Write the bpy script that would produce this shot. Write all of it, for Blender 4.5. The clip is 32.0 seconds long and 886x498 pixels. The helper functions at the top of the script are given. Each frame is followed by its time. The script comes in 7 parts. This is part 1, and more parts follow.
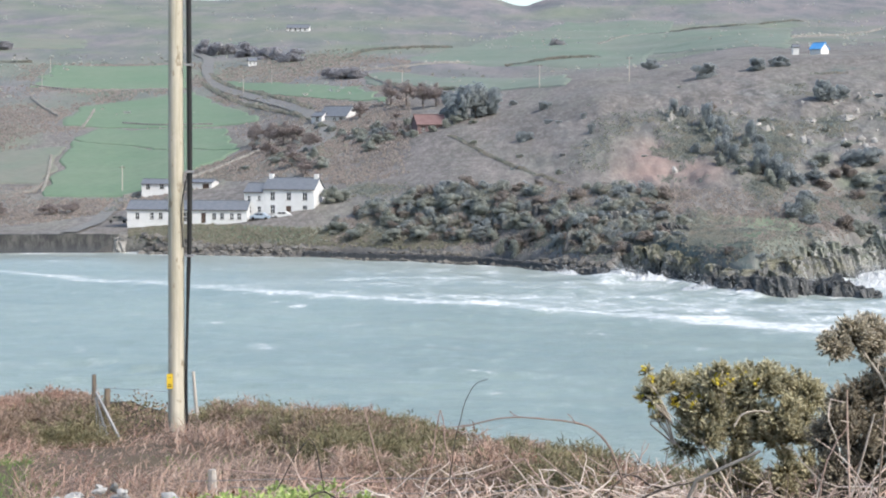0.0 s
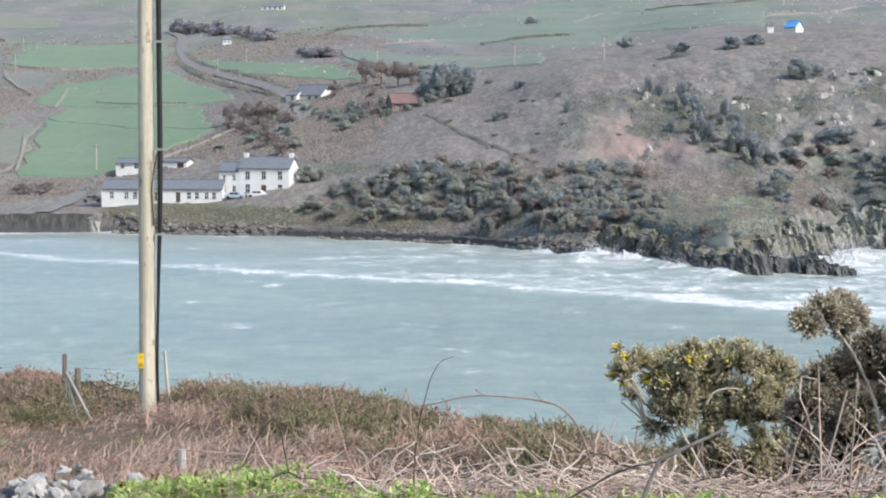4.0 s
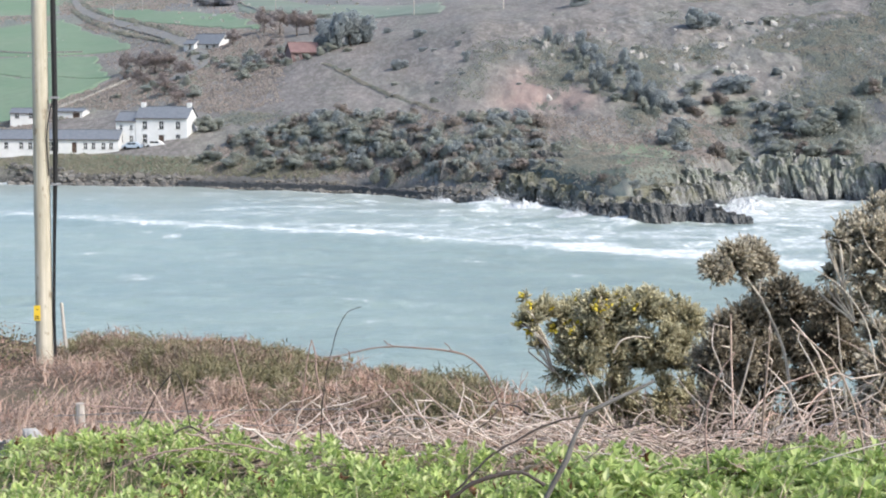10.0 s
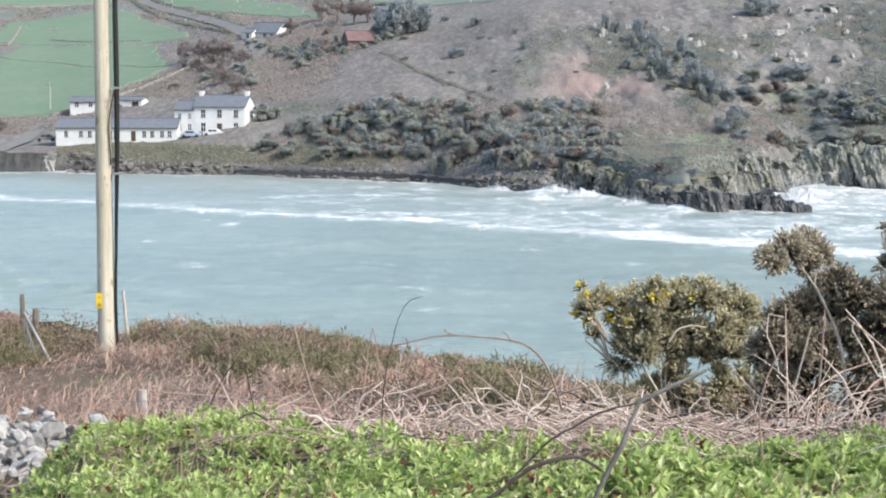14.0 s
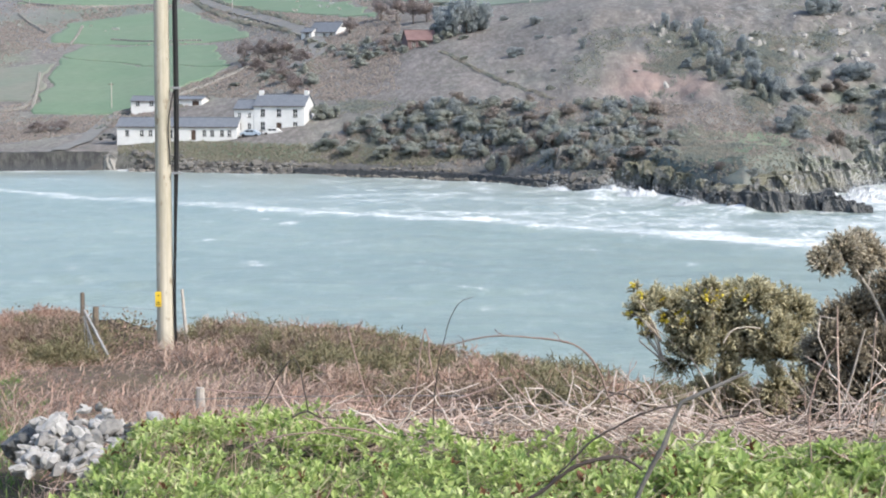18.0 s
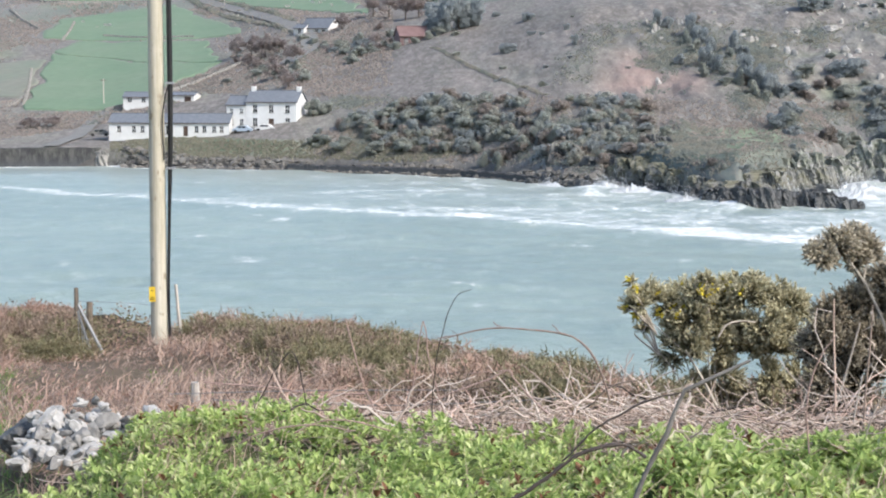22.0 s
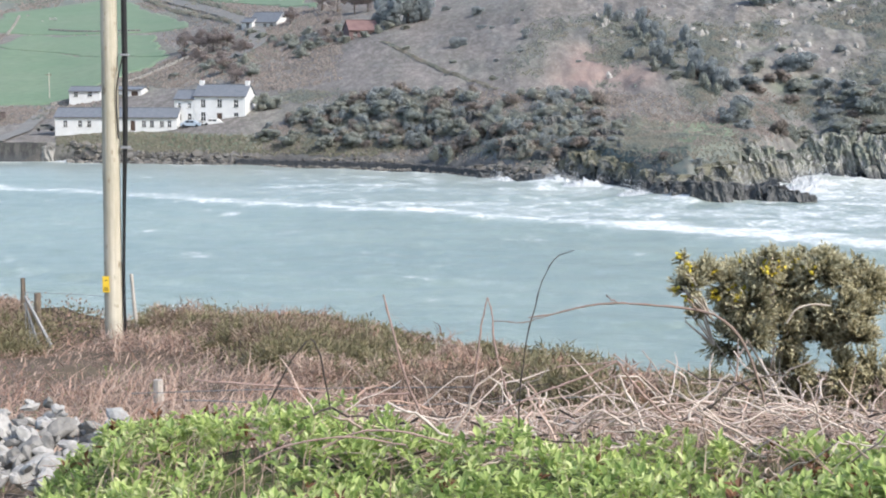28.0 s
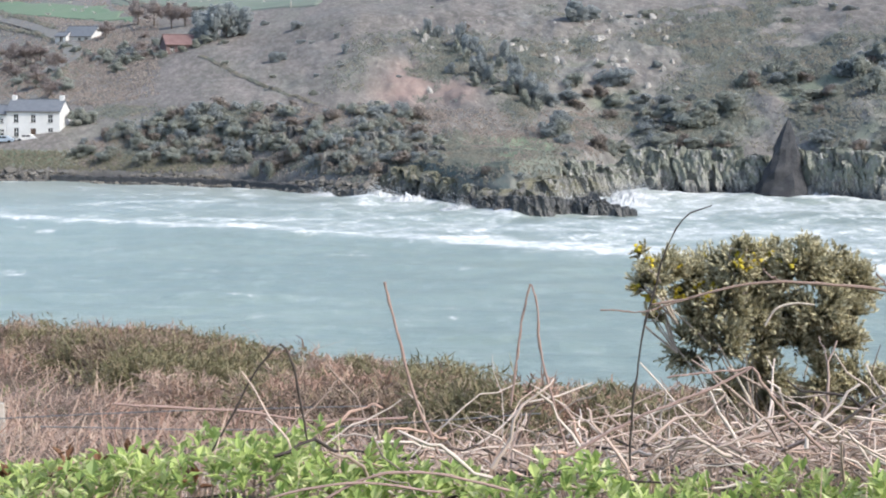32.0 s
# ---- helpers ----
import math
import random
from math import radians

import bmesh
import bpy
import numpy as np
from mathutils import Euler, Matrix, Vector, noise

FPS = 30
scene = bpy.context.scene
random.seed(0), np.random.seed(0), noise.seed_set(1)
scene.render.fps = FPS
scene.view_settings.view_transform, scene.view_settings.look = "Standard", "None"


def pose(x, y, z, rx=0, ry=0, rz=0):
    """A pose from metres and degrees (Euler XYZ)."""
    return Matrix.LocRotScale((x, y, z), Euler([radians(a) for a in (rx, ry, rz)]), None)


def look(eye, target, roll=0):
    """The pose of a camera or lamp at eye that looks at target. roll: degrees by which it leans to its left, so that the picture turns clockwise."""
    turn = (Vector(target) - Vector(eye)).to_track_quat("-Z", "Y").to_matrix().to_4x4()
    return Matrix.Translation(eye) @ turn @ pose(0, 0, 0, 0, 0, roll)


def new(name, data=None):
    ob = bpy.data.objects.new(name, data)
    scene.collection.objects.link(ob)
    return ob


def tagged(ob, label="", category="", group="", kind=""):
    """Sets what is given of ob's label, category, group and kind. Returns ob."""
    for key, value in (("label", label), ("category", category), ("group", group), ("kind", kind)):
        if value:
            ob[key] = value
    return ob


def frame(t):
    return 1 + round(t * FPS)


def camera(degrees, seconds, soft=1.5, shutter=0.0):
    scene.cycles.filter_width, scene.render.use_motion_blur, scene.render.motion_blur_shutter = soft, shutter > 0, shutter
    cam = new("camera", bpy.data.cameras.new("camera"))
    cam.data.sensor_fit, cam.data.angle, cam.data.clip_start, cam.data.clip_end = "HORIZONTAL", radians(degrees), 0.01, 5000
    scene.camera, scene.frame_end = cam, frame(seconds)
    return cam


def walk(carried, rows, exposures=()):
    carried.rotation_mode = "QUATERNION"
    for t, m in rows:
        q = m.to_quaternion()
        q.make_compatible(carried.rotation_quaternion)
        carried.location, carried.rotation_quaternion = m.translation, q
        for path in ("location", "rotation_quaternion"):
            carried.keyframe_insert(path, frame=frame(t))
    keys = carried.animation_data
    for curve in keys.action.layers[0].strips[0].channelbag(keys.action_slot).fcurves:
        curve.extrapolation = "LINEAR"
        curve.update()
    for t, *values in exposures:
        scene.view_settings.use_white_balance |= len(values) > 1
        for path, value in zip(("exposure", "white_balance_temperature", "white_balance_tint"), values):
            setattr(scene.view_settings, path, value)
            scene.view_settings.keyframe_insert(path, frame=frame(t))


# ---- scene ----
import itertools

# Plan: x east of the viewpoint, y out across the bay, z above the sea.
cam = camera(28.0, 32.0, soft=2.0)
PATH = [
    (0, (-0.043, -0.125, 22.213), (-0.029, 9.857, 21.609), 0.23),
    (0.5, (-0.034, -0.1, 22.159), (-0.075, 9.881, 21.547), 0.09),
    (1, (-0.026, -0.146, 22.162), (-0.137, 9.833, 21.516), 0.04),
    (1.5, (-0.036, -0.181, 22.158), (-0.24, 9.794, 21.487), 0.13),
    (2, (-0.045, -0.198, 22.183), (-0.444, 9.771, 21.503), 0.09),
    (2.5, (-0.025, -0.269, 22.202), (-0.525, 9.696, 21.531), 0.16),
    (3, (0.013, -0.214, 22.208), (-0.448, 9.752, 21.521), 0.03),
    (3.5, (0.022, -0.12, 22.206), (-0.137, 9.854, 21.506), 0.11),
    (4, (0.007, 0.03, 22.188), (0.158, 10.003, 21.466), 0.15),
    (4.5, (0.012, 0.039, 22.19), (0.352, 10.005, 21.445), 0.14),
    (6.5, (0.022, 0.135, 22.19), (0.804, 10.07, 21.363), 0.27),
    (7, (0.019, 0.265, 22.175), (0.846, 10.195, 21.332), 0.27),
    (7.5, (0.018, 0.306, 22.165), (0.858, 10.233, 21.304), 0.20),
    (8, (0.012, 0.222, 22.178), (0.832, 10.15, 21.303), 0.30),
    (8.5, (0.004, 0.243, 22.165), (0.785, 10.171, 21.262), 0.25),
    (9, (0.003, 0.164, 22.179), (0.757, 10.093, 21.254), 0.29),
    (9.5, (-0.011, 0.225, 22.166), (0.731, 10.152, 21.212), 0.20),
    (10, (-0.017, 0.255, 22.159), (0.695, 10.179, 21.157), 0.16),
    (10.5, (-0.019, 0.163, 22.17), (0.66, 10.085, 21.125), 0.24),
    (11, (-0.028, 0.184, 22.167), (0.617, 10.106, 21.102), 0.20),
    (11.5, (-0.036, 0.196, 22.166), (0.573, 10.119, 21.091), 0.14),
    (12, (-0.024, 0.129, 22.191), (0.552, 10.054, 21.117), 0.18),
    (12.5, (-0.017, 0.206, 22.177), (0.519, 10.134, 21.102), 0.05),
    (13, (-0.023, 0.125, 22.194), (0.469, 10.055, 21.12), 0.18),
    (13.5, (-0.032, 0.092, 22.198), (0.405, 10.025, 21.125), 0.13),
    (14, (-0.037, 0.097, 22.187), (0.356, 10.032, 21.118), 0.04),
    (14.5, (-0.031, 0.075, 22.199), (0.324, 10.011, 21.128), 0.07),
    (16.5, (-0.009, 0.083, 22.189), (0.167, 10.024, 21.119), -0.12),
    (17, (-0.005, 0.029, 22.201), (0.133, 9.97, 21.129), -0.10),
    (17.5, (-0.002, -0.049, 22.219), (0.103, 9.892, 21.143), 0.15),
    (18, (-0.009, 0.026, 22.202), (0.055, 9.968, 21.129), 0.03),
    (18.5, (0.01, -0.063, 22.218), (0.039, 9.879, 21.139), -0.06),
    (19, (0, 0, 22.2), (0.0, 9.942, 21.122), -0.00),
    (19.5, (-0.001, 0, 22.201), (-0.025, 9.941, 21.116), -0.07),
    (20, (-0.005, -0.083, 22.215), (-0.043, 9.857, 21.124), 0.05),
    (20.5, (-0.008, 0.01, 22.201), (-0.08, 9.95, 21.109), 0.00),
    (21, (-0.009, -0.055, 22.215), (-0.091, 9.885, 21.123), -0.01),
    (21.5, (-0.024, -0.004, 22.196), (-0.048, 9.937, 21.107), 0.04),
    (22, (-0.037, 0.003, 22.188), (0.071, 9.942, 21.094), 0.07),
    (22.5, (-0.011, 0.13, 22.165), (0.202, 10.063, 21.03), 0.10),
    (23, (0.039, 0.367, 22.136), (0.231, 10.299, 20.989), -0.09),
    (23.5, (-0.016, 0.396, 22.117), (0.17, 10.327, 20.958), 0.11),
    (24, (-0.168, 0.629, 22.076), (0.058, 10.558, 20.91), 0.10),
    (24.5, (-0.237, 0.765, 22.039), (0.005, 10.694, 20.876), 0.10),
    (25, (-0.206, 0.878, 22.045), (-0.054, 10.809, 20.883), 0.09),
    (25.5, (-0.253, 1.11, 21.985), (-0.182, 11.045, 20.845), -0.03),
    (27.5, (-0.347, 1.816, 21.839), (-0.309, 11.753, 20.719), -0.09),
    (28, (-0.462, 2.087, 21.803), (-0.063, 12.016, 20.686), 0.08),
    (28.5, (-0.488, 2.34, 21.749), (-0.033, 12.267, 20.634), 0.04),
    (29, (-0.549, 2.489, 21.714), (-0.123, 12.42, 20.621), -0.01),
    (29.5, (-0.657, 2.796, 21.676), (-0.042, 12.72, 20.615), 0.10),
    (30, (-0.667, 3.01, 21.633), (0.188, 12.917, 20.577), 0.05),
    (30.5, (-0.622, 3.465, 21.583), (0.483, 13.35, 20.553), -0.07),
    (31, (-0.735, 3.472, 21.555), (0.674, 13.32, 20.535), 0.28),
    (31.5, (-0.88, 3.686, 21.521), (0.659, 13.515, 20.511), 0.35),
    (32, (-0.936, 3.916, 21.473), (0.479, 13.763, 20.451), 0.25),
]
walk(cam, [(t, look(eye, target, roll)) for t, eye, target, roll in PATH],
     exposures=[(0.0, 0.90), (4.0, 0.90), (7.0, 1.01), (8.0, 0.92), (9.0, 1.02), (10.0, 1.01), (14.0, 1.04), (17.0, 0.99), (20.0, 0.99), (24.0, 1.01), (28.0, 1.00), (30.0, 0.96), (32.0, 0.96)])

# ---- daylight ----
SUN_TO = Vector((0.70, -0.54, 0.80)).normalized()
world = bpy.data.worlds.new("sky")
scene.world = world
world.use_nodes = True
_wn = world.node_tree.nodes
_sky = _wn.new("ShaderNodeTexSky")
_sky.sky_type, _sky.sun_disc = "NISHITA", False
_sky.sun_elevation = math.asin(SUN_TO.z)
_sky.sun_rotation = math.atan2(SUN_TO.x, SUN_TO.y)
_sky.dust_density, _sky.altitude = 2.0, 20
_wn["Background"].inputs["Strength"].default_value = 0.15
world.node_tree.links.new(_sky.outputs["Color"], _wn["Background"].inputs["Color"])
_sun = bpy.data.lights.new("sun", "SUN")
_sun.energy, _sun.angle, _sun.color = 2.0, radians(0.6), (1.0, 0.955, 0.895)
sun = new("sun", _sun)
sun.matrix_world = look((0, 0, 60), Vector((0, 0, 60)) - SUN_TO)

# ---- noise and mesh helpers ----
rng = np.random.default_rng(7)


def lattice(x, y, seed=0):
    """Smooth value noise from -1 to 1 on a unit lattice."""
    x, y = np.asarray(x, float), np.asarray(y, float)
    ix, iy = np.floor(x), np.floor(y)
    fx, fy = x - ix, y - iy
    fx, fy = fx * fx * (3 - 2 * fx), fy * fy * (3 - 2 * fy)

    def h(a, b):
        s = np.sin(a * 127.1 + b * 311.7 + seed * 74.7) * 43758.5453
        return 2 * (s - np.floor(s)) - 1

    return (h(ix, iy) * (1 - fx) + h(ix + 1, iy) * fx) * (1 - fy) + (h(ix, iy + 1) * (1 - fx) + h(ix + 1, iy + 1) * fx) * fy


def fbm(x, y, size, octaves=4, seed=0):
    out, amp = 0.0, 1.0
    for k in range(octaves):
        out = out + amp * lattice(np.asarray(x) / size, np.asarray(y) / size, seed + k)
        size, amp = size / 2.1, amp * 0.5
    return out / 1.6


def raw_mesh(name, verts, faces, material=None, smooth=False, colours=None):
    """A mesh from arrays; faces all with the same number of corners."""
    verts, faces = np.asarray(verts, np.float32), np.asarray(faces, np.int32)
    me = bpy.data.meshes.new(name)
    me.vertices.add(len(verts))
    me.vertices.foreach_set("co", verts.ravel())
    n = faces.shape[1]
    me.loops.add(faces.size)
    me.loops.foreach_set("vertex_index", faces.ravel())
    me.polygons.add(len(faces))
    me.polygons.foreach_set("loop_start", np.arange(0, faces.size, n, dtype=np.int32))
    me.polygons.foreach_set("use_smooth", np.full(len(faces), smooth))
    for key, values in (colours or {}).items():
        at = me.attributes.new(key, "FLOAT", "POINT")
        at.data.foreach_set("value", np.asarray(values, np.float32))
    me.update(calc_edges=True)
    me.validate()
    if material:
        me.materials.append(material)
    return me


def part(name, bm, material=None, parent=None, label="", smooth=False):
    """Links a bmesh or a mesh as ONE mesh object under a thing or a part."""
    if isinstance(bm, bmesh.types.BMesh):
        me = bpy.data.meshes.new(name)
        bm.to_mesh(me)
        bm.free()
        me.materials.append(material)
        if smooth:
            me.polygons.foreach_set("use_smooth", np.full(len(me.polygons), True))
    else:
        me = bm
    ob = new(name, me)
    if parent:
        ob.parent = parent
    if label:
        ob["label"] = label
    return ob


def box(bm, x0, x1, y0, y1, z0, z1, bevel=0.0):
    r = bmesh.ops.create_cube(bm, size=1)
    bmesh.ops.transform(bm, verts=r["verts"], matrix=Matrix.Translation(((x0 + x1) / 2, (y0 + y1) / 2, (z0 + z1) / 2)) @ Matrix.Diagonal((x1 - x0, y1 - y0, z1 - z0, 1)))
    if bevel:
        bmesh.ops.bevel(bm, geom=list({e for v in r["verts"] for e in v.link_edges}), offset=bevel, segments=1, affect="EDGES")
    return bm


def boxed(x0, x1, y0, y1, z0, z1, bevel=0.0):
    return box(bmesh.new(), x0, x1, y0, y1, z0, z1, bevel)


def tube_arrays(paths, sides=5):
    """Vertices and quads of round tubes: each path is a list of (x, y, z, radius)."""
    vs, fs, base = [], [], 0
    ang = np.linspace(0, 2 * np.pi, sides, endpoint=False)
    ring = np.stack([np.cos(ang), np.sin(ang)], 1)
    for p in paths:
        p = np.asarray(p, float)
        c, r = p[:, :3], p[:, 3]
        d = np.gradient(c, axis=0)
        d /= np.linalg.norm(d, axis=1, keepdims=True) + 1e-9
        ref = np.array([0.0, 0, 1]) if abs(d[:, 2]).mean() < 0.8 else np.array([1.0, 0, 0])
        a = np.cross(d, ref)
        a /= np.linalg.norm(a, axis=1, keepdims=True) + 1e-9
        b = np.cross(d, a)
        v = c[:, None] + r[:, None, None] * (ring[None, :, :1] * a[:, None] + ring[None, :, 1:] * b[:, None])
        vs.append(v.reshape(-1, 3))
        n = len(p)
        i, j = np.meshgrid(np.arange(n - 1), np.arange(sides), indexing="ij")
        k = (j + 1) % sides
        fs.append((base + np.stack([i * sides + j, i * sides + k, (i + 1) * sides + k, (i + 1) * sides + j], -1)).reshape(-1, 4))
        base += n * sides
    return np.concatenate(vs), np.concatenate(fs)


def curve_pts(points, n=14):
    """A smooth line through (x, y, z, radius) points."""
    p = np.asarray(points, float)
    t = np.r_[0, np.cumsum(np.linalg.norm(np.diff(p[:, :3], axis=0), axis=1) + 1e-6)]
    m = np.gradient(p, t, axis=0)
    out = []
    for s in np.linspace(0, t[-1], n):
        i = min(np.searchsorted(t, s, "right") - 1, len(t) - 2)
        h = t[i + 1] - t[i]
        w = (s - t[i]) / h
        out.append((2 * w**3 - 3 * w**2 + 1) * p[i] + (w**3 - 2 * w**2 + w) * h * m[i] + (3 * w**2 - 2 * w**3) * p[i + 1] + (w**3 - w**2) * h * m[i + 1])
    out = np.array(out)
    out[:, 3] = np.maximum(out[:, 3], p[:, 3].min())
    return out

# ---- materials ----
class Mat:
    """A node material being wired."""

    def __init__(self, name, rough=0.8, metal=0.0, spec=0.3):
        self.m = bpy.data.materials.new(name)
        self.m.use_nodes = True
        self.t = self.m.node_tree
        self.b = self.t.nodes["Principled BSDF"]
        self.b.inputs["Roughness"].default_value = rough
        self.b.inputs["Metallic"].default_value = metal
        self.b.inputs["Specular IOR Level"].default_value = spec
        self.c = self.t.nodes.new("ShaderNodeTexCoord").outputs["Object"]

    def node(self, kind, **inputs):
        n = self.t.nodes.new(kind)
        for k, v in inputs.items():
            self.put(n.inputs[k.replace("_", " ")], v)
        return n

    def put(self, socket, v):
        if isinstance(v, bpy.types.NodeSocket):
            self.t.links.new(v, socket)
        else:
            socket.default_value = v

    def noise(self, scale, detail=5.0, rough=0.6, stretch=None):
        v = self.c
        if stretch:
            v = self.node("ShaderNodeMapping", Vector=self.c, Scale=stretch).outputs[0]
        return self.node("ShaderNodeTexNoise", Vector=v, Scale=scale, Detail=detail, Roughness=rough).outputs[0]

    def island(self):
        return self.node("ShaderNodeNewGeometry").outputs["Random Per Island"]

    def each(self):
        return self.node("ShaderNodeObjectInfo").outputs["Random"]

    def attr(self, name):
        n = self.node("ShaderNodeAttribute")
        n.attribute_name = name
        return n.outputs["Fac"]

    def ramp(self, fac, *stops, ease="LINEAR"):
        n = self.node("ShaderNodeValToRGB", Fac=fac)
        n.color_ramp.interpolation = ease
        e = n.color_ramp.elements
        while len(e) < len(stops):
            e.new(0.5)
        for el, (p, c) in zip(e, stops):
            el.position, el.color = p, (*c, 1) if not isinstance(c, (int, float)) else (c, c, c, 1)
        return n.outputs[0]

    def mix(self, fac, a, b, mode="MIX"):
        n = self.t.nodes.new("ShaderNodeMix")
        n.data_type, n.blend_type = "RGBA", mode
        self.put(n.inputs[0], fac)
        for s, v in ((n.inputs[6], a), (n.inputs[7], b)):
            self.put(s, (*v, 1) if isinstance(v, tuple) and len(v) == 3 else v)
        return n.outputs[2]

    def math(self, op, a, b=0.0):
        n = self.t.nodes.new("ShaderNodeMath")
        n.operation = op
        self.put(n.inputs[0], a)
        self.put(n.inputs[1], b)
        return n.outputs[0]

    def colour(self, v):
        self.put(self.b.inputs["Base Color"], (*v, 1) if isinstance(v, tuple) and len(v) == 3 else v)
        return self

    def bump(self, height, strength=0.4, distance=0.05):
        n = self.node("ShaderNodeBump", Height=height, Strength=strength, Distance=distance)
        self.put(self.b.inputs["Normal"], n.outputs[0])
        return self

    def rough(self, v):
        self.put(self.b.inputs["Roughness"], v)
        return self


def plain(name, a, b, scale=6.0, rough=0.8, bump=0.2, distance=0.02, metal=0.0, spec=0.3, stretch=None):
    """Two tones mixed by noise at two scales, with fine relief."""
    m = Mat(name, rough, metal, spec)
    big, fine = m.noise(scale, 4), m.noise(scale * 9, 4, stretch=stretch)
    col = m.mix(m.ramp(big, (0.35, 0.0), (0.65, 1.0)), a, b)
    col = m.mix(m.ramp(fine, (0.3, 0.0), (0.75, 0.35)), col, tuple(v * 0.55 for v in a))
    m.colour(col).bump(fine, bump, distance)
    return m.m


def leafy(name, *tones, rough=0.6, translucent=0.25, patch=0.0):
    """Foliage: a tone for each leaf or clump, picked by chance, or in drifts of 1 / patch metres."""
    m = Mat(name, rough, 0, 0.25)
    stops = [(k / max(1, len(tones) - 1), c) for k, c in enumerate(tones)]
    if patch:
        spread = m.math("ADD", m.math("MULTIPLY", m.ramp(m.noise(patch, 4, 0.6), (0.36, 0.0), (0.64, 1.0)), 0.7), m.math("MULTIPLY", m.island(), 0.3))
        m.colour(m.ramp(spread, *stops))
    else:
        m.colour(m.mix(m.ramp(m.noise(0.9, 3), (0.35, 0.0), (0.7, 0.5)), m.ramp(m.island(), *stops), tones[0]))
    m.b.inputs["Subsurface Weight"].default_value = 0.0
    if translucent:
        t = m.node("ShaderNodeBsdfTranslucent")
        m.t.links.new(m.b.inputs["Base Color"].links[0].from_socket, t.inputs["Color"])
        s = m.node("ShaderNodeMixShader", Fac=translucent)
        m.t.links.new(m.b.outputs[0], s.inputs[1])
        m.t.links.new(t.outputs[0], s.inputs[2])
        m.t.links.new(s.outputs[0], m.t.nodes["Material Output"].inputs["Surface"])
    return m.m


def hillside_material():
    m = Mat("hillside_cover", 0.95, 0, 0.1)
    m.c = m.node("ShaderNodeMapping", Vector=m.c, Scale=(1.0, 0.5, 1.0)).outputs[0]
    big, mid, fine = m.noise(0.018, 5), m.noise(0.09, 6, 0.7), m.noise(0.55, 6, 0.75)
    brown = m.ramp(mid, (0.42, (0.135, 0.122, 0.11)), (0.5, (0.195, 0.172, 0.155)), (0.58, (0.255, 0.222, 0.2)))
    heath = m.ramp(fine, (0.42, (0.135, 0.125, 0.112)), (0.52, (0.198, 0.177, 0.158)), (0.6, (0.26, 0.23, 0.205)))
    col = m.mix(m.ramp(big, (0.35, 0.25), (0.65, 0.75)), brown, heath)
    col = m.mix(m.ramp(m.noise(0.13, 7, 0.72, stretch=(1, 0.6, 1)), (0.5, 0.0), (0.62, 0.55)), col, (0.19, 0.187, 0.172))
    col = m.mix(m.ramp(m.noise(0.07, 5, 0.65), (0.52, 0.0), (0.64, 0.45)), col, (0.25, 0.245, 0.195))
    speck = m.noise(0.9, 9, 0.8, stretch=(1, 0.7, 1))
    col = m.mix(m.ramp(speck, (0.44, 0.55), (0.52, 0.0)), col, (0.135, 0.125, 0.105))
    col = m.mix(m.ramp(speck, (0.52, 0.0), (0.6, 0.5)), col, (0.315, 0.29, 0.245))
    # Moor tones greyed with distance: the haze is put into the colour.
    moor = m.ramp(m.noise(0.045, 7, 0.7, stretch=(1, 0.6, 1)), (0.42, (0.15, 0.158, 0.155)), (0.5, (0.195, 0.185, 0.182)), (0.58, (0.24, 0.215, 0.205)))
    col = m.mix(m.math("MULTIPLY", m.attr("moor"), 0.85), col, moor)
    green = m.ramp(mid, (0.35, (0.145, 0.195, 0.115)), (0.65, (0.20, 0.23, 0.15)))
    col = m.mix(m.attr("meadow"), col, green)
    col = m.mix(m.math("MULTIPLY", m.attr("rust"), m.ramp(mid, (0.3, 0.4), (0.6, 1.0))), col, (0.33, 0.222, 0.185))
    scrub = m.ramp(m.noise(0.3, 6, 0.65), (0.38, (0.095, 0.12, 0.115)), (0.52, (0.145, 0.165, 0.14)), (0.66, (0.21, 0.195, 0.165)))
    col = m.mix(m.attr("scrub"), col, scrub)
    strata = m.noise(0.35, 6, 0.7, stretch=(1.6, 1.6, 0.35))
    rock = m.ramp(strata, (0.36, (0.07, 0.07, 0.068)), (0.5, (0.17, 0.165, 0.15)), (0.62, (0.27, 0.26, 0.235)), (0.72, (0.38, 0.365, 0.33)))
    col = m.mix(m.math("MULTIPLY", m.attr("rock"), m.ramp(m.noise(0.25, 4), (0.3, 0.35), (0.55, 1.0))), col, rock)
    col = m.mix(m.attr("wet"), col, m.mix(0.75, col, (0.03, 0.032, 0.034)))
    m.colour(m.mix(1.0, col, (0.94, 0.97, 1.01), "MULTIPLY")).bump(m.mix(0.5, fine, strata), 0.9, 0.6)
    return m.m


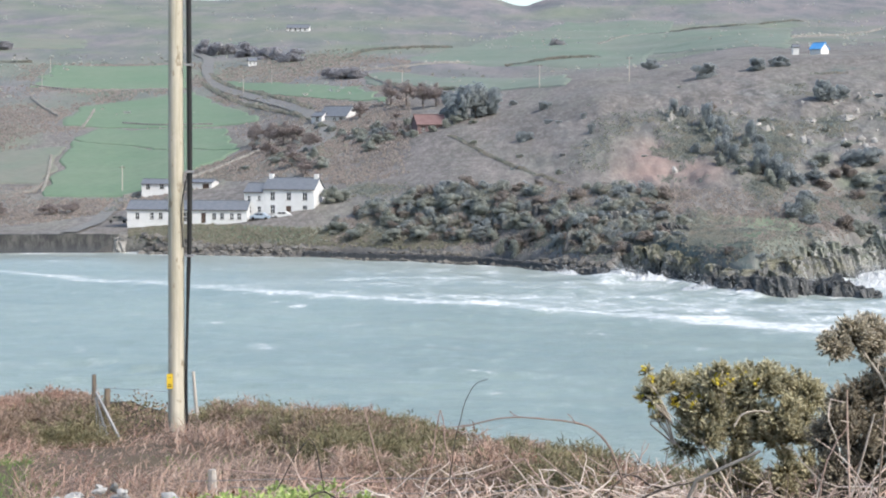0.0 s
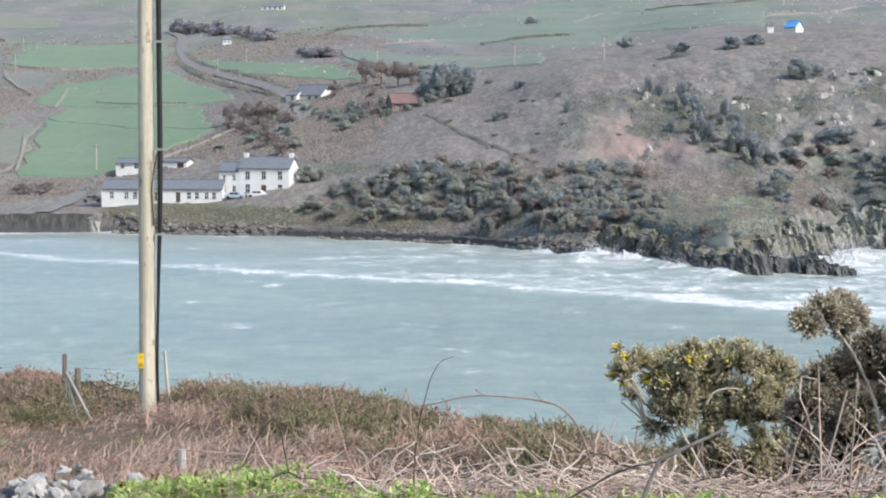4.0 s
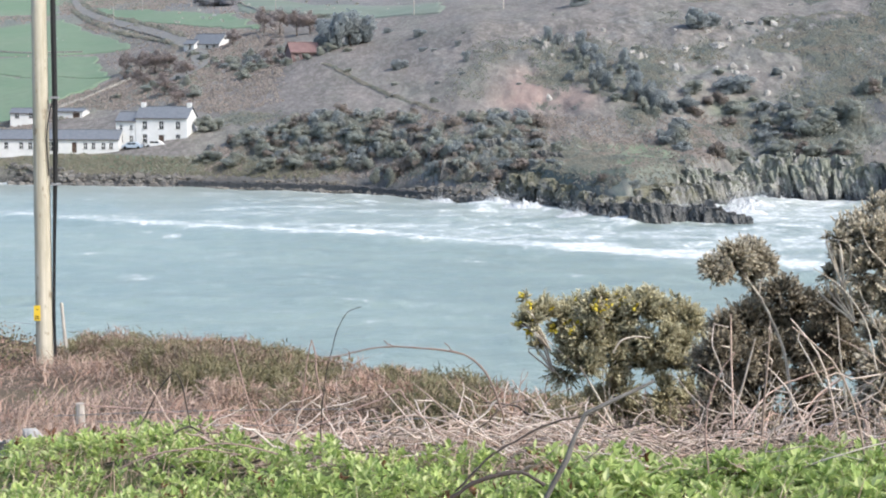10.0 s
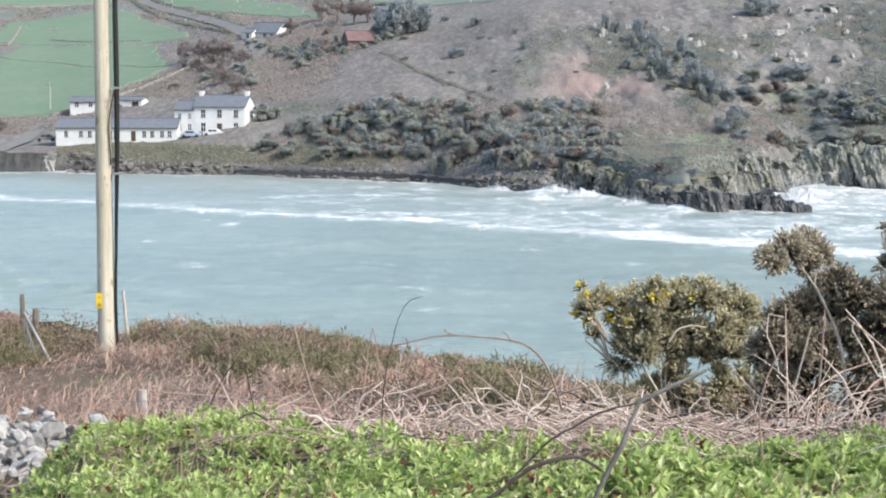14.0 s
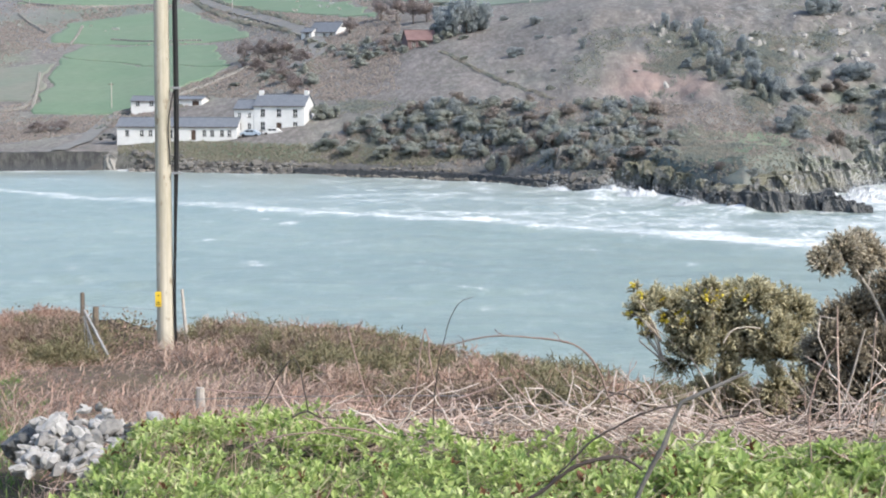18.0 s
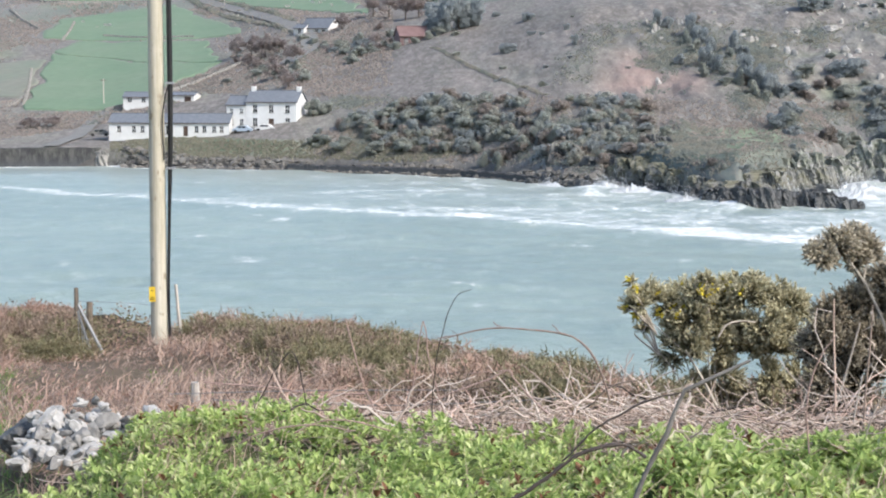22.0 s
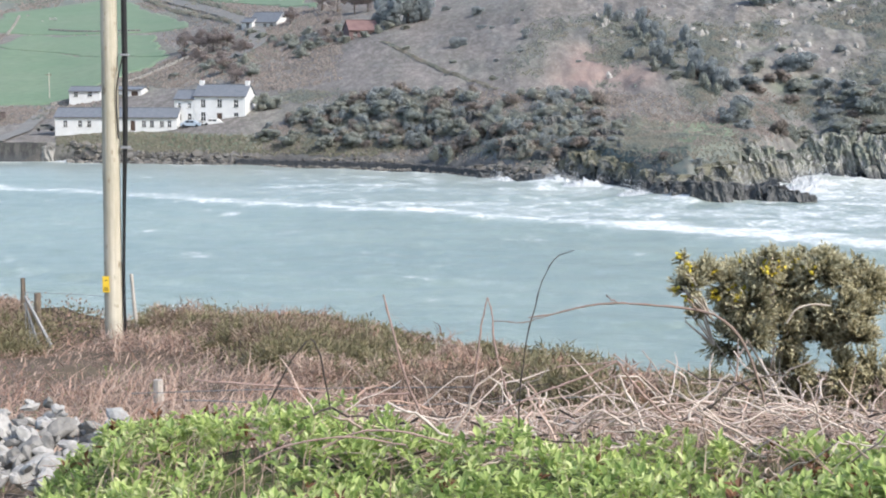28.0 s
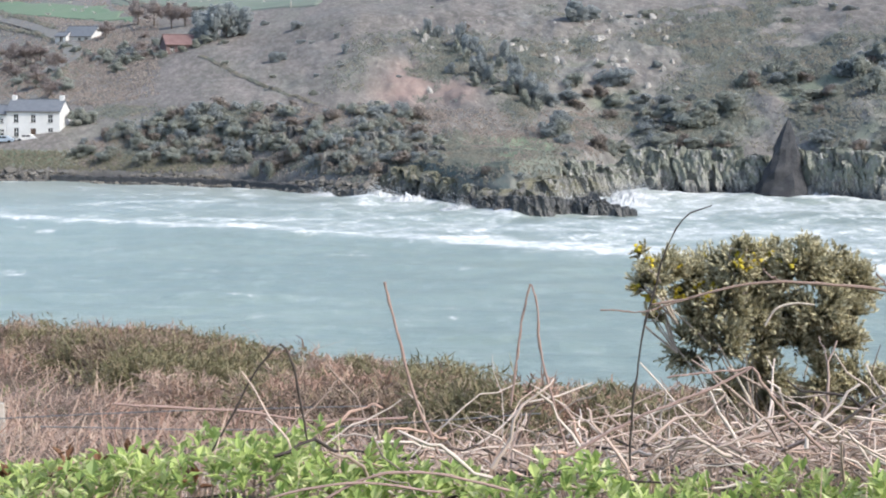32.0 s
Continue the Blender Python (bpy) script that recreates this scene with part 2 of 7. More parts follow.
def sea_material():
    m = Mat("sea_water", 0.25, 0, 0.22)
    ripple = m.noise(0.35, 7, 0.68, stretch=(0.9, 0.7, 1.0))
    chop = m.noise(1.6, 5, 0.65, stretch=(0.9, 0.5, 1.0))
    big = m.noise(0.03, 4, stretch=(0.5, 1.0, 1.0))
    water = m.mix(m.ramp(big, (0.42, 0.0), (0.58, 1.0)), (0.19, 0.241, 0.209), (0.224, 0.276, 0.234))
    # Ripple shading mixed into the water colour; the bump alone shows too little.
    water = m.mix(m.ramp(ripple, (0.46, 0.0), (0.58, 0.5)), water, (0.17, 0.222, 0.20))
    fleck = m.noise(0.55, 7, 0.75, stretch=(0.8, 0.45, 1.0))
    water = m.mix(m.ramp(fleck, (0.52, 0.0), (0.62, 0.4)), water, (0.34, 0.395, 0.36))
    water = m.mix(m.attr("silt"), water, (0.25, 0.28, 0.25))
    water = m.mix(m.math("MULTIPLY", m.attr("foam"), 0.55), water, (0.40, 0.445, 0.42))
    streak = m.noise(0.26, 8, 0.72, stretch=(0.7, 0.8, 1.0))
    lace = m.noise(0.9, 10, 0.8, stretch=(1.0, 0.6, 1.0))
    grain = m.math("ADD", m.math("MULTIPLY", streak, 0.5), m.math("MULTIPLY", lace, 0.5))
    least = m.math("SUBTRACT", 0.61, m.math("MULTIPLY", m.attr("foam"), 0.25))
    foam = m.math("MULTIPLY", m.math("SUBTRACT", grain, least), 8.0)
    caps = m.noise(0.16, 6, 0.62, stretch=(0.75, 0.8, 1.0))
    cap = m.math("MULTIPLY", m.math("SUBTRACT", m.math("ADD", m.math("MULTIPLY", caps, 0.7), m.math("MULTIPLY", lace, 0.3)), 0.592), 14.0)
    both = m.math("MINIMUM", m.math("MAXIMUM", m.math("MAXIMUM", foam, cap), 0.0), 0.85)
    m.colour(m.mix(both, water, m.ramp(lace, (0.34, (0.50, 0.54, 0.535)), (0.58, (0.74, 0.755, 0.745)))))
    m.rough(m.math("ADD", m.math("MULTIPLY", both, 0.6), 0.3))
    m.bump(m.mix(0.35, ripple, chop), 0.6, 0.5)
    return m.m


def near_ground_material():
    m = Mat("near_ground", 0.95, 0, 0.1)
    a, b = m.noise(0.8, 5), m.noise(9, 5, 0.7)
    col = m.mix(m.ramp(a, (0.4, 0.0), (0.6, 1.0)), (0.15, 0.112, 0.087), (0.115, 0.092, 0.066))
    col = m.mix(m.attr("turf"), col, m.ramp(b, (0.3, (0.05, 0.09, 0.02)), (0.7, (0.12, 0.19, 0.045))))
    col = m.mix(m.ramp(b, (0.3, 0.0), (0.7, 0.4)), col, (0.12, 0.085, 0.06))
    # Stem-brown ground under the heath, darkened to paint the shade between bushes.
    col = m.mix(m.attr("heathy"), col, m.ramp(b, (0.3, (0.035, 0.027, 0.018)), (0.7, (0.09, 0.065, 0.042))))
    m.colour(col).bump(b, 0.8, 0.05)
    return m.m


M_HILL, M_SEA, M_NEAR = hillside_material(), sea_material(), near_ground_material()
M_FIELD = plain("pasture_grass", (0.135, 0.205, 0.13), (0.165, 0.22, 0.15), 0.05, 0.95, 0.3, 0.1)
# Distant grass, greyed in its base colour to stand in for haze.
M_FAR_FIELD = plain("haze_greyed_pasture", (0.145, 0.19, 0.145), (0.185, 0.205, 0.17), 0.03, 0.95, 0.3, 0.1)
M_PALE_FIELD = plain("thin_pasture", (0.165, 0.195, 0.15), (0.20, 0.20, 0.165), 0.05, 0.95, 0.3, 0.1)
M_ROADFAR = plain("worn_tarmac", (0.165, 0.165, 0.155), (0.205, 0.20, 0.185), 0.3, 0.9, 0.1)
M_LIME = plain("white_limewash", (0.62, 0.62, 0.605), (0.69, 0.69, 0.675), 0.5, 0.85, 0.15)
M_SLATE = plain("blue_grey_slate", (0.13, 0.145, 0.165), (0.17, 0.185, 0.205), 1.2, 0.6, 0.3)
M_RED = plain("weathered_red_brick", (0.15, 0.10, 0.098), (0.20, 0.14, 0.135), 0.8, 0.85, 0.2)
M_BLUE = plain("blue_sheeting", (0.08, 0.30, 0.62), (0.12, 0.36, 0.68), 0.5, 0.6, 0.1)
M_PANE = Mat("window_glass", 0.08, 0, 0.5).colour((0.02, 0.023, 0.027)).m
M_DOOR = plain("dark_door_paint", (0.08, 0.05, 0.04), (0.10, 0.07, 0.05), 2, 0.6)
M_PALEROCK = plain("pale_weathered_rock", (0.33, 0.32, 0.30), (0.47, 0.455, 0.425), 0.8, 0.9, 0.5, 0.08)
M_STONE = plain("field_stone", (0.26, 0.25, 0.23), (0.36, 0.35, 0.325), 0.5, 0.9, 0.6, 0.1)


def pole_material():
    m = Mat("weathered_pole_timber", 0.85, 0, 0.25)
    grain, stain, knot = m.noise(22, 6, 0.7, stretch=(1, 1, 0.03)), m.noise(1.1, 5, 0.65, stretch=(2, 2, 0.8)), m.noise(5.0, 4, 0.6, stretch=(1.5, 1.5, 0.8))
    col = m.ramp(grain, (0.3, (0.33, 0.295, 0.22)), (0.5, (0.49, 0.45, 0.36)), (0.7, (0.60, 0.56, 0.465)))
    col = m.mix(m.ramp(stain, (0.42, 0.0), (0.62, 0.6)), col, (0.31, 0.29, 0.215))
    col = m.mix(m.ramp(knot, (0.6, 0.0), (0.7, 0.75)), col, (0.18, 0.14, 0.09))
    m.colour(col).bump(grain, 0.4, 0.01)
    return m.m


M_POLE = pole_material()
M_CABLE = plain("black_cable_sheath", (0.012, 0.012, 0.013), (0.02, 0.02, 0.02), 4, 0.5, 0.1)
M_STEEL = plain("galvanised_steel", (0.27, 0.275, 0.28), (0.35, 0.35, 0.35), 8, 0.6, 0.1, 0.002, metal=0.4)
M_YELLOW = plain("yellow_enamel", (0.70, 0.47, 0.03), (0.75, 0.52, 0.05), 8, 0.5, 0.1)
M_POST = plain("grey_split_timber", (0.14, 0.11, 0.085), (0.22, 0.18, 0.14), 4, 0.9, 0.5, stretch=(1, 1, 0.1))
M_PALEPOST = plain("bleached_timber", (0.42, 0.38, 0.33), (0.52, 0.48, 0.43), 4, 0.9, 0.4)
M_LIMESTONE = plain("pale_limestone", (0.29, 0.28, 0.262), (0.47, 0.458, 0.43), 1.5, 0.9, 0.6, 0.002)
M_GREYSTONE = plain("grey_lichened_stone", (0.16, 0.155, 0.145), (0.28, 0.272, 0.255), 1.5, 0.9, 0.6, 0.002)
M_SHOREROCK = plain("dark_shore_rock", (0.08, 0.084, 0.088), (0.15, 0.15, 0.145), 0.3, 0.75, 0.9, 0.3)
M_SPRAY = plain("white_sea_foam", (0.56, 0.585, 0.59), (0.67, 0.69, 0.69), 0.6, 0.9, 0.8, 0.3)
M_LEAF = leafy("fresh_green_leaf", (0.20, 0.285, 0.085), (0.38, 0.485, 0.155), (0.51, 0.59, 0.21), (0.66, 0.68, 0.37), rough=0.45, translucent=0.4)
M_DEADLEAF = leafy("dead_brown_leaf", (0.13, 0.06, 0.03), (0.22, 0.11, 0.06))
M_CANE = leafy("dry_bramble_cane", (0.27, 0.20, 0.165), (0.49, 0.385, 0.325), (0.68, 0.60, 0.53), (0.50, 0.335, 0.265), translucent=0)
M_DARKCANE = leafy("dark_dead_branch", (0.04, 0.032, 0.03), (0.085, 0.065, 0.055), translucent=0)
M_STRAW = leafy("dry_bracken_and_grass", (0.29, 0.20, 0.155), (0.46, 0.33, 0.26), (0.62, 0.49, 0.39), (0.39, 0.255, 0.195), translucent=0.3)
M_RUST = leafy("red_brown_bracken", (0.25, 0.15, 0.11), (0.41, 0.265, 0.20), (0.58, 0.40, 0.315), (0.36, 0.255, 0.185), translucent=0.3)
M_HEATH = leafy("olive_brown_heath", (0.13, 0.095, 0.07), (0.26, 0.19, 0.14), (0.42, 0.31, 0.24), (0.24, 0.20, 0.13), translucent=0.25)
M_TURF = leafy("green_grass_blade", (0.13, 0.21, 0.06), (0.21, 0.30, 0.09), (0.28, 0.33, 0.14))


def gorse_material(name, shaded_foot, grown, fresh):
    """Spiny shoots: brown foot to pale new growth at each end, with inner shade and lit tips painted in."""
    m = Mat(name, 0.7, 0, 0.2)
    along = m.ramp(m.attr("along"), (0.0, shaded_foot), (0.5, grown), (1.0, fresh))
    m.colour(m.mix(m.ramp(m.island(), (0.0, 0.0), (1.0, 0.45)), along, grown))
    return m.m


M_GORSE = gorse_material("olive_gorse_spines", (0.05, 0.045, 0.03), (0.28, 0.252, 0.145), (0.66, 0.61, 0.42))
M_OLIVE = leafy("olive_green_heath", (0.12, 0.115, 0.06), (0.21, 0.195, 0.105), (0.33, 0.29, 0.175), (0.27, 0.205, 0.135), translucent=0.25)


def crag_material(name, dark, mid, pale, turf, cover):
    """Fissured sea rock: upright cracks, pale faces, turf on the ledges, a tide-dark foot."""
    m = Mat(name, 0.85, 0, 0.25)
    crack = m.noise(0.55, 7, 0.72, stretch=(1.5, 1.5, 0.4))
    grit = m.noise(2.4, 6, 0.7)
    col = m.ramp(crack, (0.42, dark), (0.5, mid), (0.59, pale))
    col = m.mix(m.ramp(grit, (0.4, 0.0), (0.7, 0.5)), col, tuple(v * 0.6 for v in mid))
    high = m.ramp(m.math("MULTIPLY", m.node("ShaderNodeSeparateXYZ", Vector=m.c).outputs[2], 0.1), (0.08, 0.0), (0.32, 1.0))
    patch = m.math("MULTIPLY", m.ramp(m.noise(0.4, 5, 0.7), (0.42, 0.0), (0.5, 1.0)), m.math("MULTIPLY", high, cover))
    col = m.mix(patch, col, m.ramp(grit, (0.35, tuple(v * 0.75 for v in turf)), (0.65, turf)))
    low = m.ramp(m.math("MULTIPLY", m.node("ShaderNodeSeparateXYZ", Vector=m.c).outputs[2], 0.1), (0.05, 0.8), (0.2, 0.0))
    col = m.mix(low, col, (0.06, 0.064, 0.068))
    m.colour(col).bump(m.mix(0.5, crack, grit), 0.9, 0.3)
    return m.m


M_SEAWALL = crag_material("wet_dark_masonry", (0.03, 0.031, 0.034), (0.058, 0.058, 0.058), (0.10, 0.098, 0.092), (0.08, 0.088, 0.06), 0.15)
M_CLIFF = crag_material("fissured_grey_cliff", (0.12, 0.12, 0.12), (0.25, 0.245, 0.23), (0.44, 0.43, 0.40), (0.21, 0.225, 0.175), 0.8)
M_NOSE = crag_material("scrubby_headland_rock", (0.10, 0.104, 0.104), (0.18, 0.18, 0.166), (0.28, 0.272, 0.25), (0.185, 0.18, 0.13), 1.0)
M_LICHEN = plain("grey_lichened_bark", (0.10, 0.09, 0.085), (0.21, 0.195, 0.18), 14, 0.9, 0.5, 0.002)
M_STEM = leafy("mauve_brown_bramble_stem", (0.27, 0.185, 0.16), (0.38, 0.265, 0.23), translucent=0)
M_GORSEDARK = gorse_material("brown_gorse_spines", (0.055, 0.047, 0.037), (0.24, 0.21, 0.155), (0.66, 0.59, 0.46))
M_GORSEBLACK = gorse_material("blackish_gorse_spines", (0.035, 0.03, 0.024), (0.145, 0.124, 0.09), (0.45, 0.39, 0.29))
M_FLOWER = leafy("yellow_gorse_flower", (0.56, 0.44, 0.04), (0.72, 0.60, 0.09))
M_GORSEWOOD = plain("grey_gorse_wood", (0.42, 0.36, 0.295), (0.64, 0.57, 0.48), 8, 0.9, 0.4, 0.003)
# Scrub tones lifted well above real leaves: haze over the bay is painted in.
M_SCRUB = leafy("haze_paled_scrub", (0.34, 0.375, 0.365), (0.40, 0.425, 0.385), (0.445, 0.435, 0.375), (0.48, 0.435, 0.385), translucent=0.65, patch=0.35)
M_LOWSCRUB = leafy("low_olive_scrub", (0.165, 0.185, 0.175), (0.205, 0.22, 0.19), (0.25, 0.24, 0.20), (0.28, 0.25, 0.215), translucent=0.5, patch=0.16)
# Evergreen tones are paled the same way, with the haze in the base colour.
M_CONIFER = leafy("haze_paled_evergreen", (0.33, 0.365, 0.375), (0.37, 0.40, 0.40), (0.42, 0.435, 0.41), translucent=0.65, patch=0.35)
M_BARE = leafy("bare_russet_twigs", (0.36, 0.315, 0.295), (0.42, 0.365, 0.34), (0.39, 0.335, 0.31), translucent=0.7)
M_TRUNK = plain("grey_bark", (0.10, 0.08, 0.065), (0.16, 0.13, 0.11), 3, 0.9, 0.5)
M_TARMAC = plain("gravelly_tarmac", (0.20, 0.185, 0.175), (0.27, 0.25, 0.24), 1.5, 0.95, 0.5, 0.02)

# ---- the land across the bay: heights along eleven rings for ten bearings ----
BEARINGS = [-16.71, -10.52, -7.32, -3.89, 1.2, 5.38, 10.03, 13.69, 18.73, 22.09]
RANGES = [
    [358, 359, 375, 400, 440, 520, 590, 690, 850, 1050, 1350],
    [356, 357, 364, 378, 420, 510, 580, 680, 850, 1050, 1350],
    [346, 349, 356, 364, 388, 480, 560, 660, 850, 1050, 1350],
    [337, 340, 347, 360, 385, 440, 495, 590, 800, 1050, 1350],
    [322, 325, 331, 345, 356, 400, 432, 480, 720, 1050, 1350],
    [293, 296, 302, 326, 342, 372, 405, 460, 720, 1050, 1350],
    [268, 271, 277, 300, 322, 362, 396, 440, 600, 1050, 1350],
    [310, 314, 320, 328, 340, 362, 394, 445, 600, 1050, 1350],
    [309, 313, 319, 332, 342, 362, 395, 440, 600, 1050, 1350],
    [300, 303, 308, 322, 336, 356, 390, 430, 600, 1050, 1350],
]
HEIGHTS = [
    [-1.0, 3.7, 3.8, 4.9, 8.1, 22.2, 31.6, 44.1, 65.5, 92.3, 136.0],
    [-1.0, 3.7, 4.4, 4.9, 8.7, 22.2, 31.4, 43.8, 65.5, 92.3, 127.5],
    [-1.0, 1.8, 5.0, 5.4, 8.0, 20.7, 31.1, 43.2, 65.5, 92.3, 127.5],
    [-1.0, 1.0, 5.6, 9.0, 13.0, 21.5, 29.3, 40.0, 62.9, 92.3, 133.8],
    [-1.0, 1.2, 4.3, 12.9, 14.8, 23.5, 29.1, 34.4, 54.3, 89.0, 131.5],
    [-1.0, 1.3, 4.0, 11.8, 15.1, 23.4, 32.5, 38.3, 56.5, 89.0, 132.0],
    [-1.0, 2.8, 6.5, 6.7, 10.4, 22.2, 32.3, 41.8, 54.3, 90.7, 136.0],
    [-1.0, 2.7, 6.4, 9.2, 13.5, 22.2, 32.2, 43.4, 55.0, 90.7, 136.0],
    [-1.0, 3.3, 8.0, 13.8, 17.8, 24.5, 34.8, 41.8, 54.6, 90.7, 136.0],
    [-1.0, 3.9, 9.0, 15.0, 20.1, 26.7, 35.8, 41.3, 54.6, 90.7, 136.0],
]
EYE_Z = 22.2


def nose_range(b):
    """Foot of the headland that juts into the bay."""
    return np.interp(b, [5.0, 6.0, 7.2, 8.4, 10.0], [290, 300, 292, 280, 268])


def far_ground(x, y, rough=True):
    """Height of the land across the bay at a place of the plan."""
    x, y = np.atleast_1d(np.asarray(x, float)), np.atleast_1d(np.asarray(y, float))
    b, r = np.degrees(np.arctan2(x, y)), np.hypot(x, y)
    i = np.clip(np.searchsorted(BEARINGS, b) - 1, 0, len(BEARINGS) - 2)
    w = np.clip((b - np.take(BEARINGS, i)) / (np.take(BEARINGS, i + 1) - np.take(BEARINGS, i)), 0, 1)
    w = (w * w * (3 - 2 * w))[:, None] * 0.5 + w[:, None] * 0.5
    rr = np.take(RANGES, i, 0) * (1 - w) + np.take(RANGES, i + 1, 0) * w
    zz = np.take(HEIGHTS, i, 0) * (1 - w) + np.take(HEIGHTS, i + 1, 0) * w
    z = np.full(len(x), -3.0)
    for k in range(rr.shape[1] - 1):
        t = (r - rr[:, k]) / (rr[:, k + 1] - rr[:, k])
        on = (t >= 0) & (t <= 1)
        z = np.where(on, zz[:, k] * (1 - t) + zz[:, k + 1] * t, z)
    z = np.where(r > rr[:, -1], zz[:, -1] - (r - rr[:, -1]) * 0.25, z)
    cove = (r - nose_range(b)) * 2.4 - 1.2
    z = np.where((b > 5.0) & (b < 10.0), np.minimum(z, cove), z)
    if rough:
        inland = np.clip((r - rr[:, 0]) / 12, 0, 1)
        crag = np.clip((b - 3) / 4, 0, 1) * np.clip((40 - z) / 15, 0, 1) * inland
        tame = np.clip((b + 4.5) / 2.5, 0, 1)
        z = z + inland * (0.25 + 0.75 * tame) * fbm(x, y, 40, 4, 3) * np.clip(r / 420, 0.5, 3)
        bluff = np.clip((b - 0.5) / 3, 0, 1) * np.clip((z - 9) / 5, 0, 1) * np.clip((440 - r) / 40, 0, 1)
        z = z + bluff * (0.9 * fbm(x, y * 0.8, 15, 4, 131) + 0.5 * np.abs(fbm(x * 1.2, y * 0.5, 6, 3, 133)) + 1.1 * np.clip(fbm(x * 1.3, y * 0.35, 20, 3, 135) - 0.1, 0, 1))
        z = z - 7.0 * np.exp(-(((b - 2.6) / 0.75) ** 2)) * np.clip((r - 1150) / 150, 0, 1)
        z = z + crag * (1.6 * fbm(x, y * 0.5, 11, 4, 9) + 0.8 * np.abs(fbm(x, y * 0.4, 5, 3, 12)))
    return z


def spot_z(x, y):
    return float(far_ground(x, y)[0])


def polar_sheet(name, bearings, radii, height, material, colours=None):
    bb, rr = np.meshgrid(np.radians(bearings), radii, indexing="ij")
    x, y = rr * np.sin(bb), rr * np.cos(bb)
    z = height(x.ravel(), y.ravel())
    nb, nr = bb.shape
    i, j = np.meshgrid(np.arange(nb - 1), np.arange(nr - 1), indexing="ij")
    f = np.stack([i * nr + j, (i + 1) * nr + j, (i + 1) * nr + j + 1, i * nr + j + 1], -1).reshape(-1, 4)[:, ::-1]
    v = np.stack([x.ravel(), y.ravel(), z], 1)
    return raw_mesh(name, v, f, material, True, colours(x.ravel(), y.ravel(), z) if colours else None)


def soft_in(v, lo, hi, edge):
    return np.clip((v - lo) / edge, 0, 1) * np.clip((hi - v) / edge, 0, 1)


def hill_cover(x, y, z):
    b, r = np.degrees(np.arctan2(x, y)), np.hypot(x, y)
    dip = (EYE_Z - z) / r * 57.3
    gap = 0.5
    slope = np.hypot(far_ground(x + gap, y, True) - z, far_ground(x, y + gap, True) - z) / gap
    wob = fbm(x, y, 25, 4, 21)
    rock = np.clip((slope - 0.75 + 0.35 * wob) * 2.2, 0, 1) * np.clip((b - 11) / 2, 0.25, 1) * np.clip((b - 3) / 3, 0, 1) * np.clip((34 - z) / 8, 0, 1)
    rock = np.maximum(rock, np.clip(1.2 - z / 3.5, 0, 1) * np.clip((b + 4) / 3, 0, 1))
    rock = np.maximum(rock, 0.8 * soft_in(b, 2.0, 9.0, 1.0) * soft_in(z, 2.0, 10.0, 1.5) * np.clip((fbm(x, y, 8, 4, 47) - 0.12) * 5, 0, 1))
    rock = np.maximum(rock, np.clip((wob + fbm(x, y, 7, 3, 33) - 0.55) * 4, 0, 1) * soft_in(z, 14, 36, 4) * np.clip((b - 6) / 3, 0, 1))
    meadow = soft_in(b, 7.2, 12.0, 0.8) * soft_in(z, 5.4, 9.4, 0.6) * np.clip(0.8 + wob, 0, 1)
    meadow = np.maximum(meadow, np.clip(0.05 + 0.9 * fbm(x, y, 90, 3, 5), 0, 0.6) * np.clip((r - 520) / 120, 0, 1))
    meadow = np.maximum(meadow, np.clip(0.0 + 0.9 * wob, 0, 0.5) * np.clip((-3.5 - b) / 2, 0, 1) * np.clip((z - 7) / 4, 0, 1))
    meadow = np.maximum(meadow, 0.75 * soft_in(b, -9.6, -3.5, 0.8) * soft_in(z, 2.4, 5.6, 0.5))
    rust = soft_in(b, 5.3, 9.4, 1.2) * soft_in(dip, -0.3, 1.5, 0.5) * np.clip(0.65 + wob, 0, 1)
    clumps = fbm(x, y * 0.7, 10, 4, 46)
    scrub = soft_in(b, -3.2, 7.5, 1.0) * soft_in(z, 2.5, 12.8 + 2 * wob, 1.2) * np.clip(0.55 + 2.2 * clumps, 0.06, 1)
    scrub = np.maximum(scrub, 0.8 * np.clip(1 - 1.5 * meadow, 0, 1) * soft_in(b, 4.5, 12, 1) * soft_in(z, 1.4, 6.2, 0.8) * np.clip(0.8 + wob, 0, 1))
    for bx, bz, wb, wz in ((16.2, 14, 1.6, 6.5), (17.3, 20, 1.2, 5), (21.8, 22, 1.0, 8), (15.2, 9, 1.5, 3), (19.8, 13, 1.2, 4), (10.4, 14, 0.7, 3), (8.8, 24, 0.7, 5), (10.6, 22, 0.8, 5)):
        scrub = np.maximum(scrub, np.clip(1.6 * np.exp(-(((b - bx) / wb) ** 2) - ((z - bz) / wz) ** 2) - 0.35 + 0.5 * wob, 0, 0.95))
    scrub = np.maximum(scrub, np.clip((fbm(x, y, 13, 5, 41) - 0.06) * 3.0, 0, 0.9) * np.clip((b - 4) / 3, 0, 1) * np.clip((30 + 20 * np.clip((b - 10) / 3, 0, 1) - z) / 6, 0, 1))
    meadow = np.maximum(meadow, 0.6 * np.clip(fbm(x, y, 14, 3, 44) * 2 - 0.35, 0, 1) * np.clip((b - 9) / 4, 0, 1) * np.clip((30 - z) / 8, 0, 1))
    scrub = np.maximum(scrub, soft_in(b, 6.0, 13.2, 0.5) * soft_in(z, 1.5, 10, 0.8) * np.clip(0.55 + 2.2 * clumps, 0.1, 0.95) * np.clip(1 - 1.3 * meadow, 0, 1) * (r < 306))
    rock = rock * np.where((b > 6) & (b < 13.2) & (r < 306), 0.5, 1)
    # Weight of the haze-greyed moor colour, growing with distance from the viewpoint.
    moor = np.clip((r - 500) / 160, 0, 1)
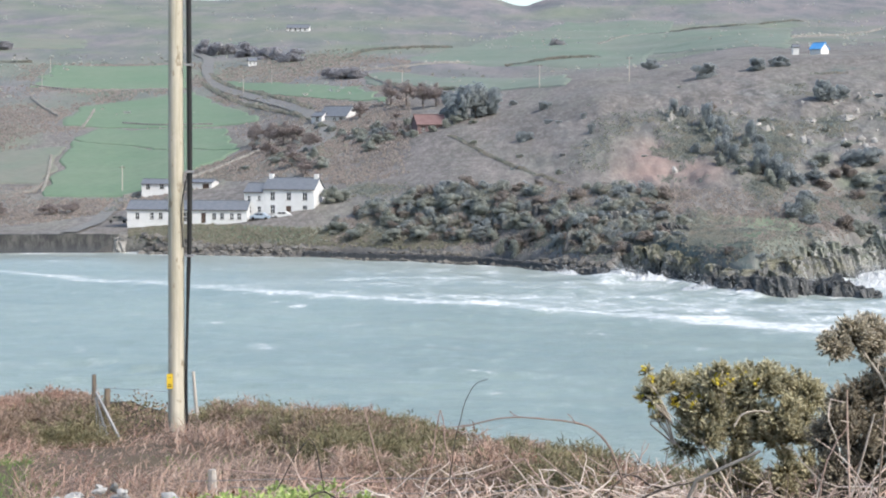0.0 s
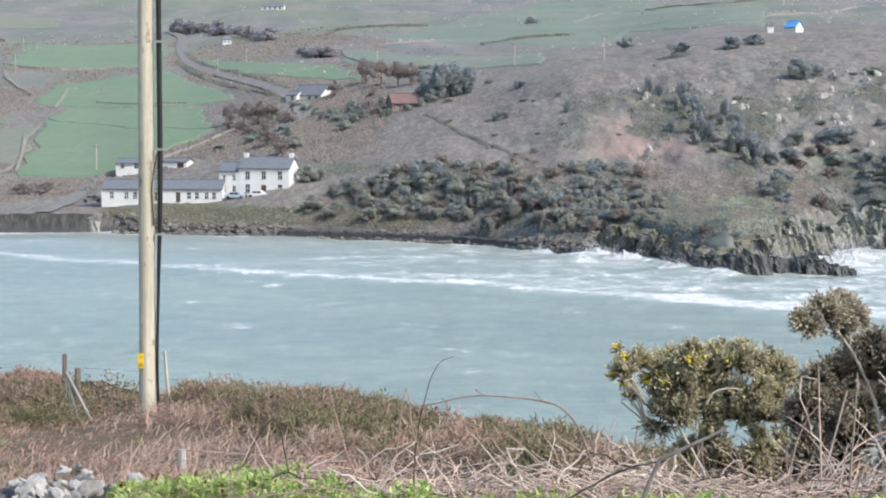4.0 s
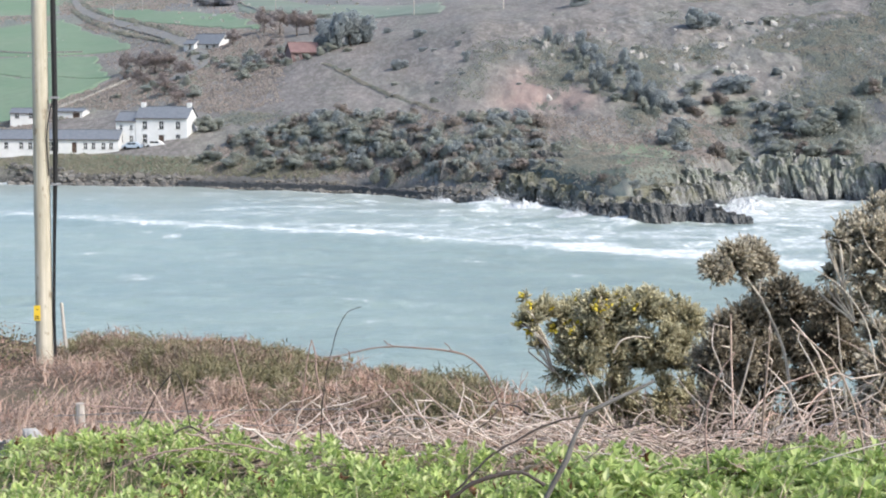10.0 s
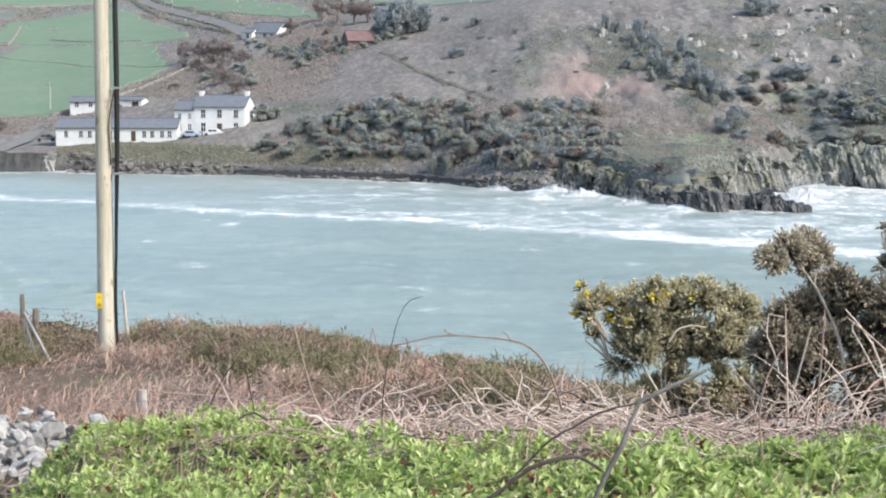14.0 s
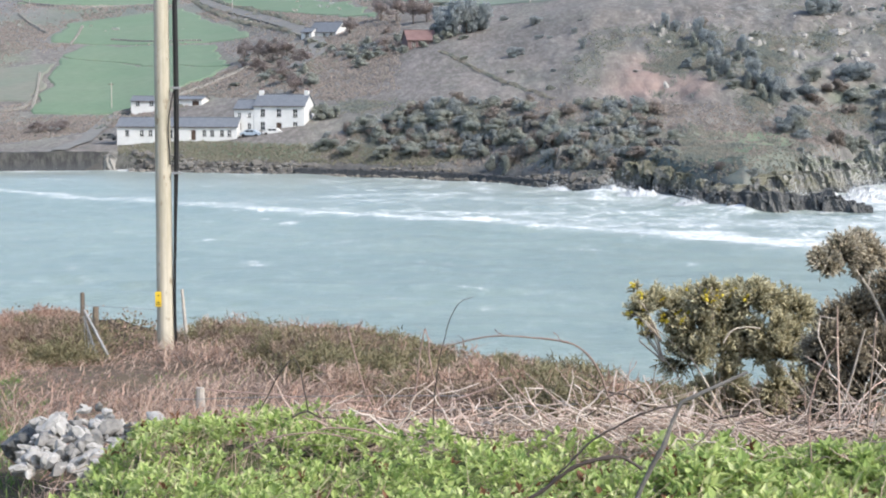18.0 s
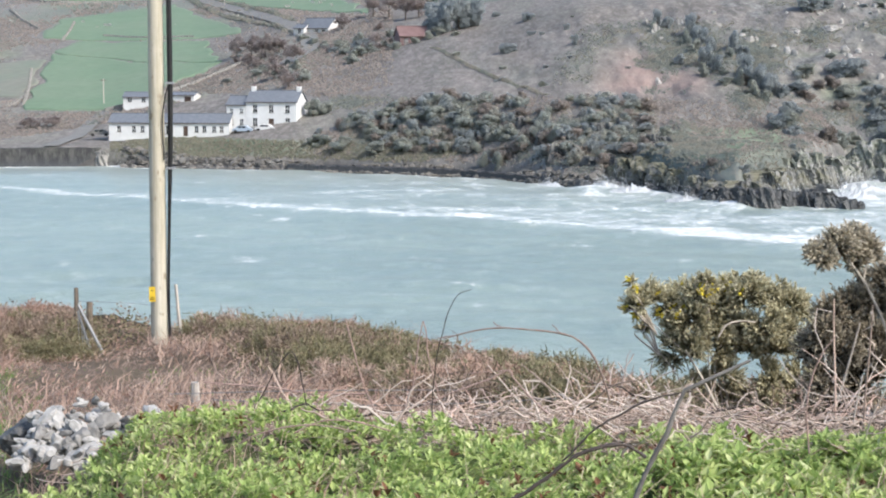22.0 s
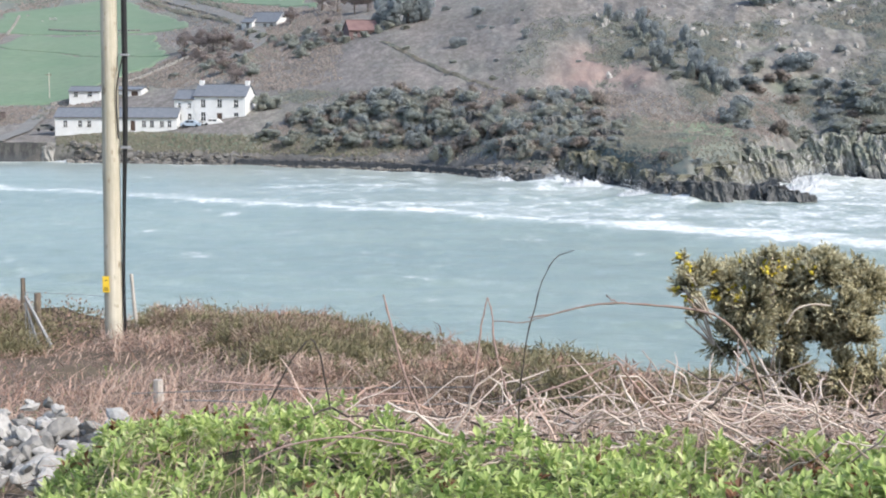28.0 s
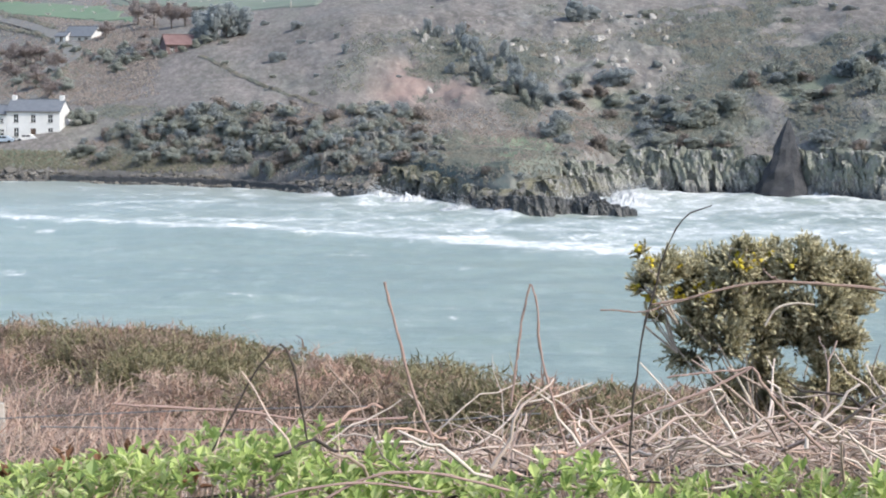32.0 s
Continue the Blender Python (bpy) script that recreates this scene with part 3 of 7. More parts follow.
    wet = np.clip(1.3 - z / 2.2, 0, 1)
    return dict(rock=rock, meadow=meadow, rust=rust, scrub=scrub, wet=wet, moor=moor)


_radii = np.concatenate([np.arange(262, 400, 0.9), np.arange(400, 520, 2.0), np.geomspace(520, 2400, 130)])
_bear = np.concatenate([np.arange(-60, -18, 2.0), np.arange(-18, 24, 0.075), np.arange(24, 66, 2.0)])
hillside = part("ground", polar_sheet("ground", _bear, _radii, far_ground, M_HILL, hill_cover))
tagged(hillside, "brown and green hillside with bracken, scrub and rock above the bay", "hillside", kind="structure")


# ---- the sea ----
def shore_range(b):
    r = np.interp(b, BEARINGS, [row[0] for row in RANGES])
    return np.where((b > 5.0) & (b < 10.0), np.maximum(r, nose_range(b)), r)


def sea_z(x, y):
    w = 0.1 * np.sin((x * 0.25 + y * 0.97) * 0.62 + 4.5 * fbm(x, y, 22, 3, 2)) + 0.34 * fbm(x * 0.7, y, 5, 4, 8)
    b, r = np.degrees(np.arctan2(x, y)), np.hypot(x, y)
    band = np.exp(-(((r - np.interp(b, FOAM_B, FOAM_R)) / 7) ** 2))
    surf = np.exp(-(((shore_range(b) - r - 6) / 7) ** 2)) * np.clip((b - 3) / 4, 0, 1)
    return w + band * (0.35 + 0.3 * fbm(x, y, 9, 3, 15)) + surf * (0.5 + 0.7 * fbm(x, y, 7, 3, 18))


FOAM_B = [-17, -14, -8.7, -3.4, 3.9, 11.9, 22]
FOAM_R = [310, 301, 273, 248, 229, 209, 196]


def sea_cover(x, y, z):
    b, r = np.degrees(np.arctan2(x, y)), np.hypot(x, y)
    wob, rag = fbm(x * 0.5, y, 22, 4, 51), fbm(x, y * 0.6, 6, 4, 53)
    mid = np.interp(b, FOAM_B, FOAM_R) + 5 * wob + 2.5 * rag
    past = (r - mid) / np.interp(b, [-14, -4, 6, 14], [8, 11, 13, 15])
    band = np.where(past > 0, np.exp(-(past**2)), np.exp(-((past * 2.6) ** 2))) * np.clip(0.78 + 0.3 * fbm(x * 0.4, y, 18, 3, 57), 0.58, 0.88)
    trail = np.clip((r - mid) / 10, 0, 1) * np.interp(b, [-12, -5, 2, 8, 14], [0.14, 0.3, 0.45, 0.5, 0.5]) * (1 + 0.45 * fbm(x * 0.3, y, 12, 4, 61))
    for gap, wide, amp in ((17, 3.5, 0.68), (31, 4.0, 0.66), (46, 4.5, 0.64), (60, 4.0, 0.6)):
        line = mid + gap * np.clip((b + 12) / 14, 0.35, 1.25) + 5 * fbm(x * 0.4, y, 16, 3, 70 + gap) + 2 * rag
        band = np.maximum(band, amp * np.exp(-(((r - line) / wide) ** 2)) * np.clip((b + 10) / 8, 0.0, 1) * np.clip(0.75 + 0.7 * fbm(x * 0.35, y, 20, 3, 90 + gap), 0.1, 1.1))
    off = shore_range(b) - r
    surf = np.clip(1.15 - off / (20 + 10 * wob + 5 * rag), 0, 0.74) * np.clip((b - 2.5) / 3, 0, 1)
    lap = np.clip(1.05 - off / 7, 0, 1) * np.clip((-3 - b) / 3, 0.3, 1) * np.clip(0.8 + rag, 0.2, 1)
    silt = np.clip(1 - off / 45, 0, 1) * np.clip((6 - b) / 5, 0, 1) * 0.8
    return dict(foam=np.clip(np.maximum.reduce([band, trail, surf, lap]), 0, 1.2), silt=silt)


_sr = 1 / np.linspace(1 / 40, 1 / 372, 620)
sea = part("water", polar_sheet("water", np.arange(-40, 46, 0.1), _sr, sea_z, M_SEA, sea_cover))
tagged(sea, "choppy grey-green bay water streaked with white foam", "sea", kind="structure")
_b = bmesh.new()
bmesh.ops.create_circle(_b, cap_ends=True, segments=64, radius=4500)
bmesh.ops.translate(_b, verts=_b.verts, vec=(0, 0, -3.5))
sea_bed = tagged(part("water", _b, M_SEA), "open grey-green sea reaching the horizon beyond the bay", "sea", kind="structure")


# ---- the near bank on which the camera stands ----
def edge_range(b):
    return np.interp(b, [-25, -12, -8, -4, 0, 4, 8, 14, 30], [34, 33, 32, 30, 27, 24, 22, 22, 24])


def hedge(x, y):
    """How thick the heath stands: a humped belt along the seaward edge of the bank, from 0 to about 1.3."""
    x, y = np.atleast_1d(np.asarray(x, float)), np.atleast_1d(np.asarray(y, float))
    b, r = np.degrees(np.arctan2(x, y)), np.hypot(x, y)
    front = edge_range(b) - np.interp(b, [-20, -10, -7, -4, 0, 4, 8, 12], [6, 5.0, 2.0, 7.5, 9.0, 8.0, 6.0, 3.0]) + 0.7 * fbm(x, y, 2.2, 2, 111)
    return np.clip((r - front) / 0.9, 0, 1) * np.clip(0.75 + 0.8 * fbm(x, y, 1.4, 3, 113), 0.12, 1.3) * np.where(y > 0, 1.0, 0.0) * np.interp(b, [-9.5, -8.2, -6.8, -5.5], [1, 0.35, 0.35, 1])


def near_ground(x, y):
    x, y = np.atleast_1d(np.asarray(x, float)), np.atleast_1d(np.asarray(y, float))
    b, r = np.degrees(np.arctan2(x, y)), np.hypot(x, y)
    z = np.interp(r, [0, 6, 8.9, 10.2, 12, 20, 28.6, 34], [20.45, 20.35, 20.25, 19.75, 19.35, 18.1, 17.5, 17.05])
    z = z + 0.12 * np.clip((r - 12) / 4, 0, 1) * fbm(x, y, 3.0, 3, 71) + 0.04 * fbm(x, y, 0.9, 2, 72)
    z = z - 0.28 * np.clip((-9.5 - b) / 2, 0, 1) * np.clip((r - 4) / 2, 0, 1) * np.clip((13.5 - r) / 1.5, 0, 1) * (y > 0)
    e = np.where(y > 0, edge_range(b), 60.0)
    z = z + np.interp(b, [-10, -6.5, 0], [0.2, 0.06, 0.02]) * hedge(x, y)
    return np.where(r > e, z - (r - e) * 0.75 - np.clip(r - e, 0, 2) * 0.3, z)


def near_z(x, y):
    return float(near_ground(x, y)[0])


def near_cover(x, y, z):
    r = np.hypot(x, y)
    verge = soft_in(x + 0.2 * y, -7.5, -1.2, 1.0) * soft_in(y, 11, 20, 2) * 0.9
    return dict(heathy=np.clip(hedge(x, y) * 1.5, 0, 1), turf=np.clip(np.maximum(verge, np.clip((9.5 - r) / 1.5, 0, 0.8)) + 0.3 * fbm(x, y, 1.2, 3, 75), 0, 1))


_nr = np.concatenate([[0.05], np.arange(0.6, 24, 0.3), np.arange(24, 64, 0.5)])
_nb = np.concatenate([np.arange(-180, -28, 6.0), np.arange(-28, 34, 0.4), np.arange(34, 180, 6.0), [180.0]])
bank = part("ground", polar_sheet("ground", _nb, _nr, near_ground, M_NEAR, near_cover))
tagged(bank, "rough clifftop bank of soil, dead grass and turf", "bank", kind="structure")


def draped(name, corners, material, lift=0.3, n=26, wobble=1.2, ground=far_ground):
    """A patch of ground cover laid over the land between four corners of the plan."""
    c = np.array(corners, float)
    u, v = np.meshgrid(np.linspace(0, 1, n), np.linspace(0, 1, n), indexing="ij")
    p = (1 - u)[..., None] * (1 - v)[..., None] * c[0] + u[..., None] * (1 - v)[..., None] * c[1] + u[..., None] * v[..., None] * c[2] + (1 - u)[..., None] * v[..., None] * c[3]
    x, y = p[..., 0].ravel(), p[..., 1].ravel()
    x, y = x + wobble * fbm(x, y, 9, 2, 81), y + wobble * fbm(x, y, 9, 2, 82)
    rim = np.minimum(np.minimum(u, 1 - u), np.minimum(v, 1 - v)).ravel() < 0.5 / n
    z = ground(x, y) + lift - np.where(rim, 3.5 * lift, 0)
    i, j = np.meshgrid(np.arange(n - 1), np.arange(n - 1), indexing="ij")
    f = np.stack([i * n + j, (i + 1) * n + j, (i + 1) * n + j + 1, i * n + j + 1], -1).reshape(-1, 4)
    a, b2, d = c[0], c[1], c[3]
    if (b2[0] - a[0]) * (d[1] - a[1]) - (b2[1] - a[1]) * (d[0] - a[0]) < 0:
        f = f[:, ::-1]
    return raw_mesh(name, np.stack([x, y, z], 1), f, material, True)


# ---- buildings across the bay ----
def house(label, x, y, yaw, length, depth, eave, rise, openings, wall=M_LIME, roof=M_SLATE, z=None, chimneys=(), base=3.0, category="house", group=""):
    """A gabled house; openings are (along, sill, width, height, is_door) on the front, which faces -y."""
    top = new("house")
    top.matrix_basis = pose(x, y, spot_z(x, y) if z is None else z, 0, 0, yaw)
    tagged(top, label, category, group)
    h, d = length / 2, depth / 2
    cuts = sorted((o[0] - o[2] / 2, o[0] + o[2] / 2, o[1], o[1] + o[3]) for o in openings)
    bm = bmesh.new()
    xs = sorted({-h, h, *(c[0] for c in cuts), *(c[1] for c in cuts)})
    for a, b in zip(xs, xs[1:]):
        holes = sorted((c[2], c[3]) for c in cuts if c[0] <= a + 1e-6 and c[1] >= b - 1e-6)
        low = -base
        for s, t in holes:
            if s > low + 0.01:
                box(bm, a, b, -d, -d + 0.35, low, s)
            low = t
        box(bm, a, b, -d, -d + 0.35, low, eave)
    box(bm, -h, h, d - 0.35, d, -base, eave)
    for s in (-1, 1):
        e0, e1 = (-h, -h + 0.35) if s < 0 else (h - 0.35, h)
        box(bm, e0, e1, -d + 0.35, d - 0.35, -base, eave)
        tri = [bm.verts.new((e, yy, zz)) for e in (e0, e1) for yy, zz in ((-d, eave), (d, eave), (0, eave + rise))]
        for f in ((0, 1, 2), (5, 4, 3), (0, 3, 4, 1), (1, 4, 5, 2), (2, 5, 3, 0)):
            bm.faces.new([tri[k] for k in f])
    bmesh.ops.remove_doubles(bm, verts=bm.verts, dist=0.002)
    bmesh.ops.recalc_face_normals(bm, faces=bm.faces)
    part("wall", bm, wall, top)
    part("floor", boxed(-h + 0.36, h - 0.36, -d + 0.36, d - 0.36, -0.1, 0.0), M_STONE, top)
    bm = bmesh.new()
    for s in (-1, 1):
        v = [bm.verts.new(p) for p in ((-h - 0.2, s * (d + 0.25), eave - 0.12), (h + 0.2, s * (d + 0.25), eave - 0.12), (h + 0.2, 0, eave + rise + 0.06), (-h - 0.2, 0, eave + rise + 0.06))]
        w = [bm.verts.new((p.co.x, p.co.y, p.co.z + 0.16)) for p in v]
        for q in ((0, 1, 2, 3), (7, 6, 5, 4), (0, 4, 5, 1), (1, 5, 6, 2), (2, 6, 7, 3), (3, 7, 4, 0)):
            bm.faces.new([(v + w)[k] for k in q])
    bmesh.ops.recalc_face_normals(bm, faces=bm.faces)
    roof_ob = part("roof", bm, roof, top)
    part("ridge", boxed(-h - 0.2, h + 0.2, -0.14, 0.14, eave + rise + 0.14, eave + rise + 0.3), roof, roof_ob)
    part("gutter", boxed(-h, h, -d - 0.36, -d - 0.24, eave - 0.14, eave - 0.02), M_DOOR, top)
    for c in chimneys:
        ch = part("chimney", boxed(c - 0.45, c + 0.45, -0.4, 0.4, eave + rise - 0.6, eave + rise + 1.0, 0.05), wall, top)
        for k in (-0.2, 0.2):
            b2 = bmesh.new()
            bmesh.ops.create_cone(b2, cap_ends=True, segments=8, radius1=0.14, radius2=0.11, depth=0.5, matrix=Matrix.Translation((c + k, 0, eave + rise + 1.24)))
            part("chimney_pot", b2, M_RED, ch)
    for along, sill, w, ht, door in openings:
        if door:
            part("door", boxed(along - w / 2, along + w / 2, -d + 0.12, -d + 0.2, sill, sill + ht), M_DOOR, top)
            continue
        win = part("window", boxed(along - 0.04, along + 0.04, -d + 0.1, -d + 0.17, sill, sill + ht), M_LIME, top)
        bm = bmesh.new()
        for s in (-1, 1):
            box(bm, along + s * w / 2 - 0.06, along + s * w / 2 + 0.06, -d + 0.08, -d + 0.18, sill, sill + ht)
        box(bm, along - w / 2, along + w / 2, -d + 0.09, -d + 0.17, sill + ht / 2 - 0.04, sill + ht / 2 + 0.04)
        part("window_frame", bm, M_LIME, win)
        part("pane", boxed(along - w / 2, along + w / 2, -d + 0.2, -d + 0.22, sill, sill + ht), M_PANE, win)
        part("window_sill", boxed(along - w / 2 - 0.1, along + w / 2 + 0.1, -d - 0.1, -d + 0.1, sill - 0.12, sill), M_STONE, win)
    return top


_w = lambda *xs, sill=0.9, w=1.0, h=1.2: [(x, sill, w, h, False) for x in xs]
house("long white single-storey house with a slate roof by the shore", -51.0, 361.5, -5, 24.5, 6.5, 2.75, 1.6,
      _w(-10.2, -7.2, -5.4, 5.6, 7.2, 9.2, 10.7, w=0.85) + [(-2.4, 0.5, 0.9, 1.7, False), (-1.3, 0.5, 0.9, 1.7, False), (-0.2, 0.5, 0.9, 1.7, False), (3.4, 0.1, 0.95, 2.05, True)], z=5.5)
house("two-storey white house with slate roof and chimneys", -30.0, 362.5, -12, 10.6, 7.5, 5.5, 2.1,
      _w(-3.4, 0, 3.4, sill=3.4, w=1.0, h=1.5) + _w(-3.4, 3.4, sill=0.7, w=1.0, h=1.6) + [(0, 0.1, 1.1, 2.1, True)], z=6.9, chimneys=(-4.7, 4.8), base=5)
house("lower white wing joined to the two-storey house", -37.3, 363.6, -12, 4.0, 6.5, 4.9, 1.6,
      _w(-1.0, 1.1, sill=3.2, w=0.7, h=0.9) + _w(-1.0, 1.1, sill=0.8, w=0.8, h=1.2), z=6.9, base=5)
house("small white outbuilding with a low slate roof", -65.2, 411.0, -4, 7.0, 5.0, 2.0, 0.9, _w(-2, 1.2), z=10.2)
house("white shed beside the outbuilding", -55.0, 411.0, -12, 6.0, 5.0, 2.4, 0.5, [(1.5, 0.1, 1.6, 2.0, True)], z=10.2)
house("white bungalow with a grey hipped-looking roof among shrubs", -27.6, 481.0, -28, 8.5, 7.0, 2.4, 2.6, _w(-2.5, 0.6, 2.7), z=26.4, base=4)
house("small annexe of the white bungalow", -32.5, 480.0, -28, 3.2, 4.0, 2.2, 1.0, _w(0.2), z=26.6, base=4)
house("red house with a red roof half hidden by trees", -3.0, 424.5, 14, 7.0, 6.0, 2.6, 2.2, _w(-2, 0.4, 2.4), wall=M_RED, roof=plain("dark_red_tiles", (0.15, 0.095, 0.092), (0.20, 0.13, 0.125), 0.6, 0.85, 0.3), z=23.6, base=4)
house("white cottage with a grey roof at the harbour", -109.5, 363.0, -30, 6.5, 5.0, 3.4, 2.0, _w(-1.8, 1.8, sill=0.8, w=0.9, h=1.1), z=4.0, chimneys=(3.0,), base=4)
house("distant white farmhouse on the upper hillside", -76.4, 956.0, -4, 12, 7, 2.2, 1.9, _w(-4, -1.3, 1.3, 4), z=80.0, base=6)
house("distant small white house among dark trees", -76.5, 722.0, 10, 3.4, 4, 1.7, 1.2, _w(-0.8, 0.8, w=0.6, h=0.7, sill=0.6), z=None, base=5)
house("blue and white barn under sheeting on the hilltop", 99.5, 470.0, -48, 3.6, 3.4, 0.8, 1.6, [], roof=M_BLUE, z=46.0, base=4, category="barn")
house("small white shed on the hilltop", 94.0, 474.0, 0, 1.6, 1.6, 1.2, 0.5, [], z=46.4, base=3, category="shed")

# Harbour wall of dark wet masonry along the shore.
_bm = bmesh.new()
for k in range(60):
    b0, b1 = radians(-17.6 + k * 0.122), radians(-17.6 + (k + 1) * 0.122)
    v = [_bm.verts.new((rr * math.sin(b), rr * math.cos(b), zz)) for b in (b0, b1) for rr, zz in ((356.0, -2), (356.9, 3.7 + 0.35 * noise.noise(Vector((b * 90, 0, 0)))), (358.2, 3.75 + 0.35 * noise.noise(Vector((b * 90, 3, 0)))), (358.2, -2))]
    for a, b, c, d in ((0, 1, 5, 4), (1, 2, 6, 5), (2, 3, 7, 6)):
        _bm.faces.new([v[a], v[b], v[c], v[d]])
bmesh.ops.recalc_face_normals(_bm, faces=_bm.faces)
tagged(part("harbour_wall", _bm, M_SEAWALL), "dark wet stone harbour wall at the water's edge", "sea wall", kind="structure")

# ---- the line of poles on the near bank ----
def tapered(bm, a, b, r0, r1, sides=16, rings=8, jitter=0.0):
    a, b = Vector(a), Vector(b)
    pts = [(*a.lerp(b, k / rings), r0 + (r1 - r0) * k / rings) for k in range(rings + 1)]
    v, f = tube_arrays([pts], sides)
    if jitter:
        v = v + jitter * np.stack([fbm(v[:, 2], v[:, 0] * 9, 0.4, 2, 5), fbm(v[:, 2], v[:, 1] * 9, 0.4, 2, 6), 0 * v[:, 0]], 1)
    vs = [bm.verts.new(p) for p in v]
    for q in f:
        bm.faces.new([vs[k] for k in q])
    bm.faces.new(vs[-sides:])
    return bm


def tube(paths, material, name, sides=6):
    v, f = tube_arrays(paths, sides)
    return raw_mesh(name, v, f, material, True)


PX, PY, PZ = -4.30, 28.4, 17.2
utility_pole = new("utility_pole")
utility_pole.location = (PX, PY, PZ)
tagged(utility_pole, "weathered timber utility pole with a black cable and yellow warning plate", "utility pole")
part("pole", tapered(bmesh.new(), (0, 0, -0.5), (0.02, 0, 9.5), 0.142, 0.105, 20, 40, 0.004), M_POLE, utility_pole, smooth=True)
cable = part("cable", tube([curve_pts([(0.19, -0.03, 0.0, 0.022), (0.165, -0.05, 0.9, 0.022), (0.19, -0.06, 2.2, 0.026), (0.23, -0.06, 3.6, 0.04), (0.235, -0.05, 6.0, 0.042), (0.22, -0.03, 9.2, 0.042)], 40)], M_CABLE, "cable", 8), None, utility_pole, "thick black cable hanging beside the pole")
part("cable", tube([curve_pts([(0.13, -0.1, 3.3, 0.011), (0.13, -0.12, 4.1, 0.011), (0.18, -0.12, 4.35, 0.011), (0.225, -0.08, 4.55, 0.011)], 14)], M_CABLE, "cable"), None, utility_pole, "thin black branch lead")
for zz in (3.15, 4.5, 6.2):
    part("clamp", boxed(0.17, 0.30, -0.12, 0.0, zz, zz + 0.035), M_STEEL, cable)
sign = part("warning_plate", boxed(-0.135, -0.035, -0.153, -0.145, 1.03, 1.27), M_YELLOW, utility_pole, "yellow warning plate with black bars", )
for zz, w in ((1.06, 0.07), (1.09, 0.05), (1.20, 0.03)):
    part("mark", boxed(-0.085 - w / 2, -0.085 + w / 2, -0.1565, -0.1535, zz, zz + 0.014), M_CABLE, sign)

leaning_pole = new("strut_pole")
leaning_pole.location = (-7.95, 26.4, 17.55)
tagged(leaning_pole, "leaning timber strut pole on the grassy bank", "utility pole")
part("pole", tapered(bmesh.new(), (0, 0, -0.4), (-0.93, 0.0, 8.0), 0.105, 0.085, 16, 20, 0.003), M_POLE, leaning_pole, smooth=True)
part("cable", tube([[(-0.13 - 0.117 * z0, -0.03, z0, 0.012) for z0 in (0.4, 3, 7.5)]], M_CABLE, "cable"), None, leaning_pole)

stay = new("stay_wire")
stay.location = (-7.87, 28.07, 18.45)
tagged(stay, "slack stay wire sloping down to an anchor in the bank", "stay wire")
part("wire", tube([curve_pts([(0, 0, 0.0, 0.016), (-0.21, 0, 0.58, 0.014), (-0.46, 0, 1.27, 0.014), (-0.66, 0, 2.1, 0.014), (-1.02, 0, 3.55, 0.014), (-1.9, 0, 7.0, 0.014)], 24)], M_CABLE, "wire"), None, stay)
part("anchor", boxed(-0.02, 0.03, -0.02, 0.02, -0.9, 0.03, 0.006), M_POST, stay, "rusty anchor eye")

# ---- fields, roads and walls across the bay ----
PASTURES = [
    (M_FIELD, [(-148.9, 644.8), (-89.7, 635.5), (-104.7, 741.3), (-159.2, 729.8)]),
    (M_FIELD, [(-114.9, 532.1), (-49.4, 510.6), (-86.3, 622.4), (-115.9, 584.0)]),
    (M_FIELD, [(-93.4, 414.4), (-72.7, 412.6), (-50.5, 461.2), (-104.3, 501.4)]),
    (M_FIELD, [(-104.3, 501.4), (-50.5, 461.2), (-62.3, 510.5), (-102.4, 524.2)]),
    (M_PALE_FIELD, [(-132.8, 437.7), (-96.7, 431.8), (-103.6, 489.4), (-142.1, 468.3)]),
    (M_FIELD, [(-163.7, 566.1), (-146.1, 571.5), (-155.2, 606.9), (-171.8, 597.5)]),
    (M_FIELD, [(-65.9, 602.6), (-14.7, 501.9), (-25.3, 571.6), (-80.5, 659.0)]),
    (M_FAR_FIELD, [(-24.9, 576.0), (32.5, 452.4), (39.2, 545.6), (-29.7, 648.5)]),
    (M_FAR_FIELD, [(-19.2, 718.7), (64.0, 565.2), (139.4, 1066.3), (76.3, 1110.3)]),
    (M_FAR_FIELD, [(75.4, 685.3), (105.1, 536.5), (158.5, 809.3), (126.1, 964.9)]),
    (M_PALE_FIELD, [(-216.1, 805.1), (-164.1, 826.9), (-173.4, 873.8), (-233.8, 871.0)]),
    (M_PALE_FIELD, [(-110.0, 364.4), (-94.9, 371.0), (-100.5, 402.9), (-113.7, 404.5)]),
]
ROAD_LINE = [(-33.5, 430.0), (-30.7, 439.5), (-29.0, 449.0), (-29.8, 464.5), (-35.9, 495.5), (-44.2, 526.4), (-54.3, 561.5), (-67.7, 601.1), (-79.5, 637.5), (-88.2, 680.1), (-94.7, 722.5), (-101.7, 776.0), (-110.4, 803.9)]
SLIP_LINE = [(-73.5, 350.6), (-72.1, 366.1), (-72.6, 384.5), (-73.2, 409.3)]
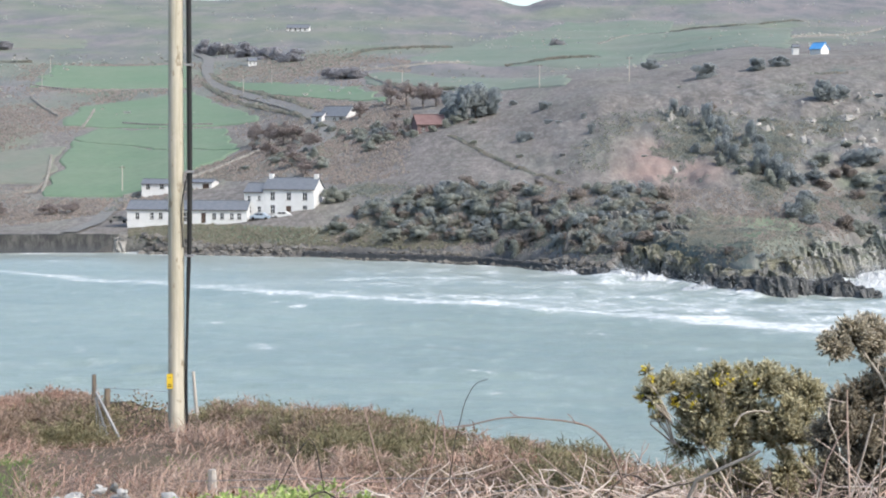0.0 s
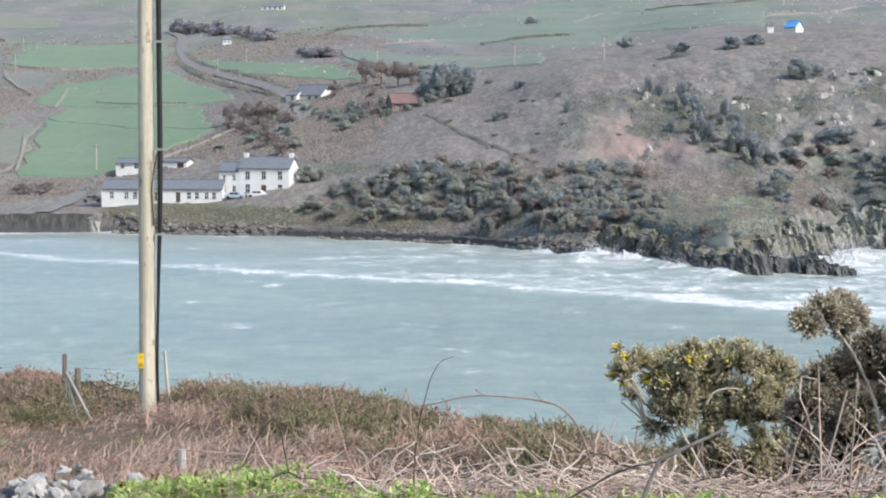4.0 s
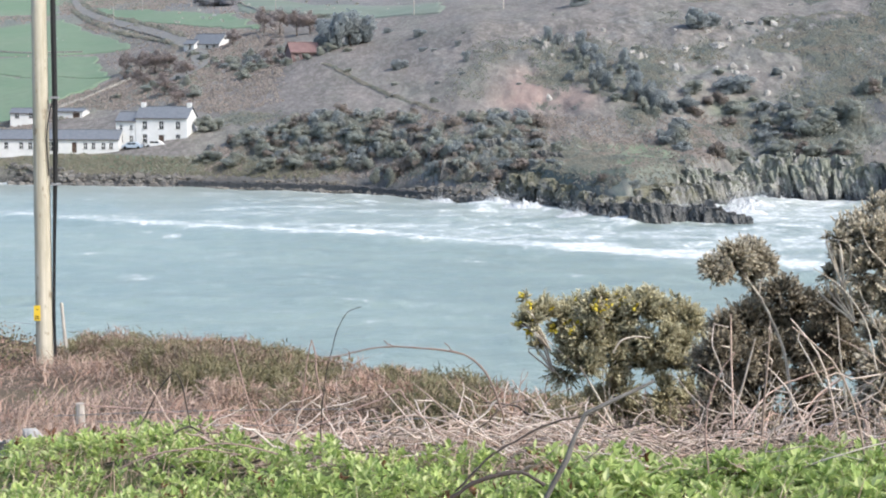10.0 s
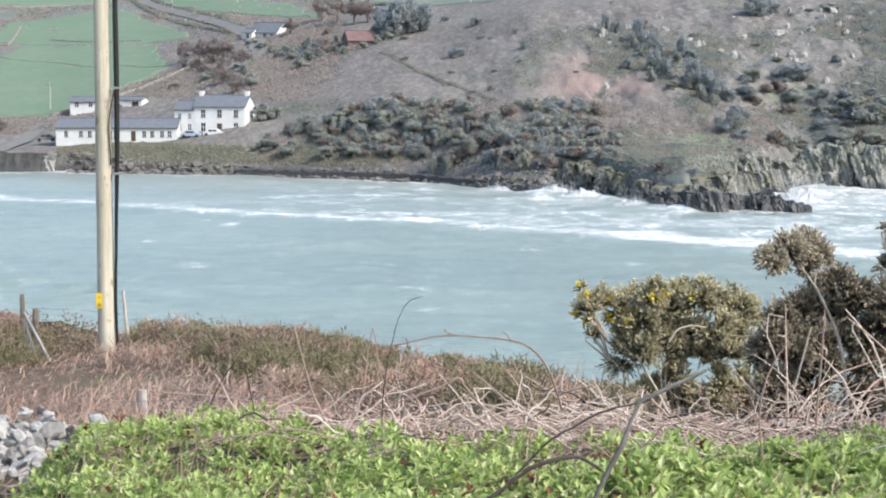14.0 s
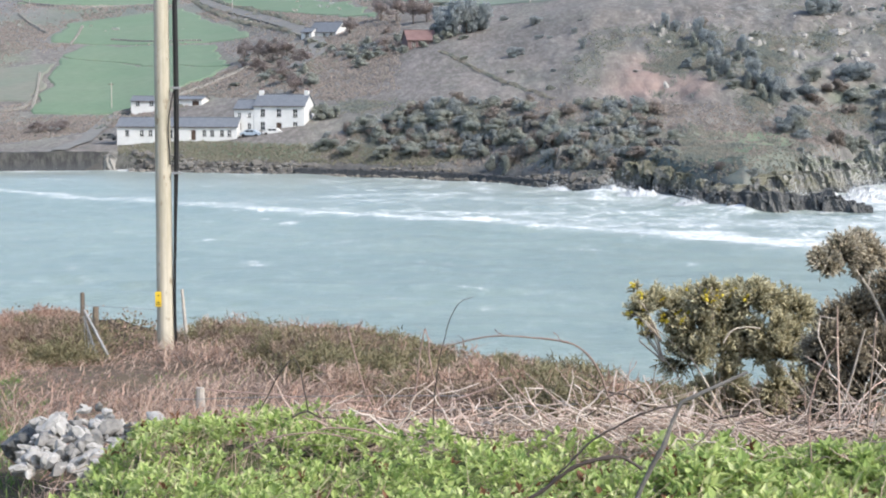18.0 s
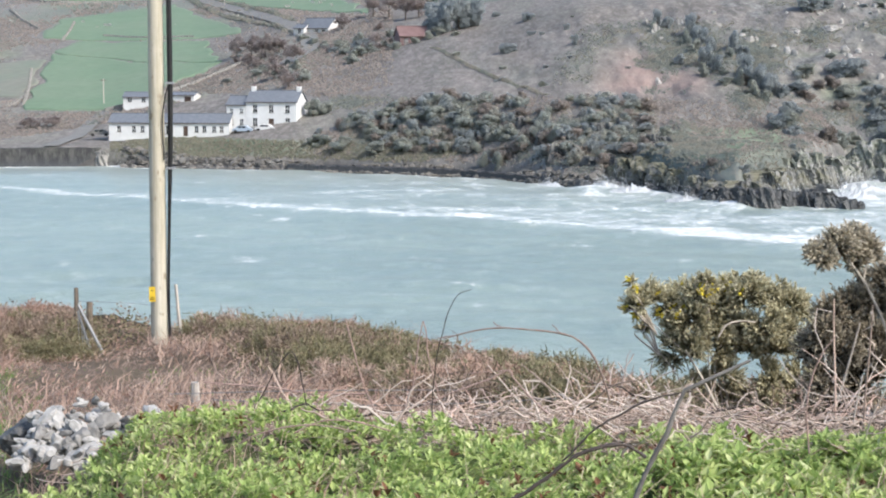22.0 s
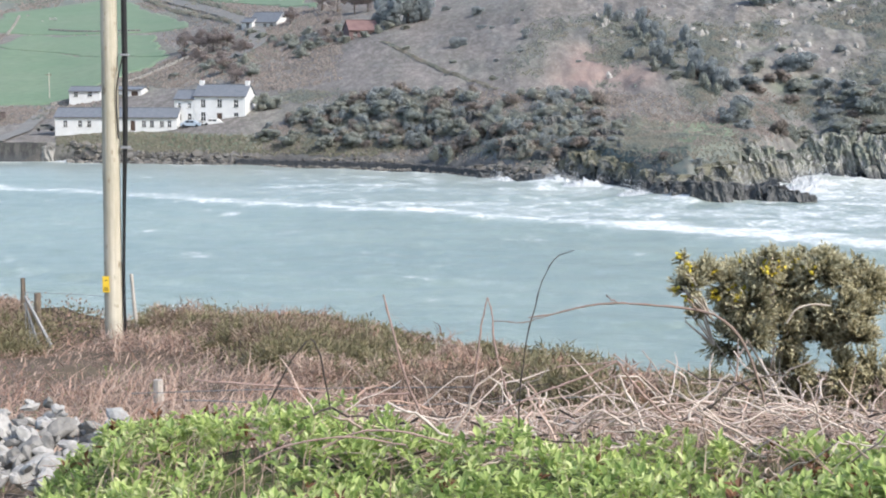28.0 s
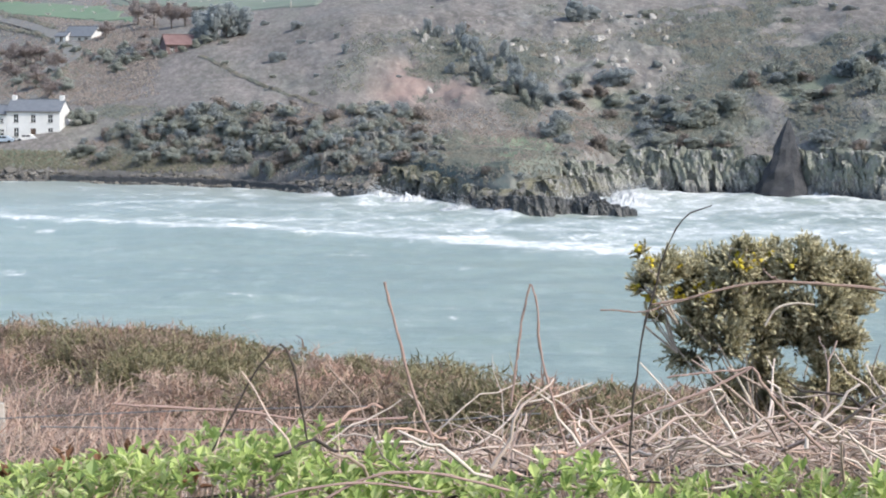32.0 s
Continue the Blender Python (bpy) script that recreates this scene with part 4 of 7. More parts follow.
WALLS = [
    ('hedge', [(-36.9, 509.2), (-45.7, 544.2), (-58.5, 585.7), (-78.7, 644.7), (-88.8, 691.1)]),
    ('hedge', [(-34.4, 483.6), (-46.8, 518.6), (-61.6, 563.5), (-76.7, 612.5), (-86.8, 651.3)]),
    ('stone', [(-73.6, 411.6), (-64.3, 417.5), (-56.7, 430.8), (-51.3, 443.1), (-46.2, 450.7)]),
    ('stone', [(-95.9, 536.5), (-80.8, 524.8), (-66.9, 520.7)]),
    ('stone', [(-29.4, 664.3), (-9.4, 670.1), (11.1, 683.4)]),
    ('turf', [(2.1, 407.0), (8.1, 385.9), (13.6, 368.2), (18.7, 354.2), (23.4, 341.2)]),
    ('stone', [(-106.2, 526.9), (-108.7, 552.0), (-111.0, 570.4)]),
    ('stone', [(-139.3, 604.9), (-127.4, 573.0), (-118.2, 551.6)]),
    ('stone', [(-95.0, 424.1), (-98.6, 446.8), (-103.6, 472.7)]),
]
WALLS_UPPER = [
    ('stone', [(-127.9, 421.6), (-113.5, 423.0), (-97.8, 424.6), (-96.9, 433.0)]),
    ('hedge', [(23.9, 647.2), (45.9, 668.8), (68.3, 679.3)]),
    ('stone', [(72.5, 825.5), (91.4, 881.7), (107.8, 925.8), (117.2, 875.2)]),
    ('hedge', [(-16.7, 557.9), (-2.3, 520.3), (10.8, 514.3)]),
    ('stone', [(-149.5, 649.2), (-129.7, 633.4), (-109.9, 635.5), (-93.4, 633.1)]),
    ('hedge', [(124.9, 967.5), (158.1, 963.5), (203.7, 1006.9)]),
    ('stone', [(-29.7, 648.5), (-14.6, 547.4), (-12.2, 534.0)]),
    ('hedge', [(-211.9, 705.9), (-197.1, 734.3), (-171.3, 743.9)]),
    ('stone', [(136.0, 694.4), (160.2, 723.9), (187.9, 761.3)]),
    ('hedge', [(-42.4, 723.8), (-21.3, 798.2), (4.2, 830.3)]),
]
PINES = [
    (2.2, 433.1, 8.5, 6.1),
    (5.1, 424.6, 9.7, 6.5),
    (8.4, 424.2, 9.4, 6.2),
    (11.4, 426.1, 8.4, 5.4),
    (-121.8, 443.2, 7.6, 7.3),
    (55.1, 370.3, 7.4, 3.6),
    (55.5, 359.4, 6.9, 3.5),
    (54.9, 345.8, 6.9, 3.3),
    (61.3, 353.2, 5.7, 3.0),
    (60.9, 338.3, 7.7, 3.7),
    (62.3, 333.2, 7.1, 3.9),
    (64.5, 331.7, 5.6, 3.7),
    (49.6, 379.2, 5.8, 2.9),
]
DISTANT_PINES = [
    (-105.4, 804.2, 7.2, 6.7),
    (-99.1, 794.6, 7.6, 6.6),
    (-93.5, 796.4, 6.6, 6.1),
    (-84.8, 775.4, 7.4, 7.4),
    (-75.2, 753.5, 6.3, 6.3),
    (-69.3, 741.0, 7.6, 4.7),
    (-61.0, 726.4, 6.0, 7.0),
    (-36.9, 631.2, 4.8, 6.8),
    (-32.0, 621.3, 5.5, 5.9),
    (-28.3, 617.0, 3.9, 4.7),
    (-204.0, 797.9, 6.8, 7.9),
    (-198.4, 806.0, 5.8, 6.9),
    (52.0, 813.8, 3.6, 5.2),
]
BARE_TREES = [
    (-13.8, 487.3, 6.8, 7.1),
    (-9.3, 473.8, 7.2, 7.5),
    (-4.7, 462.9, 6.8, 7.4),
    (-1.3, 463.3, 5.9, 5.9),
    (-48.3, 461.9, 5.9, 5.9),
    (-43.8, 452.7, 6.4, 6.4),
    (-39.8, 449.0, 6.0, 6.3),
    (-36.1, 447.1, 5.1, 5.7),
    (-30.5, 428.1, 4.6, 5.5),
    (-30.1, 395.5, 4.3, 5.8),
    (-34.5, 411.0, 4.7, 5.8),
    (-99.0, 377.8, 3.7, 5.5),
    (-95.2, 381.9, 3.5, 5.5),
    (-84.8, 384.4, 2.8, 6.3),
    (-80.6, 387.6, 2.5, 6.3),
    (-21.6, 471.8, 4.5, 6.0),
]
SHRUBS = [
    (-15.6, 422.5, 3.5, 4.6),
    (-12.7, 423.5, 3.0, 4.0),
    (-9.8, 426.4, 2.4, 3.3),
    (-31.5, 466.8, 2.4, 3.9),
    (-28.2, 456.4, 2.3, 3.8),
    (-25.1, 448.8, 2.3, 4.0),
    (-30.7, 484.4, 2.5, 3.1),
    (-22.3, 361.4, 4.6, 5.1),
    (-19.8, 361.3, 3.2, 3.9),
    (-38.4, 424.7, 2.7, 6.0),
    (-32.6, 411.6, 3.4, 5.8),
    (-27.4, 402.3, 3.8, 4.9),
    (-46.6, 425.7, 1.4, 3.3),
    (-109.4, 386.8, 5.1, 5.1),
    (-104.0, 380.6, 4.8, 5.5),
    (-99.0, 372.4, 4.4, 4.9),
    (-93.2, 364.4, 2.6, 4.1),
    (-29.8, 418.1, 3.5, 3.2),
    (-21.0, 443.5, 3.1, 4.2),
]
HILL_SHRUBS = [
    (18.1, 385.0, 2.9, 4.2),
    (23.9, 412.3, 2.4, 3.2),
    (17.5, 437.7, 1.7, 2.5),
    (31.7, 375.2, 2.9, 1.9),
    (31.0, 388.0, 1.5, 2.0),
    (81.2, 377.6, 5.7, 7.4),
    (85.5, 380.8, 3.7, 5.0),
    (74.1, 419.3, 3.5, 6.0),
    (80.4, 424.0, 2.5, 5.5),
    (80.5, 341.9, 4.0, 7.4),
    (83.3, 343.0, 3.4, 4.5),
    (64.7, 315.1, 4.1, 4.7),
    (62.7, 312.5, 3.6, 5.1),
    (62.3, 420.3, 1.4, 6.8),
    (59.7, 505.9, 1.6, 6.5),
]
CLIFF_SHRUBS = [
    (87.2, 320.5, 7.4, 9.5),
    (90.9, 315.5, 9.4, 11.5),
    (96.6, 317.7, 9.5, 9.5),
    (82.9, 311.7, 5.1, 8.2),
    (87.3, 306.5, 4.7, 9.1),
    (103.2, 329.0, 6.6, 5.5),
    (121.5, 318.1, 8.7, 6.5),
    (120.7, 307.0, 9.4, 6.3),
    (128.1, 323.2, 6.6, 6.6),
    (109.3, 292.1, 4.0, 6.0),
    (74.5, 305.8, 3.4, 6.0),
    (68.0, 298.5, 2.9, 4.9),
    (110.4, 335.0, 3.4, 4.5),
    (108.7, 311.8, 4.2, 6.3),
    (97.6, 380.8, 3.3, 6.3),
    (122.6, 361.7, 2.4, 4.9),
]
BANK_SHRUBS = [
    (-13.8, 349.8, 4.7, 6.7),
    (-10.3, 343.2, 5.0, 6.6),
    (-7.1, 348.3, 4.4, 6.6),
    (-2.6, 343.7, 5.0, 7.7),
    (1.7, 341.8, 5.2, 7.6),
    (7.1, 338.2, 5.4, 7.5),
    (12.3, 333.5, 4.9, 7.4),
    (15.2, 326.8, 5.2, 6.2),
    (-9.0, 336.9, 4.3, 5.4),
    (-15.6, 341.6, 3.9, 6.5),
    (-20.1, 344.3, 3.3, 6.6),
    (-4.2, 335.7, 4.3, 6.4),
    (3.8, 331.4, 3.8, 5.3),
    (10.9, 322.7, 4.5, 2.7),
    (13.3, 318.9, 5.5, 3.0),
    (20.5, 320.2, 5.7, 4.5),
    (17.8, 318.5, 5.1, 4.1),
    (23.6, 314.3, 5.0, 5.0),
    (27.3, 306.0, 5.5, 3.9),
    (35.1, 301.2, 5.8, 4.2),
    (34.1, 309.9, 4.6, 5.9),
    (41.9, 305.6, 3.5, 5.9),
    (35.7, 283.5, 4.0, 4.0),
]
FIELD_POLES = [(-140.7, 628.6), (25.7, 467.1), (-11.7, 533.7), (-75.2, 419.4), (-66.6, 599.9), (-59.0, 620.2), (-164.9, 583.4), (-106.2, 419.6), (46.8, 444.6), (-153.8, 702.0)]
OUTCROPS = [
    (48.4, 374.9, 4.8, 3.6),
    (47.2, 382.3, 3.7, 2.9),
    (83.0, 364.3, 3.1, 4.8),
    (85.1, 366.2, 2.2, 2.9),
    (75.9, 364.0, 2.6, 3.3),
    (91.0, 333.5, 1.8, 1.8),
    (91.7, 321.9, 3.6, 4.3),
    (91.9, 318.8, 3.2, 4.2),
    (90.4, 366.2, 2.4, 3.1),
    (70.0, 357.1, 1.9, 2.3),
    (61.4, 374.4, 2.2, 2.4),
    (108.7, 351.9, 2.1, 2.1),
    (83.0, 374.9, 1.7, 2.2),
]

for mat, corners in PASTURES:
    tagged(part("field", draped("field", corners, mat, 0.3, 60, 3.0)), "green grazed pasture on the hillside" if mat is not M_PALE_FIELD else "thin pale pasture on the hillside", "field", "hillside fields", kind="structure")


def ribbon(name, line, width, material, lift, ground=far_ground, n=60):
    p = curve_pts([(x, y, 0, 1) for x, y in line], n)[:, :2]
    d = np.gradient(p, axis=0)
    d /= np.linalg.norm(d, axis=1, keepdims=True)
    side = np.stack([d[:, 1], -d[:, 0]], 1)
    rows = np.stack([p + side * width * k for k in (-0.5, -0.17, 0.17, 0.5)], 1)
    z = np.stack([ground(rows[:, k, 0], rows[:, k, 1]) for k in range(4)], 1) + lift
    v = np.concatenate([rows, z[..., None]], 2).reshape(-1, 3)
    i, j = np.meshgrid(np.arange(n - 1), np.arange(3), indexing="ij")
    f = np.stack([i * 4 + j, i * 4 + j + 1, (i + 1) * 4 + j + 1, (i + 1) * 4 + j], -1).reshape(-1, 4)
    return raw_mesh(name, v, f, material, True)


tagged(part("road", ribbon("road", ROAD_LINE, 4.6, M_ROADFAR, 0.4)), "grey tarmac road climbing between hedges", "road", kind="structure")
tagged(part("road", ribbon("road", SLIP_LINE, 3.2, M_ROADFAR, 0.3)), "grey tarmac slip road above the harbour", "road", kind="structure")


def clump(n, size, spread, flat=1.0, seed=0, hollow=0.45):
    """Bent leaf sprays filling an uneven unit crown; spread is (rx, rz)."""
    g = np.random.default_rng(seed)
    d = g.normal(size=(n, 3))
    d /= np.linalg.norm(d, axis=1, keepdims=True)
    lobes = g.normal(size=(16, 3)) + [0, 0, 0.3]
    lobes /= np.linalg.norm(lobes, axis=1, keepdims=True)
    mids = lobes * (0.25 + 0.6 * g.random((16, 1)))
    sizes = 0.16 + 0.2 * g.random(16)
    pick = g.integers(0, 16, n)
    rad = (hollow + (1 - hollow) * g.random(n) ** 0.5) * sizes[pick] * (1 + 0.25 * np.abs(g.normal(size=n)))
    c = (mids[pick] + d * rad[:, None]) * (spread[0], spread[0], spread[1])
    return sprays(c, d + 0.5 * mids[pick] + [0.1, -0.15, 0.15] + 0.3 * g.normal(size=(n, 3)), size * (0.6 + 0.8 * g.random(n)), g)


def sprays(c, normal, size, g):
    n = len(c)
    normal = normal / (np.linalg.norm(normal, axis=1, keepdims=True) + 1e-9)
    a = np.cross(normal, g.normal(size=(n, 3)))
    a /= np.linalg.norm(a, axis=1, keepdims=True) + 1e-9
    b = np.cross(normal, a)
    s = size[:, None]
    v = np.stack([c - a * s, c + b * s * 0.55 + normal * s * 0.25, c + a * s, c - b * s * 0.55 + normal * s * 0.25, c + b * s + a * s * 0.4 - normal * s * 0.2], 1).reshape(-1, 3)
    k = np.arange(n)[:, None] * 5
    f = np.concatenate([k + [[0, 1, 2]], k + [[0, 2, 3]], k + [[1, 4, 2]]])
    return v, f


def crown_mesh(name, n, size, spread, material, seed, hollow=0.45):
    v, f = clump(n, size, spread, 1, seed, hollow)
    return raw_mesh(name, v + [0, 0, spread[1]], f, material)


M_BRACKEN = leafy("dead_bracken", (0.23, 0.21, 0.188), (0.29, 0.255, 0.228), (0.34, 0.295, 0.262), (0.27, 0.255, 0.22), translucent=0.55, patch=0.2)
# Grey-mauve twigs of the distant trees, paled and blued by haze painted in.
M_GROVE = leafy("haze_paled_winter_twigs", (0.37, 0.375, 0.40), (0.41, 0.40, 0.415), (0.45, 0.42, 0.42), translucent=0.6, patch=0.3)
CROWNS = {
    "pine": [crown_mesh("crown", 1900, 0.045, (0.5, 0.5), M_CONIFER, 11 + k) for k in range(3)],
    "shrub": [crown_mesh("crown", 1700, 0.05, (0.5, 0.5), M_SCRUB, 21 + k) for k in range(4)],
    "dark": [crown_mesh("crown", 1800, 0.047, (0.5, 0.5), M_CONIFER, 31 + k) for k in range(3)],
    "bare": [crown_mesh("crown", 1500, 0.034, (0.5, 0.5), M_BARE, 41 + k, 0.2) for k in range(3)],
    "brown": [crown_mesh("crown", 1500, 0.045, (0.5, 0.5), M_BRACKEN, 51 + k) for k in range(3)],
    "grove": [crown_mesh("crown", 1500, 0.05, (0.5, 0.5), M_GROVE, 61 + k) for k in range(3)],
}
_tb = bmesh.new()
tapered(_tb, (0, 0, -0.15), (0.03, 0, 0.6), 0.045, 0.02, 7, 4)
_tb.to_mesh(_trunk := bpy.data.meshes.new("trunk"))
_trunk.materials.append(M_TRUNK)
_tree_no = itertools.count()


def tree(kind, x, y, height, width, label, category, group="", trunk=0.15):
    k = next(_tree_no)
    top = new("tree" if category == "tree" else "shrub")
    top.matrix_basis = pose(x, y, spot_z(x, y) - 0.1, 0, 0, (k * 77) % 360)
    tagged(top, label, category, group)
    me = CROWNS[kind][k % len(CROWNS[kind])]
    c = part("crown", me, None, top)
    c.scale = (width * 1.05, width * 1.05, height * (1 - trunk) * 1.05)
    c.location = (0, 0, height * (trunk if trunk > 0.06 else -0.22))
    t = part("trunk", _trunk, None, top)
    t.scale = (height * 0.8, height * 0.8, height)


for x, y, h, w in PINES:
    if x < 40:
        tree("pine", x, y, h * 1.15, w * 1.25, "dark evergreen tree with a ragged crown on the hillside", "tree", "hillside evergreens", 0.05)
    else:
        for dx, dy, q in ((0, 0, 0.8), (1.6, -2.5, 0.6), (-1.4, -4.0, 0.5)):
            tree("shrub" if q == 0.5 else "pine", x + dx, y + dy, h * q, w * q * 1.35, "dark evergreen scrub in a gully of the bluff", "shrub", "gully scrub", 0.0)
for x, y, h, w in DISTANT_PINES:
    tree("grove", x, y, h * 1.1, w * 1.7, "distant leafless grey trees on the upper slopes", "tree", "distant trees", 0.02)
for x, y, h, w in BARE_TREES:
    tree("bare", x, y, h, w, "leafless russet tree beside the road", "tree", "bare trees", 0.12)
for x, y, h, w in SHRUBS + [(-6.5, 419, 2.4, 3.5), (-2.0, 419, 1.8, 3.0), (1.2, 420, 2.6, 3.2), (3.5, 422, 3.0, 3.5), (-5.4, 430.4, 2.6, 4.0), (-1.6, 426.0, 2.2, 4.0)]:
    tree("shrub", x, y, h, w, "rounded grey-green shrub near the houses", "shrub", "garden shrubs", 0.03)
for x, y, h, w in HILL_SHRUBS:
    tree("dark", x, y, max(h, w * 0.6), w, "dark gorse shrub on the brown hillside", "shrub", "hillside shrubs", 0.0)
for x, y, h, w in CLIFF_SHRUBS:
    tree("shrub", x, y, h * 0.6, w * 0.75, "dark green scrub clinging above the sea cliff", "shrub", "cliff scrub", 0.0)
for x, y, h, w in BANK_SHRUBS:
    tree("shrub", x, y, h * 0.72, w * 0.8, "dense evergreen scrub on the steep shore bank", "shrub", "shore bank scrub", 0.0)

# Thickets that cover the shore bank, the cliff top and the roadside.
_g = np.random.default_rng(87)
THICKET = ([], [], [])
for n, b0, b1, r0, r1, z0, z1, w0, w1, label, group in (
    (300, -3.2, 7.2, 296, 350, 3.0, 13.5, 2.0, 4.6, "", "shore thicket"),
    (170, -3.4, 3.0, 322, 354, 3.5, 13.0, 1.8, 3.8, "", "shore thicket"),
    (190, 11.5, 22.6, 306, 350, 6.0, 26.0, 2.0, 5.0, "dark green scrub clinging above the sea cliff", "cliff scrub"),
    (80, 6.4, 13.0, 268, 306, 3.0, 9.0, 1.2, 2.6, "low olive scrub on the headland", "headland scrub"),
    (34, 7.5, 11.5, 318, 392, 14.0, 40.0, 1.8, 4.0, "dark evergreen scrub in a gully of the bluff", "gully scrub"),
):
    for k in range(n):
        b, r = radians(_g.uniform(b0, b1)), _g.uniform(r0, r1)
        x, y = r * math.sin(b), r * math.cos(b)
        z = spot_z(x, y)
        if not z0 < z < z1 or float(fbm(x, y * 0.7, 14, 3, 48)) < (-0.3 if group == "shore thicket" else -0.12) or (group == "headland scrub" and 8.0 < math.degrees(b) < 10.9 and z > 5.2):
            continue
        w = _g.uniform(w0, w1)
        if group == "shore thicket":
            v, f = clump(460, 0.07, (0.5, 0.5), 1, 2000 + len(THICKET[k % 3]) * 3 + k % 3, 0.65)
            THICKET[k % 3].append((v * (w, w, w * _g.uniform(0.5, 0.95)) + [x, y, z + 0.22 * w], f))
            continue
        tree(("dark", "shrub", "brown", "shrub", "dark")[k % 5], x, y, w * _g.uniform(0.5, 0.95), w, label, "shrub", group, 0.0)
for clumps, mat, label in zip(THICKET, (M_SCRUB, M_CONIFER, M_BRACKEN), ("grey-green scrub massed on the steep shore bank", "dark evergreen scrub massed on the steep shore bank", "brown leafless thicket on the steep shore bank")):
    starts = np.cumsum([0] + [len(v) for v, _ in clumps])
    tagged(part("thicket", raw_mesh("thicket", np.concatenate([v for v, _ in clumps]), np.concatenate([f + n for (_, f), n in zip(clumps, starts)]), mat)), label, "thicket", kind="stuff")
for k in range(46):
    t = _g.random()
    x, y = -47 + 40 * t + _g.normal() * 2.5, 452 - 18 * t + _g.normal() * 12
    if abs(x + 29) < 5 and y > 425:
        continue
    w = _g.uniform(2.0, 4.5)
    tree(("bare", "shrub", "bare", "dark")[k % 4], x, y, w * _g.uniform(0.6, 0.9), w, "leafless thicket beside the road" if k % 2 == 0 else "rounded grey-green shrub near the houses", "shrub", "roadside thicket", 0.0)

# Small scattered bushes over the bluff.
_g = np.random.default_rng(88)
for k in range(60):
    b, r = radians(_g.uniform(0.5, 22.5)), _g.uniform(326, 425)
    x, y = r * math.sin(b), r * math.cos(b)
    if lattice(x / 22, y / 22, 5) < -0.15 or spot_z(x, y) < 6:
        continue
    s = _g.uniform(0.7, 2.0)
    tree(("shrub", "dark")[k % 2], x, y, s * _g.uniform(0.6, 0.9), s * 1.4, "low grey-green gorse bush on the bluff", "shrub", "bluff bushes", 0.0)

M_VERGE = leafy("shore_grass", (0.15, 0.155, 0.115), (0.19, 0.19, 0.135), (0.235, 0.22, 0.165), (0.21, 0.185, 0.15), translucent=0.4)
# Hedges and dry-stone walls that divide the fields.
for kind, line in WALLS + WALLS_UPPER:
    p = curve_pts([(x, y, 0, 1) for x, y in line], 90)[:, :2]
    z = far_ground(p[:, 0], p[:, 1])
    r = np.hypot(p[:, 0], p[:, 1])
    g = np.random.default_rng(int(abs(p[0, 0]) * 10))
    if kind == "turf":
        q = np.repeat(np.c_[p, z], 12, 0)
        q = q + g.normal(size=q.shape) * (0.35, 0.35, 0.0) + np.c_[np.zeros((len(q), 2)), g.random(len(q)) * 0.5 * np.clip(0.6 + 1.2 * fbm(q[:, 0], q[:, 1], 4, 2, 8), 0.0, 1.2)]
        v, f = sprays(q, [0.3, -1, 0.7] + 0.4 * g.normal(size=q.shape), 0.16 + 0.16 * g.random(len(q)), g)
        tagged(part("hedge", raw_mesh("hedge", v, f, M_LOWSCRUB)), "overgrown brown turf bank across the hillside", "hedge", "field hedges")
    elif kind == "hedge":
        q = np.repeat(np.c_[p, z], 14, 0)
        q = q + g.normal(size=q.shape) * (0.5, 0.5, 0.0) + np.c_[np.zeros((len(q), 2)), g.random(len(q)) * 1.0 * np.clip(0.7 + fbm(q[:, 0], q[:, 1], 9, 2, 5), 0.1, 1.3)]
        v, f = sprays(q, [0.3, -1, 0.7] + 0.4 * g.normal(size=q.shape), 0.35 + 0.3 * g.random(len(q)), g)
        tagged(part("hedge", raw_mesh("hedge", v, f, M_LOWSCRUB)), "dark straggling hedge along a field edge", "hedge", "field hedges")
    else:
        bm = bmesh.new()
        for a in range(len(p) - 1):
            for row in range(2):
                m = (p[a] + p[a + 1]) / 2 + g.normal(size=2) * 0.08
                d = p[a + 1] - p[a]
                L = np.hypot(*d) * (0.5 + 0.25 * g.random())
                t = bmesh.ops.create_cube(bm, size=1)
                s = Matrix.Translation((m[0], m[1], (z[a] + z[a + 1]) / 2 + 0.1 + row * 0.35)) @ Matrix.Rotation(math.atan2(d[1], d[0]) + 0.1 * g.normal(), 4, "Z") @ Matrix.Diagonal((L * 1.4, 0.6 - 0.15 * row, 0.5 + 0.2 * g.random(), 1))
                bmesh.ops.transform(bm, verts=t["verts"], matrix=s)
        tagged(part("stone_wall", bm, M_STONE), "low grey dry-stone wall between fields", "stone wall", "field walls")

# Thin poles carrying wires over the fields.
for x, y in FIELD_POLES:
    top = new("field_pole")
    top.location = (x, y, spot_z(x, y))
    tagged(top, "thin grey timber pole standing in a field", "utility pole", "field poles")
    part("pole", tapered(bmesh.new(), (0, 0, -0.5), (0, 0, 6.2), 0.14, 0.1, 8, 3), M_PALEPOST, top)
    part("crossarm", boxed(-0.7, 0.7, -0.06, 0.06, 5.7, 5.85), M_POST, top)


